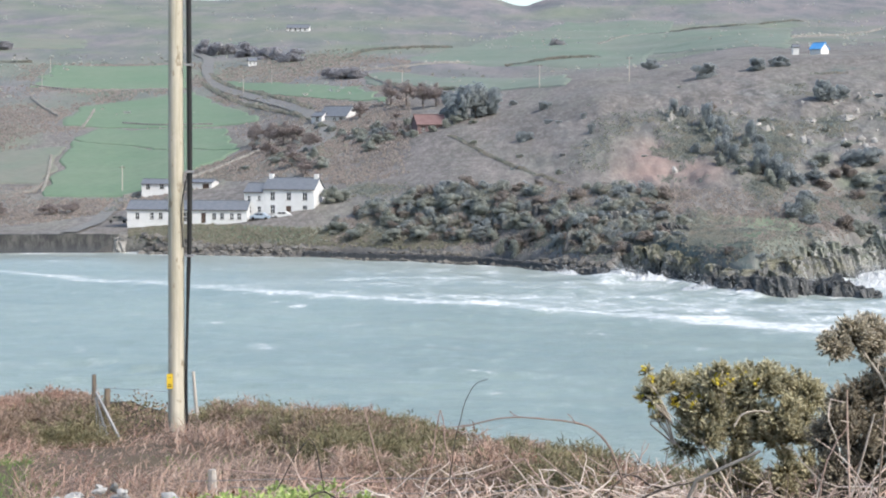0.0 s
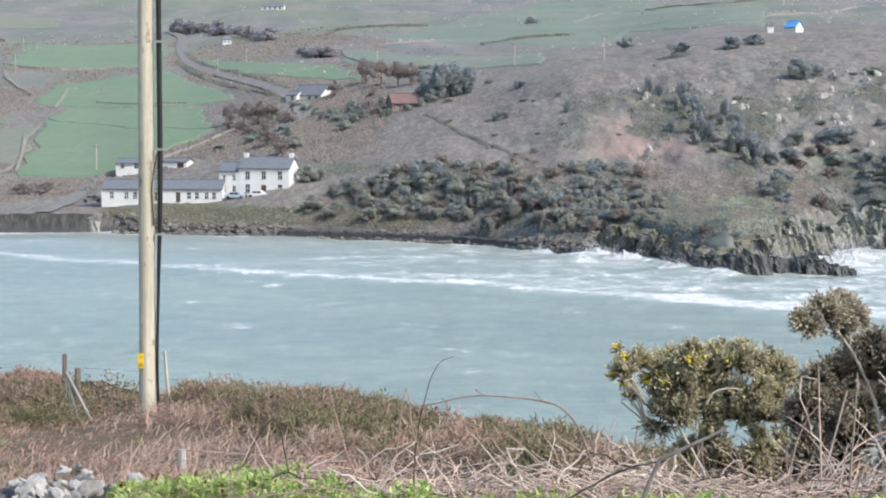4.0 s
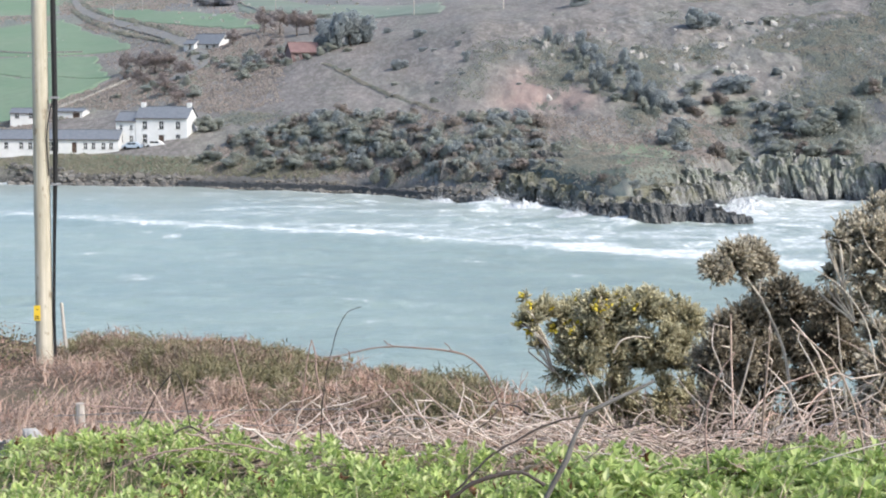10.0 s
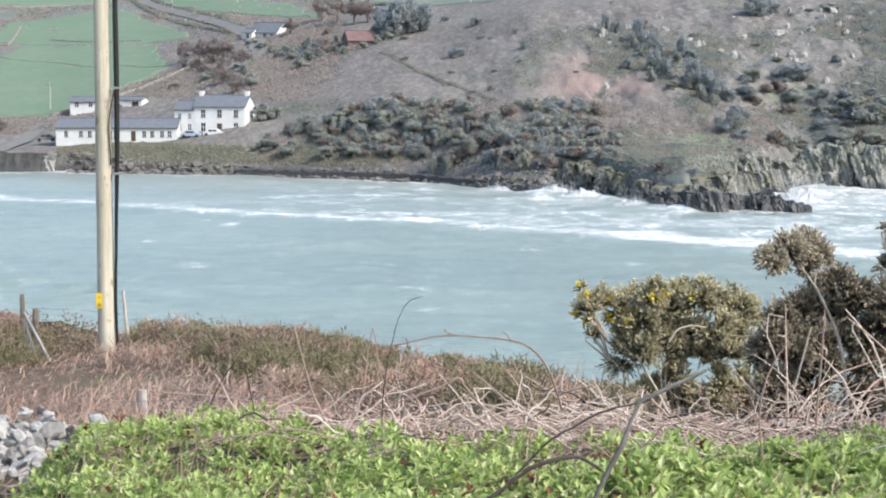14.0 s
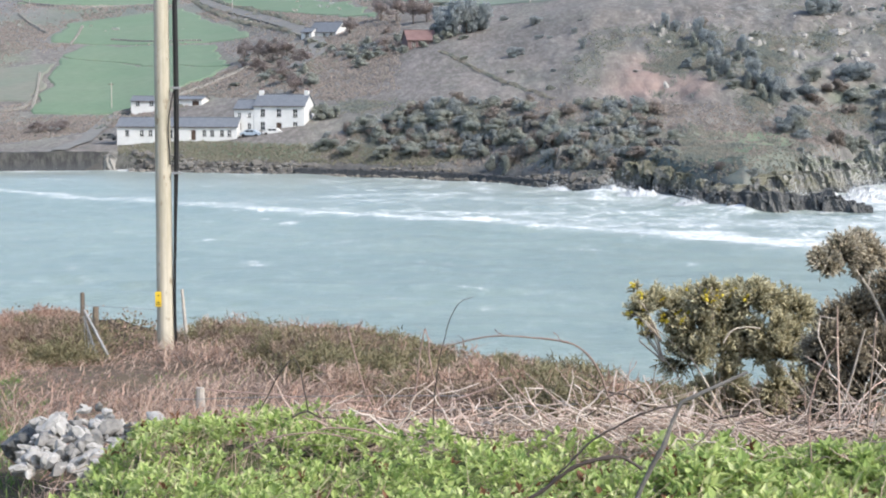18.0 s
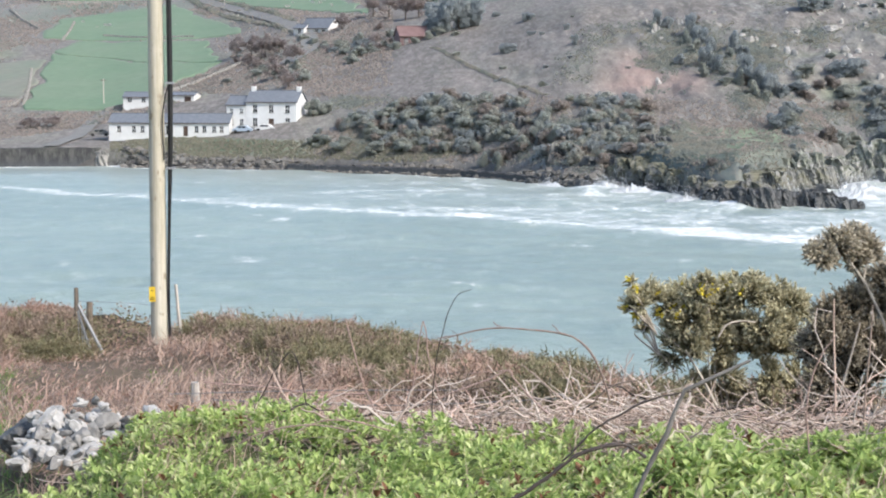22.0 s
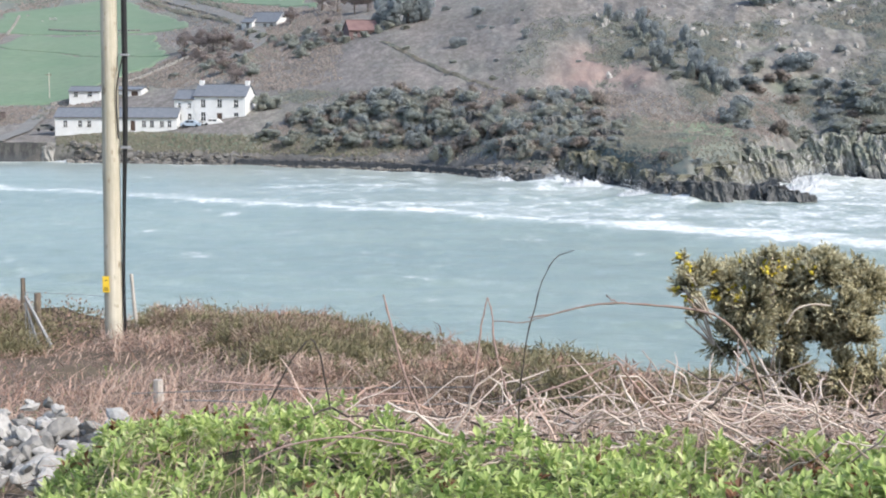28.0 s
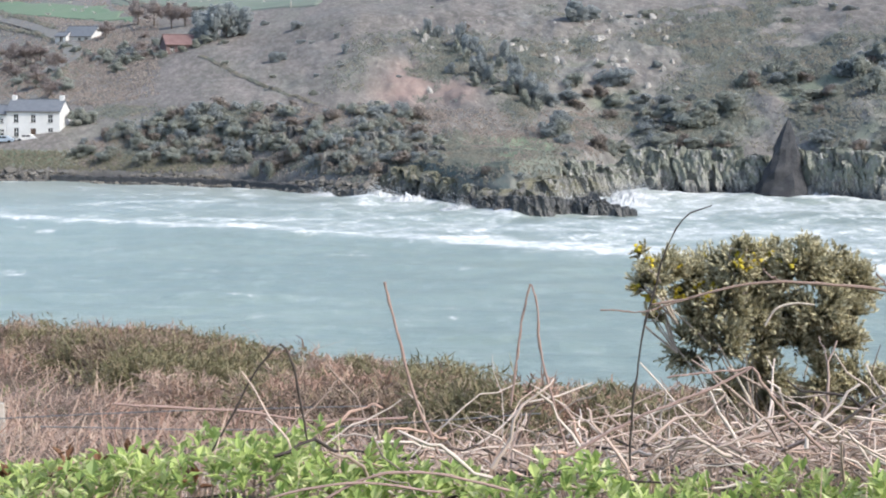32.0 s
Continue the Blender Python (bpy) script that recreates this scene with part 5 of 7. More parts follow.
# Low stone quay along the water below the bank.
_bm = bmesh.new()
for k in range(64):
    v = []
    for b in (-4.4 + k * 0.13, -4.4 + (k + 1) * 0.13 - 0.004):
        r0 = float(shore_range(b)) - 0.6
        v += [_bm.verts.new((rr * math.sin(radians(b)), rr * math.cos(radians(b)), zz)) for rr, zz in ((r0, -1.5), (r0 + 0.4, 1.15 + 0.12 * math.sin(k * 1.7)), (r0 + 2.4, 1.25 + 0.1 * math.sin(k * 2.3)), (r0 + 2.6, -1.5))]
    for a, b, c, d in ((0, 1, 5, 4), (1, 2, 6, 5), (2, 3, 7, 6), (0, 3, 2, 1), (4, 5, 6, 7)):
        _bm.faces.new([v[a], v[b], v[c], v[d]])
bmesh.ops.recalc_face_normals(_bm, faces=_bm.faces)
tagged(part("quay_wall", _bm, M_SEAWALL), "low dark stone quay along the water's edge", "sea wall", kind="structure")


# Cars parked by the houses.
def car(label, x, y, z, yaw, paint):
    top = new("car")
    top.matrix_basis = pose(x, y, z, 0, 0, yaw)
    tagged(top, label, "car", "parked cars")
    bm = bmesh.new()
    prof = [(-2.0, 0.35), (-2.05, 0.75), (-1.5, 0.9), (-0.9, 1.4), (0.8, 1.45), (1.5, 0.95), (2.05, 0.85), (2.1, 0.35)]
    a = [bm.verts.new((px, -0.82, pz)) for px, pz in prof]
    b = [bm.verts.new((px, 0.82, pz)) for px, pz in prof]
    bm.faces.new(a)
    bm.faces.new(b[::-1])
    for k in range(len(prof)):
        j = (k + 1) % len(prof)
        bm.faces.new((a[k], b[k], b[j], a[j]))
    bmesh.ops.recalc_face_normals(bm, faces=bm.faces)
    body = part("body", bm, paint, top)
    for x0, x1 in ((-0.85, -0.1), (0.0, 0.75)):
        part("window", boxed(x0, x1, -0.835, -0.825, 0.98, 1.32), M_PANE, body)
    for wx in (-1.3, 1.35):
        for wy in (-0.78, 0.78):
            bm = bmesh.new()
            bmesh.ops.create_cone(bm, cap_ends=True, segments=14, radius1=0.33, radius2=0.33, depth=0.2, matrix=Matrix.Translation((wx, wy, 0.33)) @ Matrix.Rotation(radians(90), 4, "X"))
            part("wheel", bm, M_CABLE, top)


car("grey car parked beside the long white house", -66.0, 362.5, 5.35, 4, M_ROADFAR)
car("pale blue car parked before the two-storey house", -36.4, 357.6, 6.3, -8, plain("pale_blue_paint", (0.35, 0.42, 0.5), (0.38, 0.45, 0.52), 2, 0.4))
car("white car parked before the two-storey house", -31.8, 357.0, 6.6, -8, M_LIME)

# ---- rocks ----
def rock_bm(seed, sx, sy, sz, sub=2, rough=0.35, sharp=0.0):
    g = np.random.default_rng(seed)
    bm = bmesh.new()
    bmesh.ops.create_icosphere(bm, subdivisions=sub, radius=1)
    dirs = g.normal(size=(12, 3))
    dirs /= np.linalg.norm(dirs, axis=1, keepdims=True)
    cut = 0.5 + 0.35 * g.random(12)
    for v in bm.verts:
        d = np.array(v.co.normalized())
        m = d @ dirs.T
        k = np.min(np.where(m > 0.15, cut / np.maximum(m, 0.15), 2.0))
        s = min(k, 1.25) * (1 + rough * 0.3 * noise.noise(Vector(d * 2.3) + Vector((seed, 0, 0))))
        v.co = Vector((d[0] * s * sx, d[1] * s * sy, d[2] * s * sz + (sharp * max(0, d[2]) ** 2 * sz)))
    return bm


for k, (x, y, h, w) in enumerate(OUTCROPS):
    o = part("outcrop", rock_bm(100 + k, w * 0.4, w * 0.35, h * 0.4, 3, 1.3), M_STONE)
    o.location = (x, y, spot_z(x, y))
    tagged(o, "pale weathered rock outcrop on the slope", "rock", "hillside outcrops")

_g = np.random.default_rng(92)
for k in range(60):
    b, r = radians(_g.uniform(7.5, 15.5)), _g.uniform(340, 392)
    x, y = r * math.sin(b), r * math.cos(b)
    if float(fbm(x, y * 0.5, 18, 3, 137)) < 0.05:
        continue
    w = _g.uniform(0.7, 2.0)
    o = part("outcrop", rock_bm(1100 + k, w * 0.5, w * 0.4, w * _g.uniform(0.4, 0.8), 2, 1.3), M_PALEROCK if k % 2 else M_STONE)
    o.location = (x, y, spot_z(x, y))
    tagged(o, "pale weathered rock outcrop on the slope", "rock", "hillside outcrops")

# Fractured crags: the sea cliff, the headland and the rocks at its foot.
def crag(w, d, h, seed, block=1.3):
    """A fractured mass of upright blocks, standing from below the water to height h."""
    g = np.random.default_rng(seed)
    na, nt, nc = 90, 30, 8
    a = np.linspace(0, 2 * np.pi, na, endpoint=False)
    t = np.concatenate([np.linspace(0, 1, nt), np.ones(nc)])
    shrink = np.concatenate([1 - 0.32 * np.linspace(0, 1, nt) ** 1.4, 0.68 * np.linspace(0.9, 0.02, nc)])
    aa, tt = np.meshgrid(a, t, indexing="xy")
    ss = np.repeat(shrink[:, None], na, 1)
    p = np.stack([np.cos(aa) * ss * w / 2, np.sin(aa) * ss * d / 2, tt * (h + 1.5) - 1.5], -1).reshape(-1, 3)
    out = np.stack([np.cos(aa), np.sin(aa), 0 * aa], -1).reshape(-1, 3)
    for size, amp in ((block * 2.2, 0.42), (block * 0.9, 0.38), (block * 0.45, 0.34), (block * 0.25, 0.3)):
        n = int(np.clip(w * d * h / (size**3 * 2.5), 8, 500))
        c = (g.random((n, 3)) - [0.5, 0.5, 0.15]) * [w, d, h * 1.3]
        q, e = p.copy(), c.copy()
        for z in (q, e):
            z[:, 0] += 0.35 * z[:, 2]
            z[:, 2] *= 0.26
        k = np.argmin(((q[:, None] - e[None]) ** 2).sum(-1), 1)
        push = g.normal(size=n)
        p = p + out * (push[k] * amp * size)[:, None]
        p[:, 2] += g.normal(size=n)[k] * amp * size * 0.5 * (tt.ravel() > 0.5)
    n = len(t)
    i, j = np.meshgrid(np.arange(n - 1), np.arange(na), indexing="ij")
    f = np.stack([i * na + j, i * na + (j + 1) % na, (i + 1) * na + (j + 1) % na, (i + 1) * na + j], -1).reshape(-1, 4)
    return p, f


def stand_crag(name, b, r, w, d, h, seed, material, label, category, group, block=1.3):
    v, f = crag(w, d, h, seed, block)
    o = part(name, raw_mesh(name, v, f, material))
    o.location, o.rotation_euler = (r * math.sin(radians(b)), r * math.cos(radians(b)), 0), (0, 0, -radians(b) + 0.25 * math.sin(seed))
    tagged(o, label, category, group)


_g = np.random.default_rng(89)
for k in range(36):
    b = 11.2 + 11.5 * k / 35 + _g.normal() * 0.08
    r = float(np.interp(b, [11.0, 12.6], [288, 297]) if b < 12.6 else shore_range(b) + 2.0) + _g.uniform(-1.0, 2.0)
    h = float(np.interp(b, [11.2, 12.5, 14, 18, 23], [4.5, 6.0, 6.8, 7.0, 7.5])) * _g.uniform(0.6, 1.15)
    stand_crag("cliff_buttress", b, r, _g.uniform(4.5, 7.5), 5.0, h, 820 + k, M_CLIFF, "grey fissured rock buttress of the sea cliff", "rock", "cliff buttresses", 0.6)
HEADLAND = [(6.25, 302, 6, 3.4), (6.75, 299, 8, 4.6), (7.3, 295, 9, 5.0), (7.9, 290, 9, 4.4), (8.5, 285, 9, 3.6), (9.1, 279, 9, 3.4), (9.7, 273, 9, 2.8), (10.3, 269, 9, 3.0), (11.0, 275, 9, 4.2), (11.7, 284, 9, 4.2), (12.3, 294, 9, 4.0)]
for k, (b, r, w, h) in enumerate(HEADLAND):
    stand_crag("headland_crag", b, r, w, 6.0, h, 860 + k, M_NOSE, "brown-green fissured rock of the low headland", "rock", "headland crags", 0.6)
for k in range(22):
    b, r = 1.5 + 6.0 * _g.random(), _g.uniform(300, 335)
    x, y = r * math.sin(radians(b)), r * math.cos(radians(b))
    z = spot_z(x, y)
    if not 2.0 < z < 10.5:
        continue
    v, f = crag(_g.uniform(3.5, 7.0), 2.4, _g.uniform(1.0, 1.9), 900 + k, 0.4)
    o = part("bank_outcrop", raw_mesh("bank_outcrop", v, f, M_NOSE))
    o.location, o.rotation_euler = (x, y, z - 0.3), (0, 0, _g.uniform(-0.5, 0.5))
    tagged(o, "fissured rock face breaking through the shore scrub", "rock", "bank outcrops")
SHORE_ROCKS = [(6.2, 296, 3.0, 1.5), (7.4, 288, 3.0, 1.4), (8.6, 275, 3.5, 1.6), (9.3, 268, 4.0, 1.9), (9.9, 264, 4.5, 2.3), (10.4, 261, 4.0, 2.6), (10.9, 261.5, 5.0, 2.4), (11.4, 264, 4.5, 2.2), (11.9, 266, 4.5, 1.9), (12.4, 265, 4.5, 2.2), (12.9, 264, 4.5, 1.8), (13.4, 263.5, 4.0, 1.3), (13.8, 263, 3.0, 0.8), (5.4, 294, 3.5, 1.2), (4.9, 297, 3.0, 1.0), (-10.2, 357, 3.5, 3.2), (-9.7, 356.5, 3.0, 2.6), (-10.7, 358, 3.0, 2.0), (4.2, 302, 2.5, 0.9), (3.5, 305, 2.5, 0.8)]
for k, (b, r, w, h) in enumerate(SHORE_ROCKS):
    stand_crag("shore_rock", b, r, w, w * 0.8, h, 200 + k, M_STONE if b < 0 else M_SHOREROCK, "pale jagged rock at the end of the harbour wall" if b < 0 else "dark wet jagged rock washed by breaking waves", "rock", "shore rocks", 0.5)

# Boulders and shingle along the water's edge.
_bm = bmesh.new()
bmesh.ops.create_icosphere(_bm, subdivisions=1, radius=1)
_ball, _faces = np.array([v.co[:] for v in _bm.verts]), np.array([[v.index for v in f.verts] for f in _bm.faces])
_bm.free()
_g = np.random.default_rng(90)
_V, _F = [], []
for k in range(1500):
    b = _g.uniform(-9.6, 6.0)
    r = float(shore_range(b)) + _g.uniform(-0.8, 3.6)
    s = _g.uniform(0.18, 0.6) * (1.4 if k % 9 == 0 else 1)
    x, y = r * math.sin(radians(b)), r * math.cos(radians(b))
    d = _ball * (1 + 0.35 * _g.normal(size=(len(_ball), 1)).clip(-1, 1)) * (s * 1.3, s, s * 0.8)
    _V.append(d + [x, y, max(spot_z(x, y), -0.1) + s * 0.3])
    _F.append(_faces + k * len(_ball))
M_BOULDER = leafy("grey_brown_boulders", (0.075, 0.072, 0.066), (0.13, 0.122, 0.11), (0.20, 0.19, 0.17), (0.15, 0.135, 0.115), rough=0.85, translucent=0)
tagged(part("boulders", raw_mesh("boulders", np.concatenate(_V), np.concatenate(_F), M_BOULDER)), "grey-brown boulders and shingle along the waterline", "boulders", kind="stuff")

# The tall dark fin of rock standing before the cliff.
_bm = bmesh.new()
g = np.random.default_rng(5)
ring = []
for k in range(13):
    t = k / 12
    row = []
    for j in range(14):
        a = 2 * math.pi * j / 14
        w = (1 - t) ** 0.85
        n = 1 + 0.4 * noise.noise(Vector((math.cos(a) * 2.5, math.sin(a) * 2.5, t * 6)))
        row.append(_bm.verts.new((-1.2 * (1 - t) + 0.4 + 4.9 * w * math.cos(a) * n, 4.5 * w * math.sin(a) * n, -2 + 15.2 * t)))
    ring.append(row)
for a, b in zip(ring, ring[1:]):
    for j in range(14):
        _bm.faces.new((a[j], a[(j + 1) % 14], b[(j + 1) % 14], b[j]))
_bm.faces.new(ring[-1])
# Rock tone darkened all over: the fin's shaded face is in its colour.
fin = tagged(part("rock_fin", _bm, plain("shaded_fin_rock", (0.035, 0.037, 0.042), (0.075, 0.076, 0.08), 0.4, 0.85, 0.9, 0.3)), "tall dark triangular rock fin against the sea cliff", "rock")
fin.location = (98.3, 291.0, 0)

# ---- breaking waves: heaped foam against the rocks ----
BREAKERS = [(33.5, 284, 7, 1.8), (29.5, 289.5, 5, 2.4), (39.5, 266, 6, 1.2), (46.5, 259.5, 8, 1.3), (54.5, 262.5, 6, 2.2), (59, 266.5, 8, 1.5), (66, 274, 8, 2.0), (71, 289, 8, 2.0), (77, 300, 9, 1.4), (84, 302, 9, 1.2), (91, 299, 8, 1.4), (94.5, 295.5, 5, 1.8), (105, 287, 8, 1.4), (112, 283, 8, 1.3), (-58.5, 351, 7, 1.6), (-50.5, 349.5, 8, 1.8), (-71, 353, 6, 1.2), (-90, 350, 7, 1.4), (-82, 352, 6, 0.9), (22, 300, 5, 0.9)]
for k, (x, y, w, h) in enumerate(BREAKERS):
    g = np.random.default_rng(300 + k)
    n = 46
    u, v = np.meshgrid(np.linspace(-1, 1, n), np.linspace(-1, 1, 14), indexing="ij")
    hump = np.clip(1 - u**2, 0, 1) ** 0.7 * np.clip(1 - np.abs(v), 0, 1) ** 0.8
    jag = 0.55 + 0.9 * np.abs(fbm(u * 4 + k * 7, v * 1.5, 0.5, 4, k))
    xx = u * w * 0.55 + 0.5 * fbm(u * 3, v, 0.6, 2, k + 50)
    yy = v * 2.4 - 0.6 * u
    zz = hump * h * 0.8 * jag + 0.05
    i, j = np.meshgrid(np.arange(n - 1), np.arange(13), indexing="ij")
    f = np.stack([i * 14 + j, (i + 1) * 14 + j, (i + 1) * 14 + j + 1, i * 14 + j + 1], -1).reshape(-1, 4)
    verts = np.stack([xx, yy, zz], -1).reshape(-1, 3)
    o = new("breaker")
    o.location, o.rotation_euler = (x, y, -0.1), (0, 0, -math.atan2(x, y))
    tagged(o, "heaped white foam of a wave breaking on the shore", "breaking wave", "breakers")
    part("crest", raw_mesh("crest", verts, f, M_SPRAY, True), None, o)
    m = 2200
    qx = g.normal(size=m) * w * 0.25
    q = np.stack([qx, g.normal(size=m) * 0.8, np.abs(g.normal(size=m)) ** 1.4 * h * 0.45 * np.clip(0.75 + 0.9 * fbm(qx, qx * 0, 1.6, 3, k), 0.2, 1.6) + 0.2 * h], 1)
    vv, ff = sprays(q, g.normal(size=(m, 3)), 0.035 + 0.07 * g.random(m) ** 2, g)
    tagged(part("spray", raw_mesh("spray", vv, ff, M_SPRAY), None, o), kind="stuff")

# ---- rough cover over the slopes: tussocks, bracken and heath ----
def scatter(n, b0, b1, r0, r1, seed):
    g = np.random.default_rng(seed)
    b = np.radians(b0 + (b1 - b0) * g.random(n))
    r = r0 + (r1 - r0) * g.random(n)
    return r * np.sin(b), r * np.cos(b), g


def tussocks(name, n, area, seed, keep, size, material, label):
    x, y, g = scatter(n, *area, seed)
    z = far_ground(x, y)
    ok = keep(x, y, z) > g.random(n)
    x, y, z = x[ok], y[ok], z[ok]
    m = len(x)
    s = size * (0.5 + 0.9 * g.random(m))
    c = np.stack([x, y, z + s * 0.35], 1)
    up = np.stack([0.35 + g.normal(size=m) * 0.3, -1 + g.normal(size=m) * 0.2, 0.7 + 0.2 * g.normal(size=m)], 1)
    v, f = sprays(c, up, s, g)
    tagged(part(name, raw_mesh(name, v, f, material)), label, name.replace("_", " "), kind="stuff")


_scrubby = lambda x, y, z: hill_cover(x, y, z)["scrub"] * (z > 1.5)
tussocks("scrub", 190000, (-3.5, 23, 275, 420), 62, _scrubby, 0.3, M_LOWSCRUB, "dark evergreen scrub covering the shore bank")
_bare = lambda cover: (1 - cover["scrub"]) * (1 - cover["meadow"])
_rough = lambda x, y, z: (0.3 + 0.7 * np.clip(fbm(x, y, 7, 3, 95) * 2 + 0.3, 0, 1)) * _bare(hill_cover(x, y, z)) * soft_in(z, 1.8, 14, 1.0)
tussocks("dead_bracken", 60000, (-3.5, 13, 275, 350), 64, _rough, 0.26, M_BRACKEN, "brown dead bracken between the scrub of the shore bank")
_verge = lambda x, y, z: soft_in(z, 1.7, 5.4, 0.6)
tussocks("shore_grass", 26000, (-10, 2.5, 330, 362), 65, _verge, 0.30, M_VERGE, "rough olive grass above the waterline", )


def in_field(x, y):
    """Whether a place of the plan lies in one of the pastures."""
    inside = np.zeros(len(x), bool)
    for _, quad in PASTURES:
        q = np.array(quad)
        e = np.roll(q, -1, 0) - q
        side = np.stack([e[k, 0] * (y - q[k, 1]) - e[k, 1] * (x - q[k, 0]) for k in range(4)])
        inside |= (side > -60).all(0) | (side < 60).all(0)
    return inside


_waste = lambda x, y, z: np.clip(0.35 + 1.6 * fbm(x, y * 0.4, 22, 4, 97), 0.05, 1) * ~in_field(x, y) * (np.abs(x + 50) + np.abs(y - 365) * 0.8 > 40)
tussocks("dead_bracken", 70000, (-17.5, -1.0, 378, 760), 66, _waste, 0.42, M_BRACKEN, "brown dead bracken and rushes between the fields")
tussocks("scrub", 9000, (-17.5, 2.0, 378, 800), 67, lambda x, y, z: _waste(x, y, z) * (fbm(x, y * 0.4, 30, 3, 99) > 0.18), 0.7, M_LOWSCRUB, "dark scrub scattered between the fields")
_upper = lambda x, y, z: 0.5 * np.clip(fbm(x, y, 40, 4, 93) * 2.2, 0, 1)
tussocks("heath", 5000, (-17.5, 23, 520, 1250), 63, _upper, 0.9, M_SCRUB, "dark heath and gorse scattered on the upper hillside")

# ---- named canes and branches near the viewpoint ----
M_BROWNCANE = leafy("brown_bramble_stem", (0.17, 0.12, 0.10), (0.27, 0.19, 0.16), translucent=0)
ARCH = [(0.76, 7.5, 20.71, 0.008), (0.73, 7.5, 20.81, 0.008), (0.67, 7.5, 20.93, 0.008), (0.61, 7.5, 20.98, 0.008), (0.54, 7.5, 21.0, 0.0075), (0.42, 7.5, 21.01, 0.007), (0.3, 7.5, 21.02, 0.0065), (0.18, 7.5, 21.01, 0.006), (0.1, 7.5, 20.99, 0.005), (0.02, 7.5, 20.98, 0.004)]
ARCH_TWIG_A = [(0.3, 7.5, 21.02, 0.004), (0.28, 7.5, 21.03, 0.004), (0.26, 7.5, 21.05, 0.004)]
ARCH_TWIG_B = [(0.54, 7.5, 21.0, 0.004), (0.52, 7.5, 21.02, 0.004), (0.51, 7.5, 21.04, 0.004)]
ARCH_TWIG_C = [(0.1, 7.5, 20.99, 0.003), (0.02, 7.5, 20.97, 0.003), (-0.09, 7.5, 20.97, 0.003)]
TALL = [(0.0, 7.58, 20.62, 0.007), (-0.0, 7.58, 20.78, 0.007), (0.02, 7.58, 20.92, 0.006), (0.04, 7.58, 21.0, 0.006), (0.07, 7.58, 21.09, 0.005), (0.12, 7.58, 21.16, 0.004), (0.17, 7.58, 21.18, 0.003)]
STEM1 = [(-0.27, 8.6, 20.43, 0.008), (-0.34, 8.6, 20.61, 0.008), (-0.38, 8.6, 20.76, 0.008), (-0.42, 8.6, 20.9, 0.007)]
STEM2A = [(-0.09, 8.52, 20.57, 0.007), (-0.07, 8.52, 20.72, 0.007), (-0.05, 8.52, 20.83, 0.006), (-0.04, 8.52, 20.9, 0.006)]
STEM2B = [(0.06, 8.5, 20.45, 0.008), (0.01, 8.5, 20.62, 0.007), (-0.02, 8.5, 20.75, 0.007), (-0.03, 8.5, 20.86, 0.006), (-0.04, 8.5, 20.9, 0.005)]
APEX = [(-0.89, 8.7, 20.41, 0.007), (-0.8, 8.7, 20.57, 0.007), (-0.75, 8.7, 20.66, 0.007), (-0.69, 8.7, 20.72, 0.008), (-0.66, 8.7, 20.67, 0.007), (-0.64, 8.7, 20.58, 0.007), (-0.62, 8.7, 20.45, 0.006)]
KNEE = [(-0.1, 7.8, 20.59, 0.008), (0.07, 7.8, 20.68, 0.008), (0.23, 7.8, 20.74, 0.008), (0.34, 7.8, 20.79, 0.008)]
KNEE_B = [(0.34, 7.8, 20.79, 0.009), (0.39, 7.8, 20.72, 0.009), (0.46, 7.8, 20.64, 0.009), (0.52, 7.8, 20.59, 0.009)]
KNEE_C = [(0.34, 7.8, 20.79, 0.005), (0.24, 7.8, 20.78, 0.005), (0.14, 7.8, 20.77, 0.005)]
GREY = [(0.43, 3.9, 21.17, 0.009), (0.46, 3.9, 21.26, 0.008), (0.51, 3.9, 21.36, 0.0075), (0.54, 3.9, 21.44, 0.006), (0.6, 3.9, 21.47, 0.005), (0.69, 3.9, 21.51, 0.004)]
DARK_A = [(0.15, 3.9, 21.19, 0.006), (0.22, 3.9, 21.23, 0.006), (0.3, 3.9, 21.29, 0.006), (0.36, 3.9, 21.31, 0.006), (0.43, 3.9, 21.31, 0.005), (0.46, 3.9, 21.29, 0.005)]
DARK_B = [(0.27, 3.9, 21.28, 0.003), (0.34, 3.9, 21.35, 0.003), (0.41, 3.9, 21.39, 0.003), (0.47, 3.9, 21.42, 0.003), (0.56, 3.9, 21.44, 0.002)]
LOW_A = [(-0.63, 8.0, 20.46, 0.008), (-0.54, 8.0, 20.5, 0.008), (-0.43, 8.0, 20.52, 0.008), (-0.33, 8.0, 20.51, 0.008), (-0.19, 8.0, 20.47, 0.008)]
LOW_B = [(-1.18, 8.0, 20.19, 0.007), (-1.0, 8.0, 20.34, 0.007), (-0.81, 8.0, 20.45, 0.007), (-0.58, 8.0, 20.5, 0.007), (-0.35, 8.0, 20.47, 0.007)]
LOW_C = [(-1.15, 8.9, 20.53, 0.009), (-0.81, 8.9, 20.5, 0.009), (-0.58, 8.9, 20.47, 0.009), (-0.32, 8.9, 20.47, 0.009)]
RED = [(1.51, 7.0, 20.59, 0.007), (1.51, 7.0, 20.87, 0.007), (1.56, 7.0, 21.0, 0.006), (1.61, 7.0, 21.07, 0.005)]


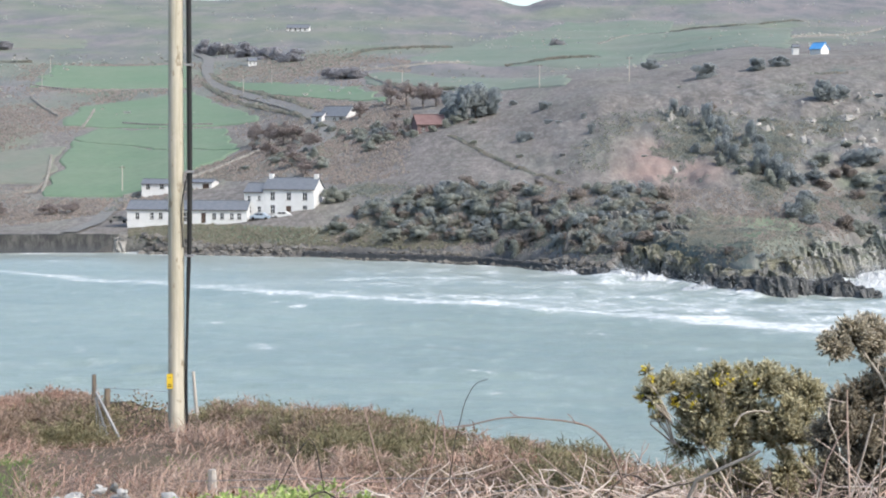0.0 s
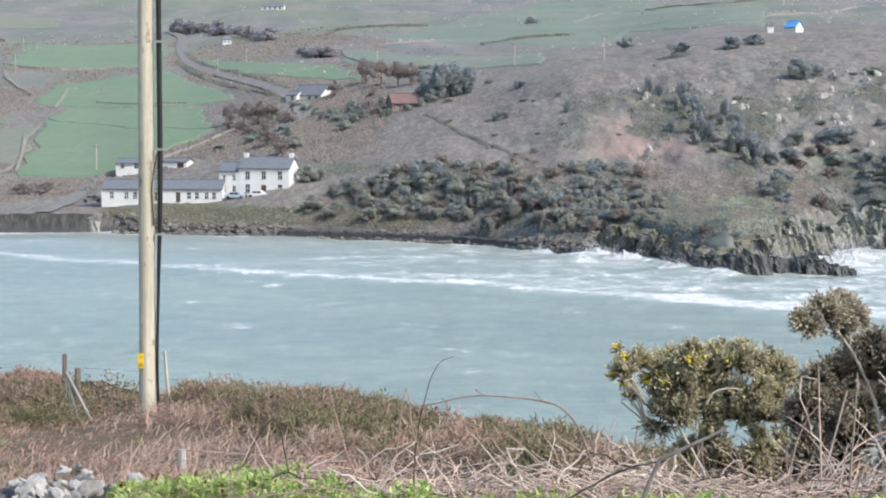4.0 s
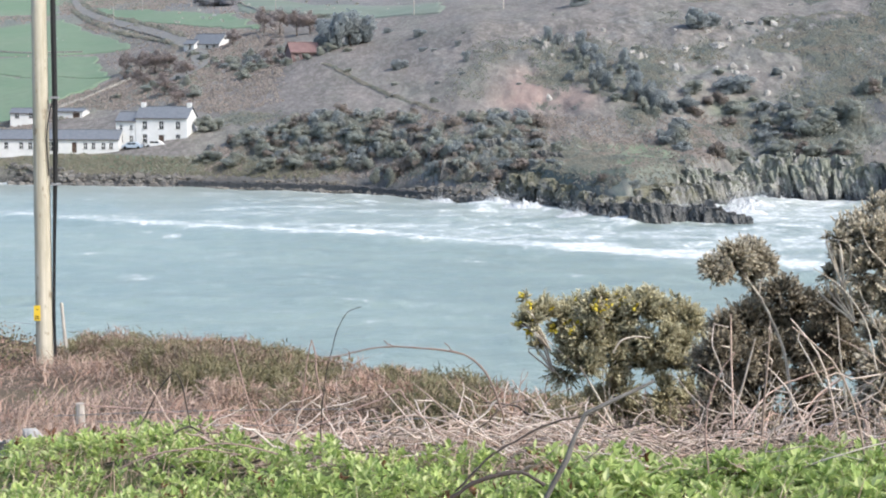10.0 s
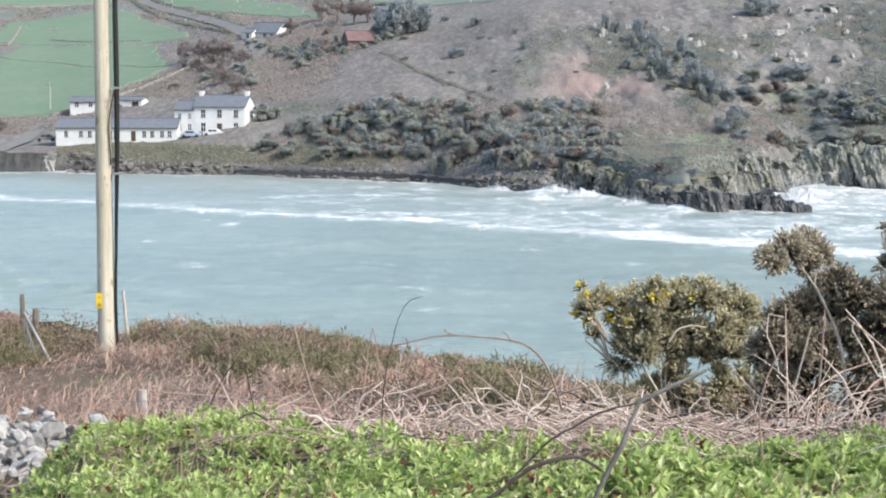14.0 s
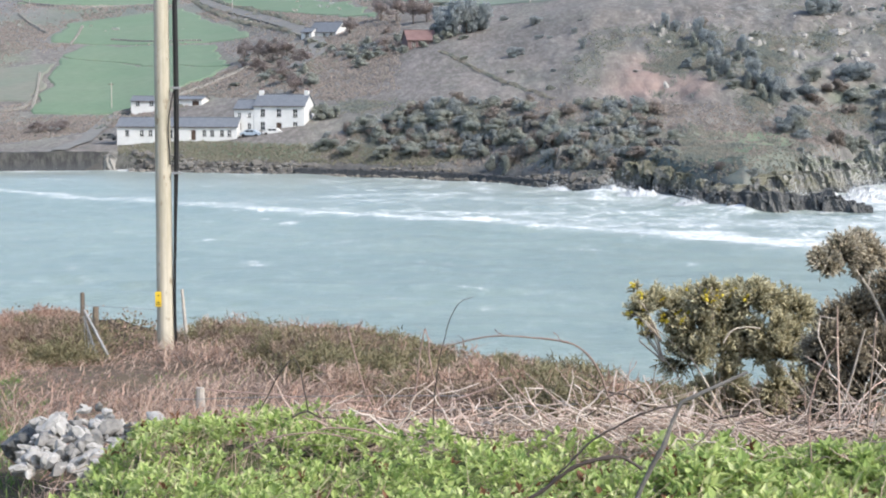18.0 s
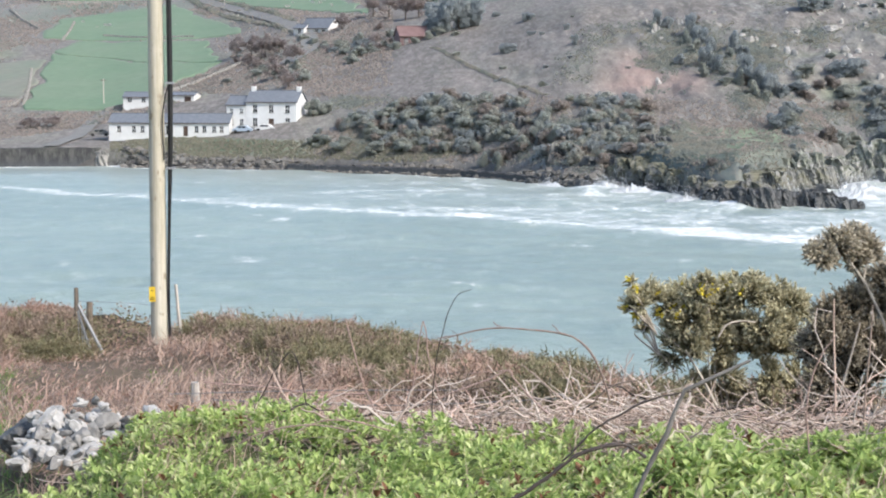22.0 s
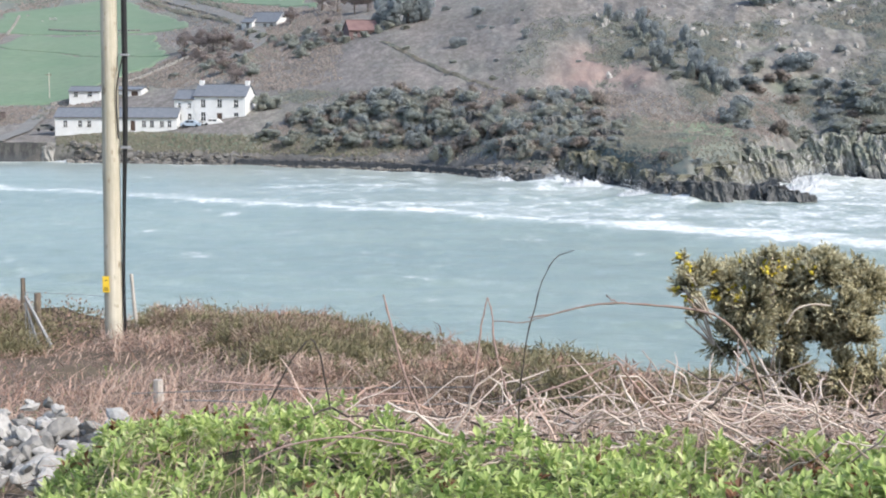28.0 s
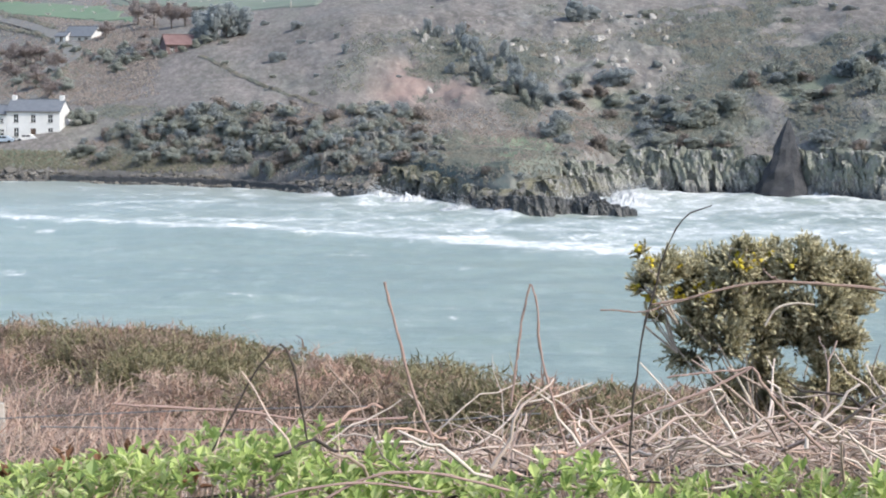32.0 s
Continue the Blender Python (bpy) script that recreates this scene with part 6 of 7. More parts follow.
def cane(label, *lines, material=None, name="bramble_cane", thin=0.45, twig_material=None):
    """One dead knotty cane with its side twigs."""
    top = new(name)
    at = Vector(lines[0][0][:3])
    top.location = at
    tagged(top, label, "bramble cane" if name == "bramble_cane" else "branch", "bramble canes" if name == "bramble_cane" else "")
    for k, line in enumerate(lines):
        p = curve_pts([(x - at.x, y - at.y, z - at.z, r * thin) for x, y, z, r in line], 26)
        g = np.random.default_rng(int(at.length * 997) + k)
        wob = np.cumsum(g.normal(size=(26, 3)), 0) * 0.0012
        p[:, :3] += wob - np.linspace(0, 1, 26)[:, None] * wob[-1]
        p[:, 3] *= 1 + 0.18 * g.normal(size=26).clip(-1, 1.5)
        v, f = tube_arrays([p], 7)
        mat = (twig_material if k and twig_material else material) or M_STEM
        part("stem" if k == 0 else "twig", raw_mesh("stem", v, f, mat, True), None, top)
    return top


cane("arching brown bramble cane with short side twigs", ARCH, ARCH_TWIG_A, ARCH_TWIG_B, ARCH_TWIG_C, thin=0.55, material=M_BROWNCANE)
cane("tall dark cane with a nodding tip", TALL, material=M_DARKCANE, thin=0.36)
cane("straight dead cane leaning over the bank", STEM1, thin=0.5)
cane("forked pair of dry upright canes", STEM2B, STEM2A, thin=0.5)
cane("dark bent cane broken into a sharp peak", APEX, material=M_DARKCANE)
cane("snapped cane splayed into several ends", KNEE, KNEE_B, KNEE_C)
cane("pale cane lying across the green leaves", LOW_A)
cane("pale thin cane trailing over the leaves", LOW_B)
cane("long pale cane lying in the bramble tangle", LOW_C)
cane("reddish upright bramble cane", RED)
cane("grey lichened dead branch with black thorny side branches", [(0.34, 3.95, 20.3, 0.011), (0.38, 3.93, 20.8, 0.0105)] + GREY, DARK_A, DARK_B, material=M_LICHEN, name="dead_branch", thin=0.8, twig_material=M_DARKCANE)


# ---- green leaves on the bank before the camera ----
def leaf_patch(n, x0, x1, y0, y1, seed, density, size=1.0):
    g = np.random.default_rng(seed)
    x, y = x0 + (x1 - x0) * g.random(n), y0 + (y1 - y0) * g.random(n)
    keep = density(x, y) > g.random(n)
    x, y = x[keep], y[keep]
    m = len(x)
    z0 = near_ground(x, y)
    hump = 0.13 + 0.13 * fbm(x, y, 0.4, 3, 101)
    z = z0 + hump * (0.35 + 0.65 * g.random(m) ** 0.5)
    k = 7
    az = g.random(m) * 6.28
    V, F = [], []
    for j in range(k):
        a = az + j * 6.28 / k + 0.4 * g.normal(size=m)
        tilt = 0.15 + 1.15 * g.random(m)
        L = (0.026 + 0.034 * g.random(m)) * size
        w = L * (0.17 + 0.11 * g.random(m))
        d = np.stack([np.cos(a) * np.cos(tilt), np.sin(a) * np.cos(tilt), np.sin(tilt)], 1)
        s = np.stack([-np.sin(a), np.cos(a), 0 * a], 1)
        up = np.cross(s, d) * -1
        c = np.stack([x, y, z - 0.03 + 0.05 * g.random(m)], 1)
        L, w = L[:, None], w[:, None]
        base = c + d * L * 0.15
        mid = c + d * L * 0.6
        tip = c + d * L * 1.15 - np.array([0, 0, 1]) * L * 0.15
        v = np.stack([base, mid + s * w + up * w * 0.35, tip, mid - s * w + up * w * 0.35], 1).reshape(-1, 3)
        i = np.arange(m)[:, None] * 4
        F += [i + len(V) * m * 4 + [[0, 1, 2]], i + len(V) * m * 4 + [[0, 2, 3]]]
        V.append(v)
    return np.concatenate(V), np.concatenate(F)


def green_edge(x):
    return np.interp(x, [-4, -2.3, -2.0, -1.8, -1.6, -1.4, -1.15, -0.8, 0.0, 1.6, 4.5], [5.0, 6.6, 7.8, 8.8, 9.8, 10.6, 10.2, 9.2, 8.5, 8.3, 8.2])


v, f = leaf_patch(38000, -3.6, 4.6, 5.0, 12.0, 201, lambda x, y: np.clip((green_edge(x) + 0.35 * fbm(x, y, 0.7, 3, 103) - y) / 0.25, 0, 1) * np.clip(0.8 + 2.0 * fbm(x, y, 0.3, 3, 104), 0.16, 1) * np.clip((y - 5.0 + 0.5 * fbm(x, y, 0.6, 2, 108)) / 0.9, 0, 1) * np.clip((4.5 - x + 0.5 * fbm(x, y, 0.6, 2, 109)) / 0.7, 0, 1) * np.where((x > 0.75) & (x < 1.4) & (y > 7.7), 0.4, 1))
tagged(part("green_leaves", raw_mesh("green_leaves", v, f, M_LEAF)), "fresh green leafy undergrowth on the near bank", "undergrowth", kind="stuff")
v, f = leaf_patch(2600, 1.0, 4.4, 5.6, 8.5, 203, lambda x, y: np.clip(1.5 * fbm(x, y, 0.6, 2, 107) + 0.25 + 0.25 * np.clip(x, 0, 1), 0, 1) * (y < green_edge(x) - 0.1), 1.55)
tagged(part("green_leaves", raw_mesh("green_leaves", v, f, M_LEAF)), "taller broad green leaves on the near bank", "undergrowth", kind="stuff")
v, f = leaf_patch(5200, -3.6, 4.6, 5.0, 11.5, 202, lambda x, y: np.clip(fbm(x, y, 0.6, 2, 105) * 2, 0, 1) * (y < green_edge(x)))
tagged(part("dead_leaves", raw_mesh("dead_leaves", v, f, M_DEADLEAF)), "withered brown leaves among the green undergrowth", "undergrowth", kind="stuff")


# ---- blades: grass, bracken and heath on the bank ----
def blades(name, n, x0, x1, y0, y1, seed, density, length, width, material, label, lean=0.5, category="grass", lift=0.0, turf=False, wild=False):
    g = np.random.default_rng(seed)
    x, y = x0 + (x1 - x0) * g.random(n), y0 + (y1 - y0) * g.random(n)
    b = np.degrees(np.arctan2(x, y))
    keep = (density(x, y) > g.random(n)) & (np.hypot(x, y) < edge_range(b) + 0.8)
    if not turf:
        keep &= ~((x < -0.24 * y + 0.25 * fbm(x, y, 1.5, 2, 119)) & (y < 23.2)) & ~((np.abs(x + 2.4) < 0.62) & (y > 10.2) & (y < 12.3))
    x, y = x[keep], y[keep]
    m = len(x)
    z = near_ground(x, y) + lift * g.random(m) * np.clip(0.75 + 0.6 * fbm(x, y, 1.1, 3, 117), 0.15, 1.3)
    low = np.where((x / y > -0.235) & (x / y < -0.158) & (y > 21.5), 0.45, 1.0)
    z = np.where(low < 1, near_ground(x, y) + 0.4 * (z - near_ground(x, y)), z)
    L = (length * low * (0.45 + 0.8 * g.random(m)))[:, None]
    a = g.random(m) * 6.28
    d = np.stack([np.cos(a), np.sin(a), 0 * a], 1) * (lean * g.random(m) ** 0.7)[:, None]
    s = np.stack([-np.sin(a + 0.8), np.cos(a + 0.8), 0 * a], 1) * (width * (0.6 + 0.8 * g.random(m)))[:, None]
    p0 = np.stack([x, y, z - 0.03], 1)
    p1 = p0 + L * 0.55 * (d * 0.6 + [0, 0, 1])
    rise = g.uniform(-0.35, 0.95, m)[:, None] if wild else np.full((m, 1), 0.9)
    if wild:
        p1 = p0 + L * 0.55 * (d * 0.8 + rise * [0, 0, 1] + 0.15 * g.normal(size=(m, 3)))
    p2 = p0 + L * (d * 1.5 + rise * [0, 0, 1])
    v = np.stack([p0 - s, p0 + s, p1 + s * 0.8, p1 - s * 0.8, p2], 1).reshape(-1, 3)
    i = np.arange(m)[:, None] * 5
    f = np.concatenate([i + [[0, 1, 2]], i + [[0, 2, 3]], i + [[3, 2, 4]]])
    tagged(part(name, raw_mesh(name, v, f, material)), label, category, kind="stuff")


def straw_share(x, y):
    b, r = np.degrees(np.arctan2(x, y)), np.hypot(x, y)
    return np.clip(1.15 - np.abs(b + 7.5) / 6, 0.45, 1) * np.clip(0.6 + 0.8 * fbm(x, y, 1.6, 3, 112), 0.1, 1)


blades("dry_grass", 95000, -9.5, 7, 11.5, 31, 211, lambda x, y: straw_share(x, y) * (1.05 - 1.0 * np.clip(hedge(x, y) * 1.4, 0, 1)), 0.3, 0.008, M_STRAW, "dry pinkish bracken and dead grass on the bank", 1.3, lift=0.2, wild=True)
blades("bracken", 42000, -9.5, 7, 12.5, 31, 217, lambda x, y: np.clip(fbm(x, y, 2.6, 3, 141) * 2.2 + np.interp(x / y, [-0.3, -0.2, -0.1, 0.0, 0.1], [0.75, 0.75, 0.5, 0.1, 0.05]), 0, 0.9) * (1.0 - 0.8 * np.clip(hedge(x, y), 0, 1)), 0.3, 0.009, M_RUST, "red-brown dead bracken on the bank", 1.5, "bracken", lift=0.22, wild=True)
def strands(c, d, long, wide, g):
    """Thin bent blades from the points c along the directions d."""
    m = len(c)
    d = d / (np.linalg.norm(d, axis=1, keepdims=True) + 1e-9)
    s = np.cross(d, g.normal(size=(m, 3)))
    s *= (wide * (0.6 + 0.8 * g.random(m)))[:, None] / (np.linalg.norm(s, axis=1, keepdims=True) + 1e-9)
    mid = c + d * (long * 0.55)[:, None]
    tip = mid + (d + 0.45 * g.normal(size=(m, 3))) * (long * 0.45)[:, None]
    v = np.stack([c - s, c + s, mid + s * 0.75, mid - s * 0.75, tip], 1).reshape(-1, 3)
    i = np.arange(m)[:, None] * 5
    return v, np.concatenate([i + [[0, 1, 2]], i + [[0, 2, 3]], i + [[3, 2, 4]]])


def heath_leaves(n, seed, share, size, material, label, deep):
    """Small twiggy sprays crowding the outer shell of the heath belt."""
    g = np.random.default_rng(seed)
    b = np.radians(g.uniform(-19, 21, n))
    r = edge_range(np.degrees(b)) + 0.5 - 10.0 * g.random(n)
    x, y = r * np.sin(b), r * np.cos(b)
    h = hedge(x, y)
    keep = (h > 0.12) & (share(x, y) > g.random(n)) & ~((x < -0.27 * y) & (y < 23.0))
    x, y, h = x[keep], y[keep], h[keep]
    m = len(x)
    z = near_ground(x, y) + h * deep * g.random(m) ** 0.6 + 0.02
    up = np.stack([g.normal(size=m), g.normal(size=m) - 0.5, 0.6 * np.abs(g.normal(size=m))], 1)
    v, f = sprays(np.stack([x, y, z], 1), up, size * (0.5 + g.random(m)), g)
    tagged(part("heath", raw_mesh("heath", v, f, material)), label, "heath", kind="stuff")


heath_leaves(26000, 221, lambda x, y: 0.75 + 0 * x, 0.024, M_HEATH, "brown twiggy heath along the clifftop edge", 0.2)
heath_leaves(22000, 222, lambda x, y: np.clip(fbm(x, y, 1.6, 3, 118) * 2.6 + 0.4, 0, 1), 0.024, M_OLIVE, "olive-green leaves on the low clifftop bushes", 0.26)
blades("heath", 24000, -11, 9, 13, 35, 212, lambda x, y: np.clip(hedge(x, y), 0, 1) * np.clip(0.45 + 2 * fbm(x, y, 1.2, 3, 121), 0.08, 1), 0.16, 0.004, M_STRAW, "pale dead strands through the clifftop heath", 1.2, "heath", lift=0.16, wild=True)
blades("green_grass", 26000, -10, -2.4, 9.5, 25, 213, lambda x, y: np.where(x < -0.22 * y, 1.0, 0.12) * np.where((x < -4.75 - 0.13 * (y - 15.5)) & (y < 21.6) & (y > 14.6), 0.02, 1), 0.12, 0.006, M_TURF, "short green grass beside the lane", 0.8, turf=True)
blades("green_grass", 9000, -4.2, -0.6, 6.0, 11.2, 214, lambda x, y: np.clip((-0.9 - x) / 0.8, 0, 1) * 0.8, 0.11, 0.005, M_TURF, "coarse green grass beside the stone heap", 0.9, turf=True)
blades("dry_grass", 12000, -1.4, 6, 8.4, 14, 215, lambda x, y: 0.75 * np.clip(0.6 + fbm(x, y, 0.8, 2, 115), 0, 1), 0.3, 0.004, M_STRAW, "dead grass stalks under the brambles", 0.9)


blades("dead_stalks", 9500, -2.4, 4.6, 5.4, 10.5, 216, lambda x, y: np.clip(0.5 + fbm(x, y, 0.7, 2, 116), 0, 1), 0.26, 0.0026, M_STRAW, "pale dead stalks standing among the green leaves", 0.8, "dead stalks")


# Low heath bushes in ragged humps: the skyline of the bank, with dark hollows between them.
def heath_bush(x, y, w, h, seed, material, label):
    g = np.random.default_rng(seed)
    m = int(1500 * w * (0.6 + h))
    d = g.normal(size=(m, 3))
    d[:, 2] = np.abs(d[:, 2]) + 0.15
    d /= np.linalg.norm(d, axis=1, keepdims=True)
    lump = 0.8 + 0.6 * fbm(d[:, 0] * 2 + seed, d[:, 1] * 2 + d[:, 2] * 2, 0.6, 2, seed)
    c = d * ((0.55 + 0.4 * g.random(m)) * lump)[:, None] * (w / 2, w / 2, h)
    v, f = strands(c, d * 0.7 + 0.8 * g.normal(size=(m, 3)) + [0, 0, 0.1], 0.05 + 0.09 * g.random(m), 0.007, g)
    o = new("heath_bush")
    o.location = (x, y, near_z(x, y) - 0.05)
    tagged(o, label, "heath bush", "heath bushes")
    part("foliage", raw_mesh("foliage", v, f, material), None, o)
    stems = [[(0, 0, -0.1, 0.012), (*(q * 0.5), 0.009), (*(q * 0.9), 0.004)] for q in c[:14]]
    vv, ff = tube_arrays(stems, 4)
    part("stems", raw_mesh("stems", vv, ff, M_GORSEWOOD), None, o)


_g = np.random.default_rng(401)
for k in range(190):
    b = -17.5 + 31 * ((k * 0.618) % 1.0)
    rr = edge_range(b) - 0.3 - np.interp(b, [-18, -10, -7, -4, 0, 4, 8, 14], [6, 5, 1.5, 6.5, 8, 7, 5, 3]) * (k // 19) / 9.5
    x, y = rr * math.sin(radians(b)), rr * math.cos(radians(b))
    if -11.2 < b < -7.3 or (x < -0.24 * y and y < 23.6):
        continue
    tall = float(np.interp(b, [-12, -9, -6, 0], [0.16, 0.22, 0.2, 0.14])) + 0.22 * _g.random() + 0.3 * (k // 19) / 9.5
    kind = (M_HEATH, M_OLIVE, M_STRAW, M_OLIVE, M_HEATH, M_OLIVE, M_RUST)[(k * 5 + k // 6) % 7]
    heath_bush(x, y, (0.8 + 0.6 * _g.random()) * (0.9 + tall), tall, 500 + k, kind, "low olive-green heath bush on the clifftop edge" if kind is M_OLIVE else "low brown heath bush on the clifftop edge")

# ---- the bramble tangle ----
g = np.random.default_rng(77)
paths, dark_paths = [], []
def crooked(p, d, r, g, n=7, bend=0.12):
    """A short kinked dead cane from p along d."""
    long = np.linalg.norm(d)
    t = np.linspace(0, 1, n)
    kink = np.cumsum(g.normal(size=(n, 3)), 0) * bend * long / math.sqrt(n)
    q = p + t[:, None] * d + kink - kink[0] - [0, 0, 1] * (t**2 * long * g.uniform(-0.05, 0.3))[:, None]
    return np.c_[q, r * (1 - 0.45 * t) * (1 + 0.15 * g.normal(size=n).clip(-1, 1))]


_x, _y = g.uniform(-1.9, 5.0, 4200), 8.3 + 4.6 * g.random(4200) ** 1.4
_y = np.where((_x < 0.2) & (_y < 9.2) & (g.random(4200) < 0.5), _y + 1.2, _y)
for k, (x, y, z) in enumerate(zip(_x, _y, near_ground(_x, _y))):
    if x < -0.75 and y < green_edge(x) + 0.6:
        continue
    a, r = g.random() * 6.28, g.uniform(0.0016, 0.0052) * (1.25 if y < 9.6 else 1.0)
    rise = g.uniform(-0.25, 0.85) if k % 3 else g.uniform(-0.1, 0.25)
    long = g.uniform(0.12, 0.42) if k % 8 else g.uniform(0.4, 0.8)
    flat = math.sqrt(1 - rise * rise)
    d = np.array([math.cos(a) * flat, math.sin(a) * flat * 0.6, rise]) * long
    p = np.array([x, y, z + g.uniform(0.0, 0.2)])
    if p[2] + d[2] > z + 0.45:
        continue
    line = crooked(p, d, r, g)
    (dark_paths if k % 6 == 0 else paths).append(line)
    if k % 4 == 0:
        paths.append(crooked(line[3, :3], (d * 0.5 + g.normal(size=3) * 0.1), r * 0.6, g, 5))
for k in range(190):
    x, y = g.uniform(0.75, 1.9), g.uniform(7.4, 8.7)
    z, a, r = near_z(x, y) + g.uniform(0.0, 0.2), g.random() * 6.28, g.uniform(0.0016, 0.0045)
    d = np.array([math.cos(a), math.sin(a) * 0.6, g.uniform(-0.1, 0.7)]) * g.uniform(0.15, 0.4)
    paths.append(crooked(np.array([x, y, z]), d, r, g))
for k in range(70):
    x, y = g.uniform(1.9, 4.2), g.uniform(7.8, 10.0)
    z = near_z(x, y)
    h = g.uniform(0.3, 0.78)
    r = g.uniform(0.003, 0.0065)
    lx, ly = g.normal() * 0.22, g.normal() * 0.15
    paths.append(crooked(np.array([x, y, z + h * g.uniform(0.3, 0.6)]), np.array([lx * 1.6, ly, h * 0.5]), r * 0.8, g, 8, 0.2))
    paths.append(curve_pts([(x, y, z - 0.05, r), (x + lx * 0.3, y + ly * 0.3, z + h * 0.4, r), (x + lx, y + ly, z + h * 0.8, r * 0.8), (x + lx * 1.8, y + ly, z + h, r * 0.5)], 9))
v, f = tube_arrays(paths, 4)
tagged(part("bramble_tangle", raw_mesh("bramble_tangle", v, f, M_CANE, True)), "tangled dry pinkish-grey bramble canes", "brambles", kind="stuff")
v, f = tube_arrays(dark_paths, 4)
tagged(part("bramble_tangle", raw_mesh("bramble_tangle", v, f, M_DARKCANE, True)), "dark dead twigs in the bramble tangle", "brambles", kind="stuff")


# ---- gorse ----
def gorse(label, base, blobs, flowers, shoots, seed, wood=(), stems=True, foliage=None):
    """A gorse bush: crooked grey wood, crowded spiny shoots, yellow flowers; blobs are (x, y, z, radius)."""
    g = np.random.default_rng(seed)
    top = new("gorse_bush")
    bx, by, bz = base
    top.location = base
    tagged(top, label, "gorse bush", "gorse bushes")
    blobs = np.array(blobs, float)
    blobs[:, 3] *= 0.92
    blobs[:, :3] -= base
    lines = []
    for x, y, z, r in blobs[::3] if stems else ():
        m = np.array([x * 0.45, y * 0.45, z * 0.5]) + g.normal(size=3) * 0.05
        lines.append(curve_pts([(x * 0.55 + g.normal() * 0.1, g.normal() * 0.1, -0.1, 0.006), (x * 0.7 + g.normal() * 0.12, y * 0.5, z * 0.35, 0.006), (*(m + g.normal(size=3) * 0.06), 0.005), (x, y, z, 0.004)], 12))
        for _ in range(5):
            d = g.normal(size=3)
            d /= np.linalg.norm(d)
            e = np.array([x, y, z]) + d * r * 0.9
            lines.append(curve_pts([(*(m * 0.4 + np.array([x, y, z]) * 0.6), 0.007), (*((np.array([x, y, z]) + e) / 2 + g.normal(size=3) * 0.03), 0.005), (*e, 0.003)], 6))
    for line in wood:
        lines.append(curve_pts([(x - bx, y - by, z - bz, r * 0.75) for x, y, z, r in line], 14))
    v, f = tube_arrays(lines, 5)
    part("wood", raw_mesh("wood", v, f, M_GORSEWOOD, True), None, top, "crooked grey stems")
    vol = blobs[:, 3] ** 2
    pick = g.choice(len(blobs), shoots, p=vol / vol.sum())
    d = g.normal(size=(shoots, 3))
    d /= np.linalg.norm(d, axis=1, keepdims=True)
    sprig = 10
    td = g.normal(size=(len(blobs), sprig, 3)) + [0, -0.15, 0.25]
    td /= np.linalg.norm(td, axis=2, keepdims=True)
    reach = 0.45 + 0.5 * g.random((len(blobs), sprig))
    which = g.integers(0, sprig, shoots)
    d = td[pick, which] + 0.45 * g.normal(size=(shoots, 3))
    c = blobs[pick, :3] + (td[pick, which] * reach[pick, which][:, None] * 0.85 * g.random((shoots, 1)) ** 0.4 + 0.2 * d * g.random((shoots, 1))) * blobs[pick, 3:]
    axis = d * 0.85 + np.array([0, 0, 0.4]) + 0.15 * g.normal(size=(shoots, 3))
    axis /= np.linalg.norm(axis, axis=1, keepdims=True)
    n = 18
    L = (0.05 + 0.075 * g.random(shoots)) * np.clip(blobs[pick, 3] / 0.08, 0.55, 1.1)
    V = []
    for j in range(n):
        t = j / n
        p = c + axis * (L * t)[:, None]
        e = np.cross(axis, g.normal(size=(shoots, 3)))
        e /= np.linalg.norm(e, axis=1, keepdims=True) + 1e-9
        e = e * (1 - 0.35 * t) + axis * (0.6 + 0.5 * t)
        s = np.cross(e, g.normal(size=(shoots, 3)))
        s /= np.linalg.norm(s, axis=1, keepdims=True) + 1e-9
        s *= 0.0062
        tip = p + e * (0.014 + 0.008 * g.random(shoots))[:, None]
        V.append(np.stack([p - s, p + s, tip], 1))
    v = np.stack(V, 1).reshape(-1, 3)
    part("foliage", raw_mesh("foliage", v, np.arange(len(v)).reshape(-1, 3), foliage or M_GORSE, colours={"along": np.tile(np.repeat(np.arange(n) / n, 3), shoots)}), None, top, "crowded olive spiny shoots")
    if flowers:
        ends = c + axis * L[:, None] * 0.9
        high = np.argsort(-(ends[:, 2] + 0.2 * g.random(shoots) - 0.45 * ends[:, 0] - 0.6 * np.abs(ends[:, 1])))[: shoots // 5]
        heads = np.repeat(g.choice(high, max(1, flowers // 7)), 7)[:flowers]
        at = ends[heads] - axis[heads] * (0.035 * g.random(len(heads)))[:, None] + g.normal(size=(len(heads), 3)) * 0.011
        kinds = []
        for k in range(4):
            q = _ball * 0.0115 * (1 + 0.5 * g.normal(size=(len(_ball), 1)).clip(-1, 1))
            kinds.append(raw_mesh("flower", q, _faces, M_FLOWER))
        for k, p in enumerate(at):
            part("flower", kinds[k % 4], None, top).location = p
    return top


GORSE_TOP = [(1.57, 13.37, 20.28, 0.09), (1.68, 13.46, 20.31, 0.12), (1.83, 13.54, 20.28, 0.12), (1.97, 13.63, 20.31, 0.12), (2.06, 13.41, 20.37, 0.12), (2.21, 13.5, 20.3, 0.13), (2.35, 13.59, 20.33, 0.14), (2.44, 13.37, 20.37, 0.13), (2.59, 13.46, 20.31, 0.13), (2.76, 13.54, 20.25, 0.13), (2.89, 13.63, 20.21, 0.09), (1.55, 13.46, 20.45, 0.03), (2.39, 13.63, 20.45, 0.05), (2.47, 13.41, 20.49, 0.04), (2.7, 13.5, 20.44, 0.03), (2.1, 13.37, 20.46, 0.06)]
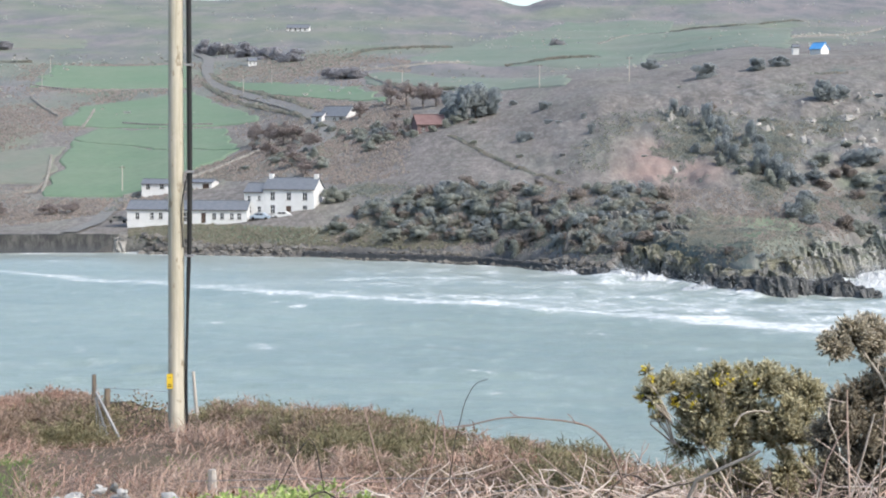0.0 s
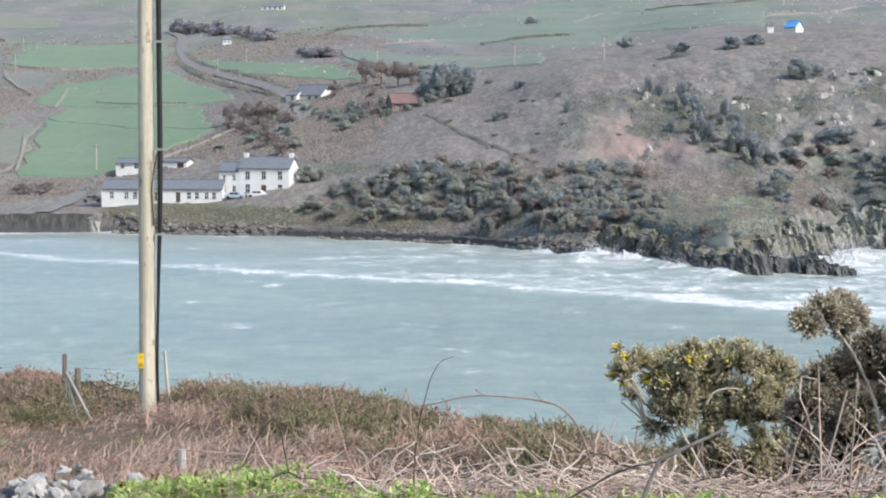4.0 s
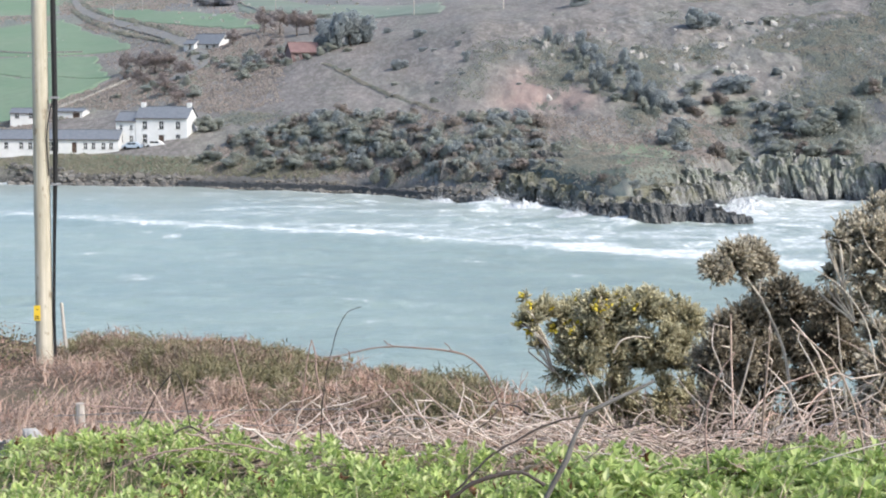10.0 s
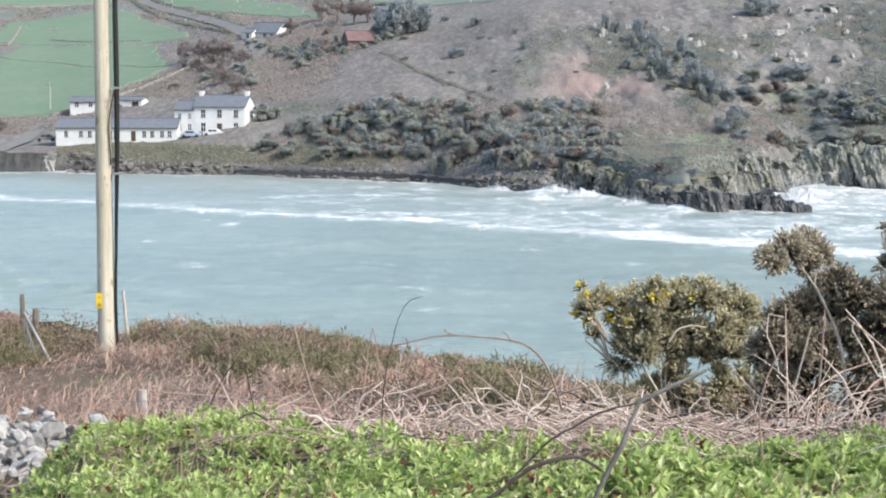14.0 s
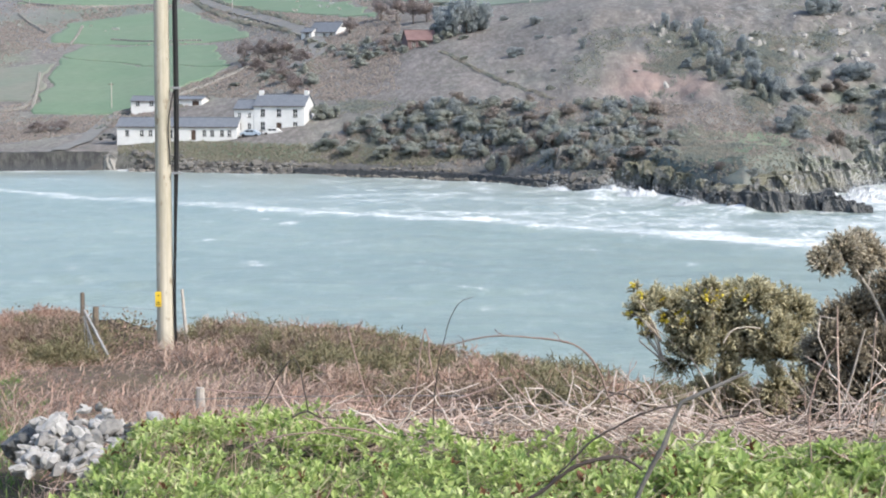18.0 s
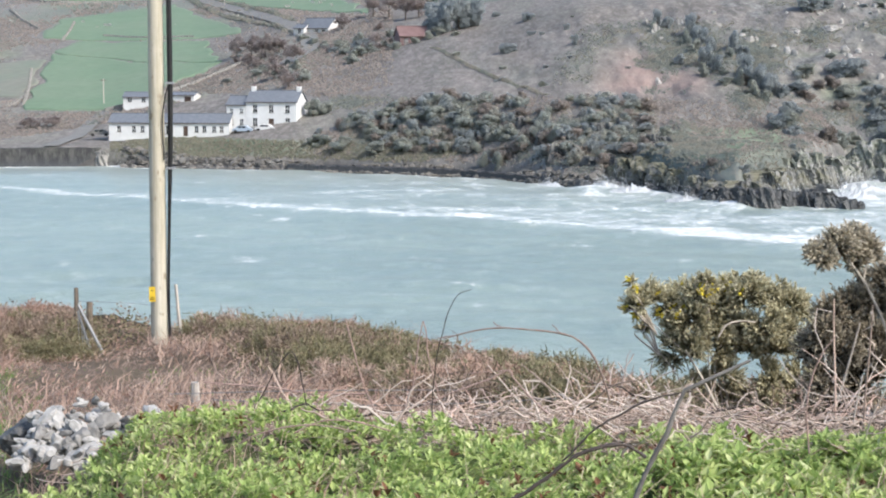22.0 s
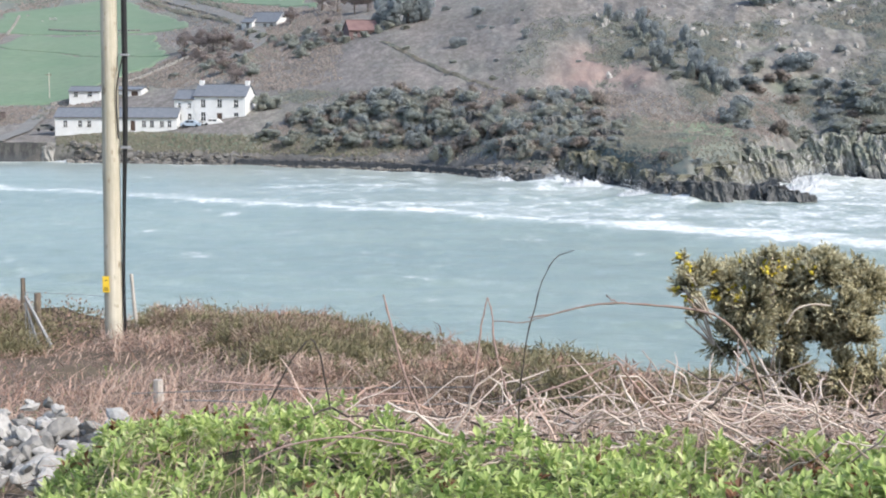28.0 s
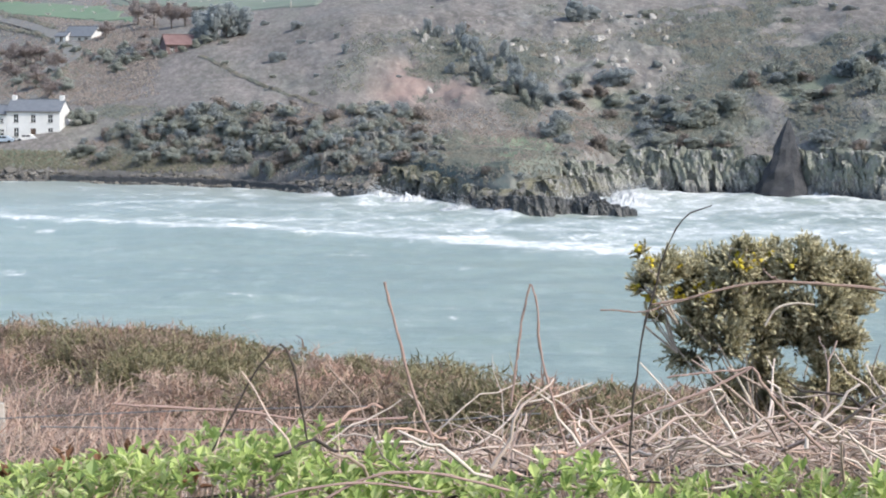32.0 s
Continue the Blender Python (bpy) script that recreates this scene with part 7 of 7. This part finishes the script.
GORSE_LOW = [(2.02, 13.41, 20.17, 0.14), (2.21, 13.5, 20.08, 0.16), (2.4, 13.59, 20.11, 0.16), (2.55, 13.37, 20.12, 0.15), (2.75, 13.46, 20.06, 0.14), (1.91, 13.54, 20.06, 0.1), (1.9, 13.63, 19.89, 0.13), (2.0, 13.41, 19.91, 0.14), (2.21, 13.5, 19.92, 0.12), (2.49, 13.59, 19.89, 0.13), (2.66, 13.37, 19.93, 0.13), (1.65, 13.54, 20.08, 0.04), (2.29, 13.46, 19.72, 0.12), (2.66, 13.54, 19.68, 0.14), (2.35, 13.6, 19.5, 0.16), (2.65, 13.6, 19.45, 0.17), (2.9, 13.6, 19.6, 0.18), (2.1, 13.6, 19.6, 0.12)]
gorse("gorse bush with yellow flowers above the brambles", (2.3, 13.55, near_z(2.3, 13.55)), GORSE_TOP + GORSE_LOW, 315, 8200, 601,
      wood=[[(2.18, 13.2, 20.07, 0.009), (2.24, 13.2, 20.16, 0.01), (2.35, 13.2, 20.19, 0.009), (2.46, 13.2, 20.18, 0.007)], [(2.3, 13.3, 19.3, 0.02), (2.1, 13.3, 19.7, 0.013), (1.95, 13.3, 19.95, 0.008)], [(1.72, 13.46, 20.27, 0.005), (1.62, 13.46, 20.34, 0.005), (1.55, 13.46, 20.46, 0.004)], [(1.8, 13.5, 20.2, 0.006), (1.68, 13.52, 20.17, 0.005), (1.65, 13.54, 20.07, 0.004)]])
GORSE_B = [(2.55, 11.46, 20.36, 0.1), (2.66, 11.55, 20.48, 0.1), (2.8, 11.64, 20.51, 0.12), (2.93, 11.73, 20.58, 0.11), (3.0, 11.51, 20.71, 0.09), (3.12, 11.6, 20.62, 0.11), (3.26, 11.69, 20.55, 0.12), (3.31, 11.46, 20.62, 0.1), (3.45, 11.55, 20.56, 0.1), (2.84, 11.64, 20.33, 0.16), (3.09, 11.73, 20.37, 0.18), (3.25, 11.51, 20.39, 0.18), (3.43, 11.6, 20.39, 0.12), (2.51, 11.69, 20.2, 0.09), (2.68, 11.46, 20.23, 0.14), (2.93, 11.55, 20.25, 0.16), (3.22, 11.64, 20.2, 0.16), (3.51, 11.73, 20.24, 0.11), (2.59, 11.51, 20.06, 0.12), (2.87, 11.6, 20.04, 0.14), (2.62, 11.7, 19.8, 0.17), (2.9, 11.75, 19.75, 0.18), (3.2, 11.7, 19.85, 0.19), (3.5, 11.65, 19.9, 0.2), (2.7, 11.6, 19.58, 0.14), (3.1, 11.65, 19.58, 0.16), (3.8, 11.7, 20.1, 0.2), (3.75, 11.7, 19.75, 0.2)]
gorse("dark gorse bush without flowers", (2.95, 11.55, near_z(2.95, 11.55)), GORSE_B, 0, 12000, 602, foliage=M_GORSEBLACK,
      wood=[[(2.6, 11.2, 19.9, 0.01), (2.68, 11.2, 20.2, 0.01), (2.75, 11.2, 20.48, 0.007)]])
BALL = [(2.36, 10.67, 20.97, 0.06), (2.48, 10.76, 21.01, 0.085), (2.59, 10.85, 21.04, 0.075), (2.7, 10.94, 20.98, 0.075), (2.4, 10.71, 20.93, 0.045), (2.63, 10.8, 20.93, 0.05)]
gorse("gorse tuft on a bare pale twisted stem", (2.88, 10.72, near_z(2.88, 10.72)), BALL, 0, 2000, 603, stems=False, foliage=M_GORSEDARK,
      wood=[[(2.88, 10.75, 19.6, 0.014), (2.87, 10.75, 20.1, 0.013), (2.83, 10.75, 20.4, 0.013), (2.79, 10.75, 20.54, 0.012), (2.73, 10.75, 20.66, 0.012), (2.68, 10.75, 20.77, 0.011), (2.62, 10.75, 20.85, 0.01), (2.53, 10.75, 20.98, 0.008)], [(2.65, 10.75, 20.8, 0.008), (2.66, 10.75, 20.88, 0.007), (2.68, 10.76, 20.95, 0.004)]])
GORSE_C = [(2.9, 10.02, 21.22, 0.05), (2.99, 10.11, 21.22, 0.08), (3.12, 10.2, 21.28, 0.08), (3.24, 10.29, 21.34, 0.08), (3.11, 10.06, 21.19, 0.1), (3.01, 10.15, 21.02, 0.08), (2.94, 10.24, 20.99, 0.05), (3.1, 10.02, 21.03, 0.1), (3.24, 10.11, 21.16, 0.14), (3.35, 10.2, 21.27, 0.15), (3.26, 10.29, 20.81, 0.11), (3.16, 10.06, 20.64, 0.08), (3.31, 10.15, 20.89, 0.15), (3.44, 10.24, 21.08, 0.18), (3.18, 10.02, 20.51, 0.08), (3.34, 10.11, 20.64, 0.15), (3.5, 10.2, 20.75, 0.18), (3.47, 10.06, 21.22, 0.18), (3.64, 10.15, 20.95, 0.22), (3.68, 10.24, 20.61, 0.22), (3.3, 10.2, 20.35, 0.17), (3.55, 10.25, 20.3, 0.2), (3.4, 10.2, 20.08, 0.17), (3.7, 10.2, 20.05, 0.2)]
gorse("tall grey-green gorse bush with bare twigs", (3.35, 10.15, near_z(3.35, 10.15)), GORSE_C, 7, 8600, 604, foliage=M_GORSEDARK,
      wood=[[(2.98, 9.9, 19.9, 0.008), (2.96, 9.9, 20.22, 0.007), (2.91, 9.9, 20.54, 0.006), (2.88, 9.9, 20.8, 0.004)], [(3.1, 9.85, 20.5, 0.007), (3.04, 9.9, 20.77, 0.006), (2.9, 9.9, 20.96, 0.005), (2.74, 9.9, 21.07, 0.003)], [(3.0, 9.9, 21.3, 0.004), (3.04, 9.9, 21.2, 0.005), (3.15, 9.9, 21.08, 0.006), (3.3, 9.9, 20.9, 0.007)]])

# ---- the heap of stones, posts and lane ----
PILE = []
g = np.random.default_rng(31)
for k in range(280):
    t = g.random()
    x = -2.78 + 0.82 * t
    h = np.interp(t, [0, 0.2, 0.5, 0.8, 1.0], [0.40, 0.46, 0.5, 0.42, 0.3])
    s = 0.028 + 0.08 * g.random() ** 3
    f = g.random()
    PILE.append((x + 0.03 * g.normal(), 12.35 - 0.75 * f, 0.03 + h * (1 - 0.8 * f) * g.random() ** 0.4, s))
PILE += [(-1.9, 12.15, 0.4, 0.085), (-2.05, 12.05, 0.36, 0.07), (-2.0, 12.0, 0.3, 0.06), (-2.9, 13.6, 0.2, 0.16), (-2.72, 13.6, 0.12, 0.1), (-2.45, 13.4, 0.06, 0.08), (-2.6, 12.9, 0.1, 0.08), (-2.3, 13.2, 0.03, 0.07)]
stone_kinds = []
for k in range(10):
    bm = rock_bm(700 + k, 1.0, 0.8, 0.62, 2, 0.9)
    me = bpy.data.meshes.new("stone")
    bm.to_mesh(me)
    bm.free()
    me.materials.append((M_LIMESTONE, M_GREYSTONE, M_LIMESTONE)[k % 3])
    stone_kinds.append(me)
for k, (x, y, h, s) in enumerate(PILE):
    o = new("stone", stone_kinds[k % 10])
    o.location = (x, y, near_z(-2.0, y) + h if y < 12.9 else near_z(x, y) + h)
    o.rotation_euler, o.scale = (g.normal() * 0.5, g.normal() * 0.5, g.random() * 6.3), (s * (0.9 + 0.5 * g.random()), s, s * (0.8 + 0.4 * g.random()))
    tagged(o, "pale grey limestone block in a tumbled heap", "stone", "stone heap")
o = part("boulder", rock_bm(790, 0.17, 0.25, 0.15, 3, 0.6), M_SHOREROCK)
o.location = (-2.93, 12.45, near_z(-2.93, 12.45) + 0.3)
tagged(o, "dark flat boulder at the end of the stone heap", "stone")

tagged(part("road", draped("road", [(-10, 14.5), (-4.6, 15.4), (-5.4, 21.3), (-10, 22)], M_TARMAC, 0.05, 30, 0.15, near_ground)), "worn gravelly lane on the clifftop", "road", kind="structure")


def fence_post(label, x, y, z_top, r, material, lean=(0, 0), h=0.9):
    o = new("fence_post")
    o.location = (x, y, z_top - h)
    tagged(o, label, "fence post", "fence posts")
    part("post", tapered(bmesh.new(), (-lean[0], -lean[1], -0.3), (lean[0], lean[1], h), r * 1.1, r * 0.85, 8, 6, 0.006), material, o)
    return o


fence_post("short dark timber fence post on the bank", -5.83, 29.42, 18.30, 0.045, M_POST)
fence_post("rusty brown broken post beside a steel rail", -5.4, 28.3, 18.22, 0.06, M_POST, h=0.7)
fence_post("bleached pale leaning fence post", -4.12, 29.41, 18.36, 0.032, M_PALEPOST, (-0.05, 0), h=0.9)
fence_post("slim dark post in the heath", 0.9 * -2.0, 27.0, 17.95, 0.03, M_POST, h=0.8)
o = fence_post("small pale squared stump in dry grass", -2.59, 19.62, 18.53, 0.055, M_PALEPOST, h=0.35)

rail = new("steel_gate")
rail.location = (-5.35, 27.4, 17.2)
tagged(rail, "leaning galvanised steel gate frame with slack wire mesh", "gate", )
part("rail", tube([[(-0.06, 0, 1.1, 0.024), (0.5, -0.05, 0.0, 0.026)]], M_STEEL, "rail", 8), None, rail)
part("rail", tube([[(-0.07, 0.02, 1.0, 0.02), (0.22, 0.02, 0.02, 0.02)]], M_STEEL, "rail", 8), None, rail)
for k in range(9):
    a = k / 8
    top, foot = Vector((-0.06 + 0.3 * a, 0, 1.0 - 0.85 * a)), Vector((-0.03 + 0.3 * a, -0.03, 0.0))
    part("wire", tube([[(*top, 0.005), (*((top + foot) / 2 + Vector((0.02 * math.sin(k), 0, 0))), 0.005), (*foot, 0.005)]], M_STEEL, "wire", 4), None, rail)
for k in range(7):
    z = 0.06 + 0.13 * k
    part("wire", tube([[(-0.06 + 0.01 * k, 0, z, 0.005), (0.28 - 0.045 * k, -0.03, z * 0.98, 0.005)]], M_STEEL, "wire", 4), None, rail)
for k, (x0, y0, x1, y1, zz) in enumerate([(-2.5, 17, 0.3, 15.5, 0.42), (-5.8, 29.3, -4.1, 29.4, 0.6), (-1.9, 15.5, 1.2, 14.5, 0.35)]):
    o = part("fence_wire", tube([curve_pts([(x0, y0, near_z(x0, y0) + zz, 0.004), ((x0 + x1) / 2, (y0 + y1) / 2, near_z((x0 + x1) / 2, (y0 + y1) / 2) + zz - 0.06, 0.004), (x1, y1, near_z(x1, y1) + zz, 0.004)], 12)], M_STEEL, "fence_wire", 5))
    tagged(o, "slack rusty fence wire along the bank", "fence wire", "fence wires")
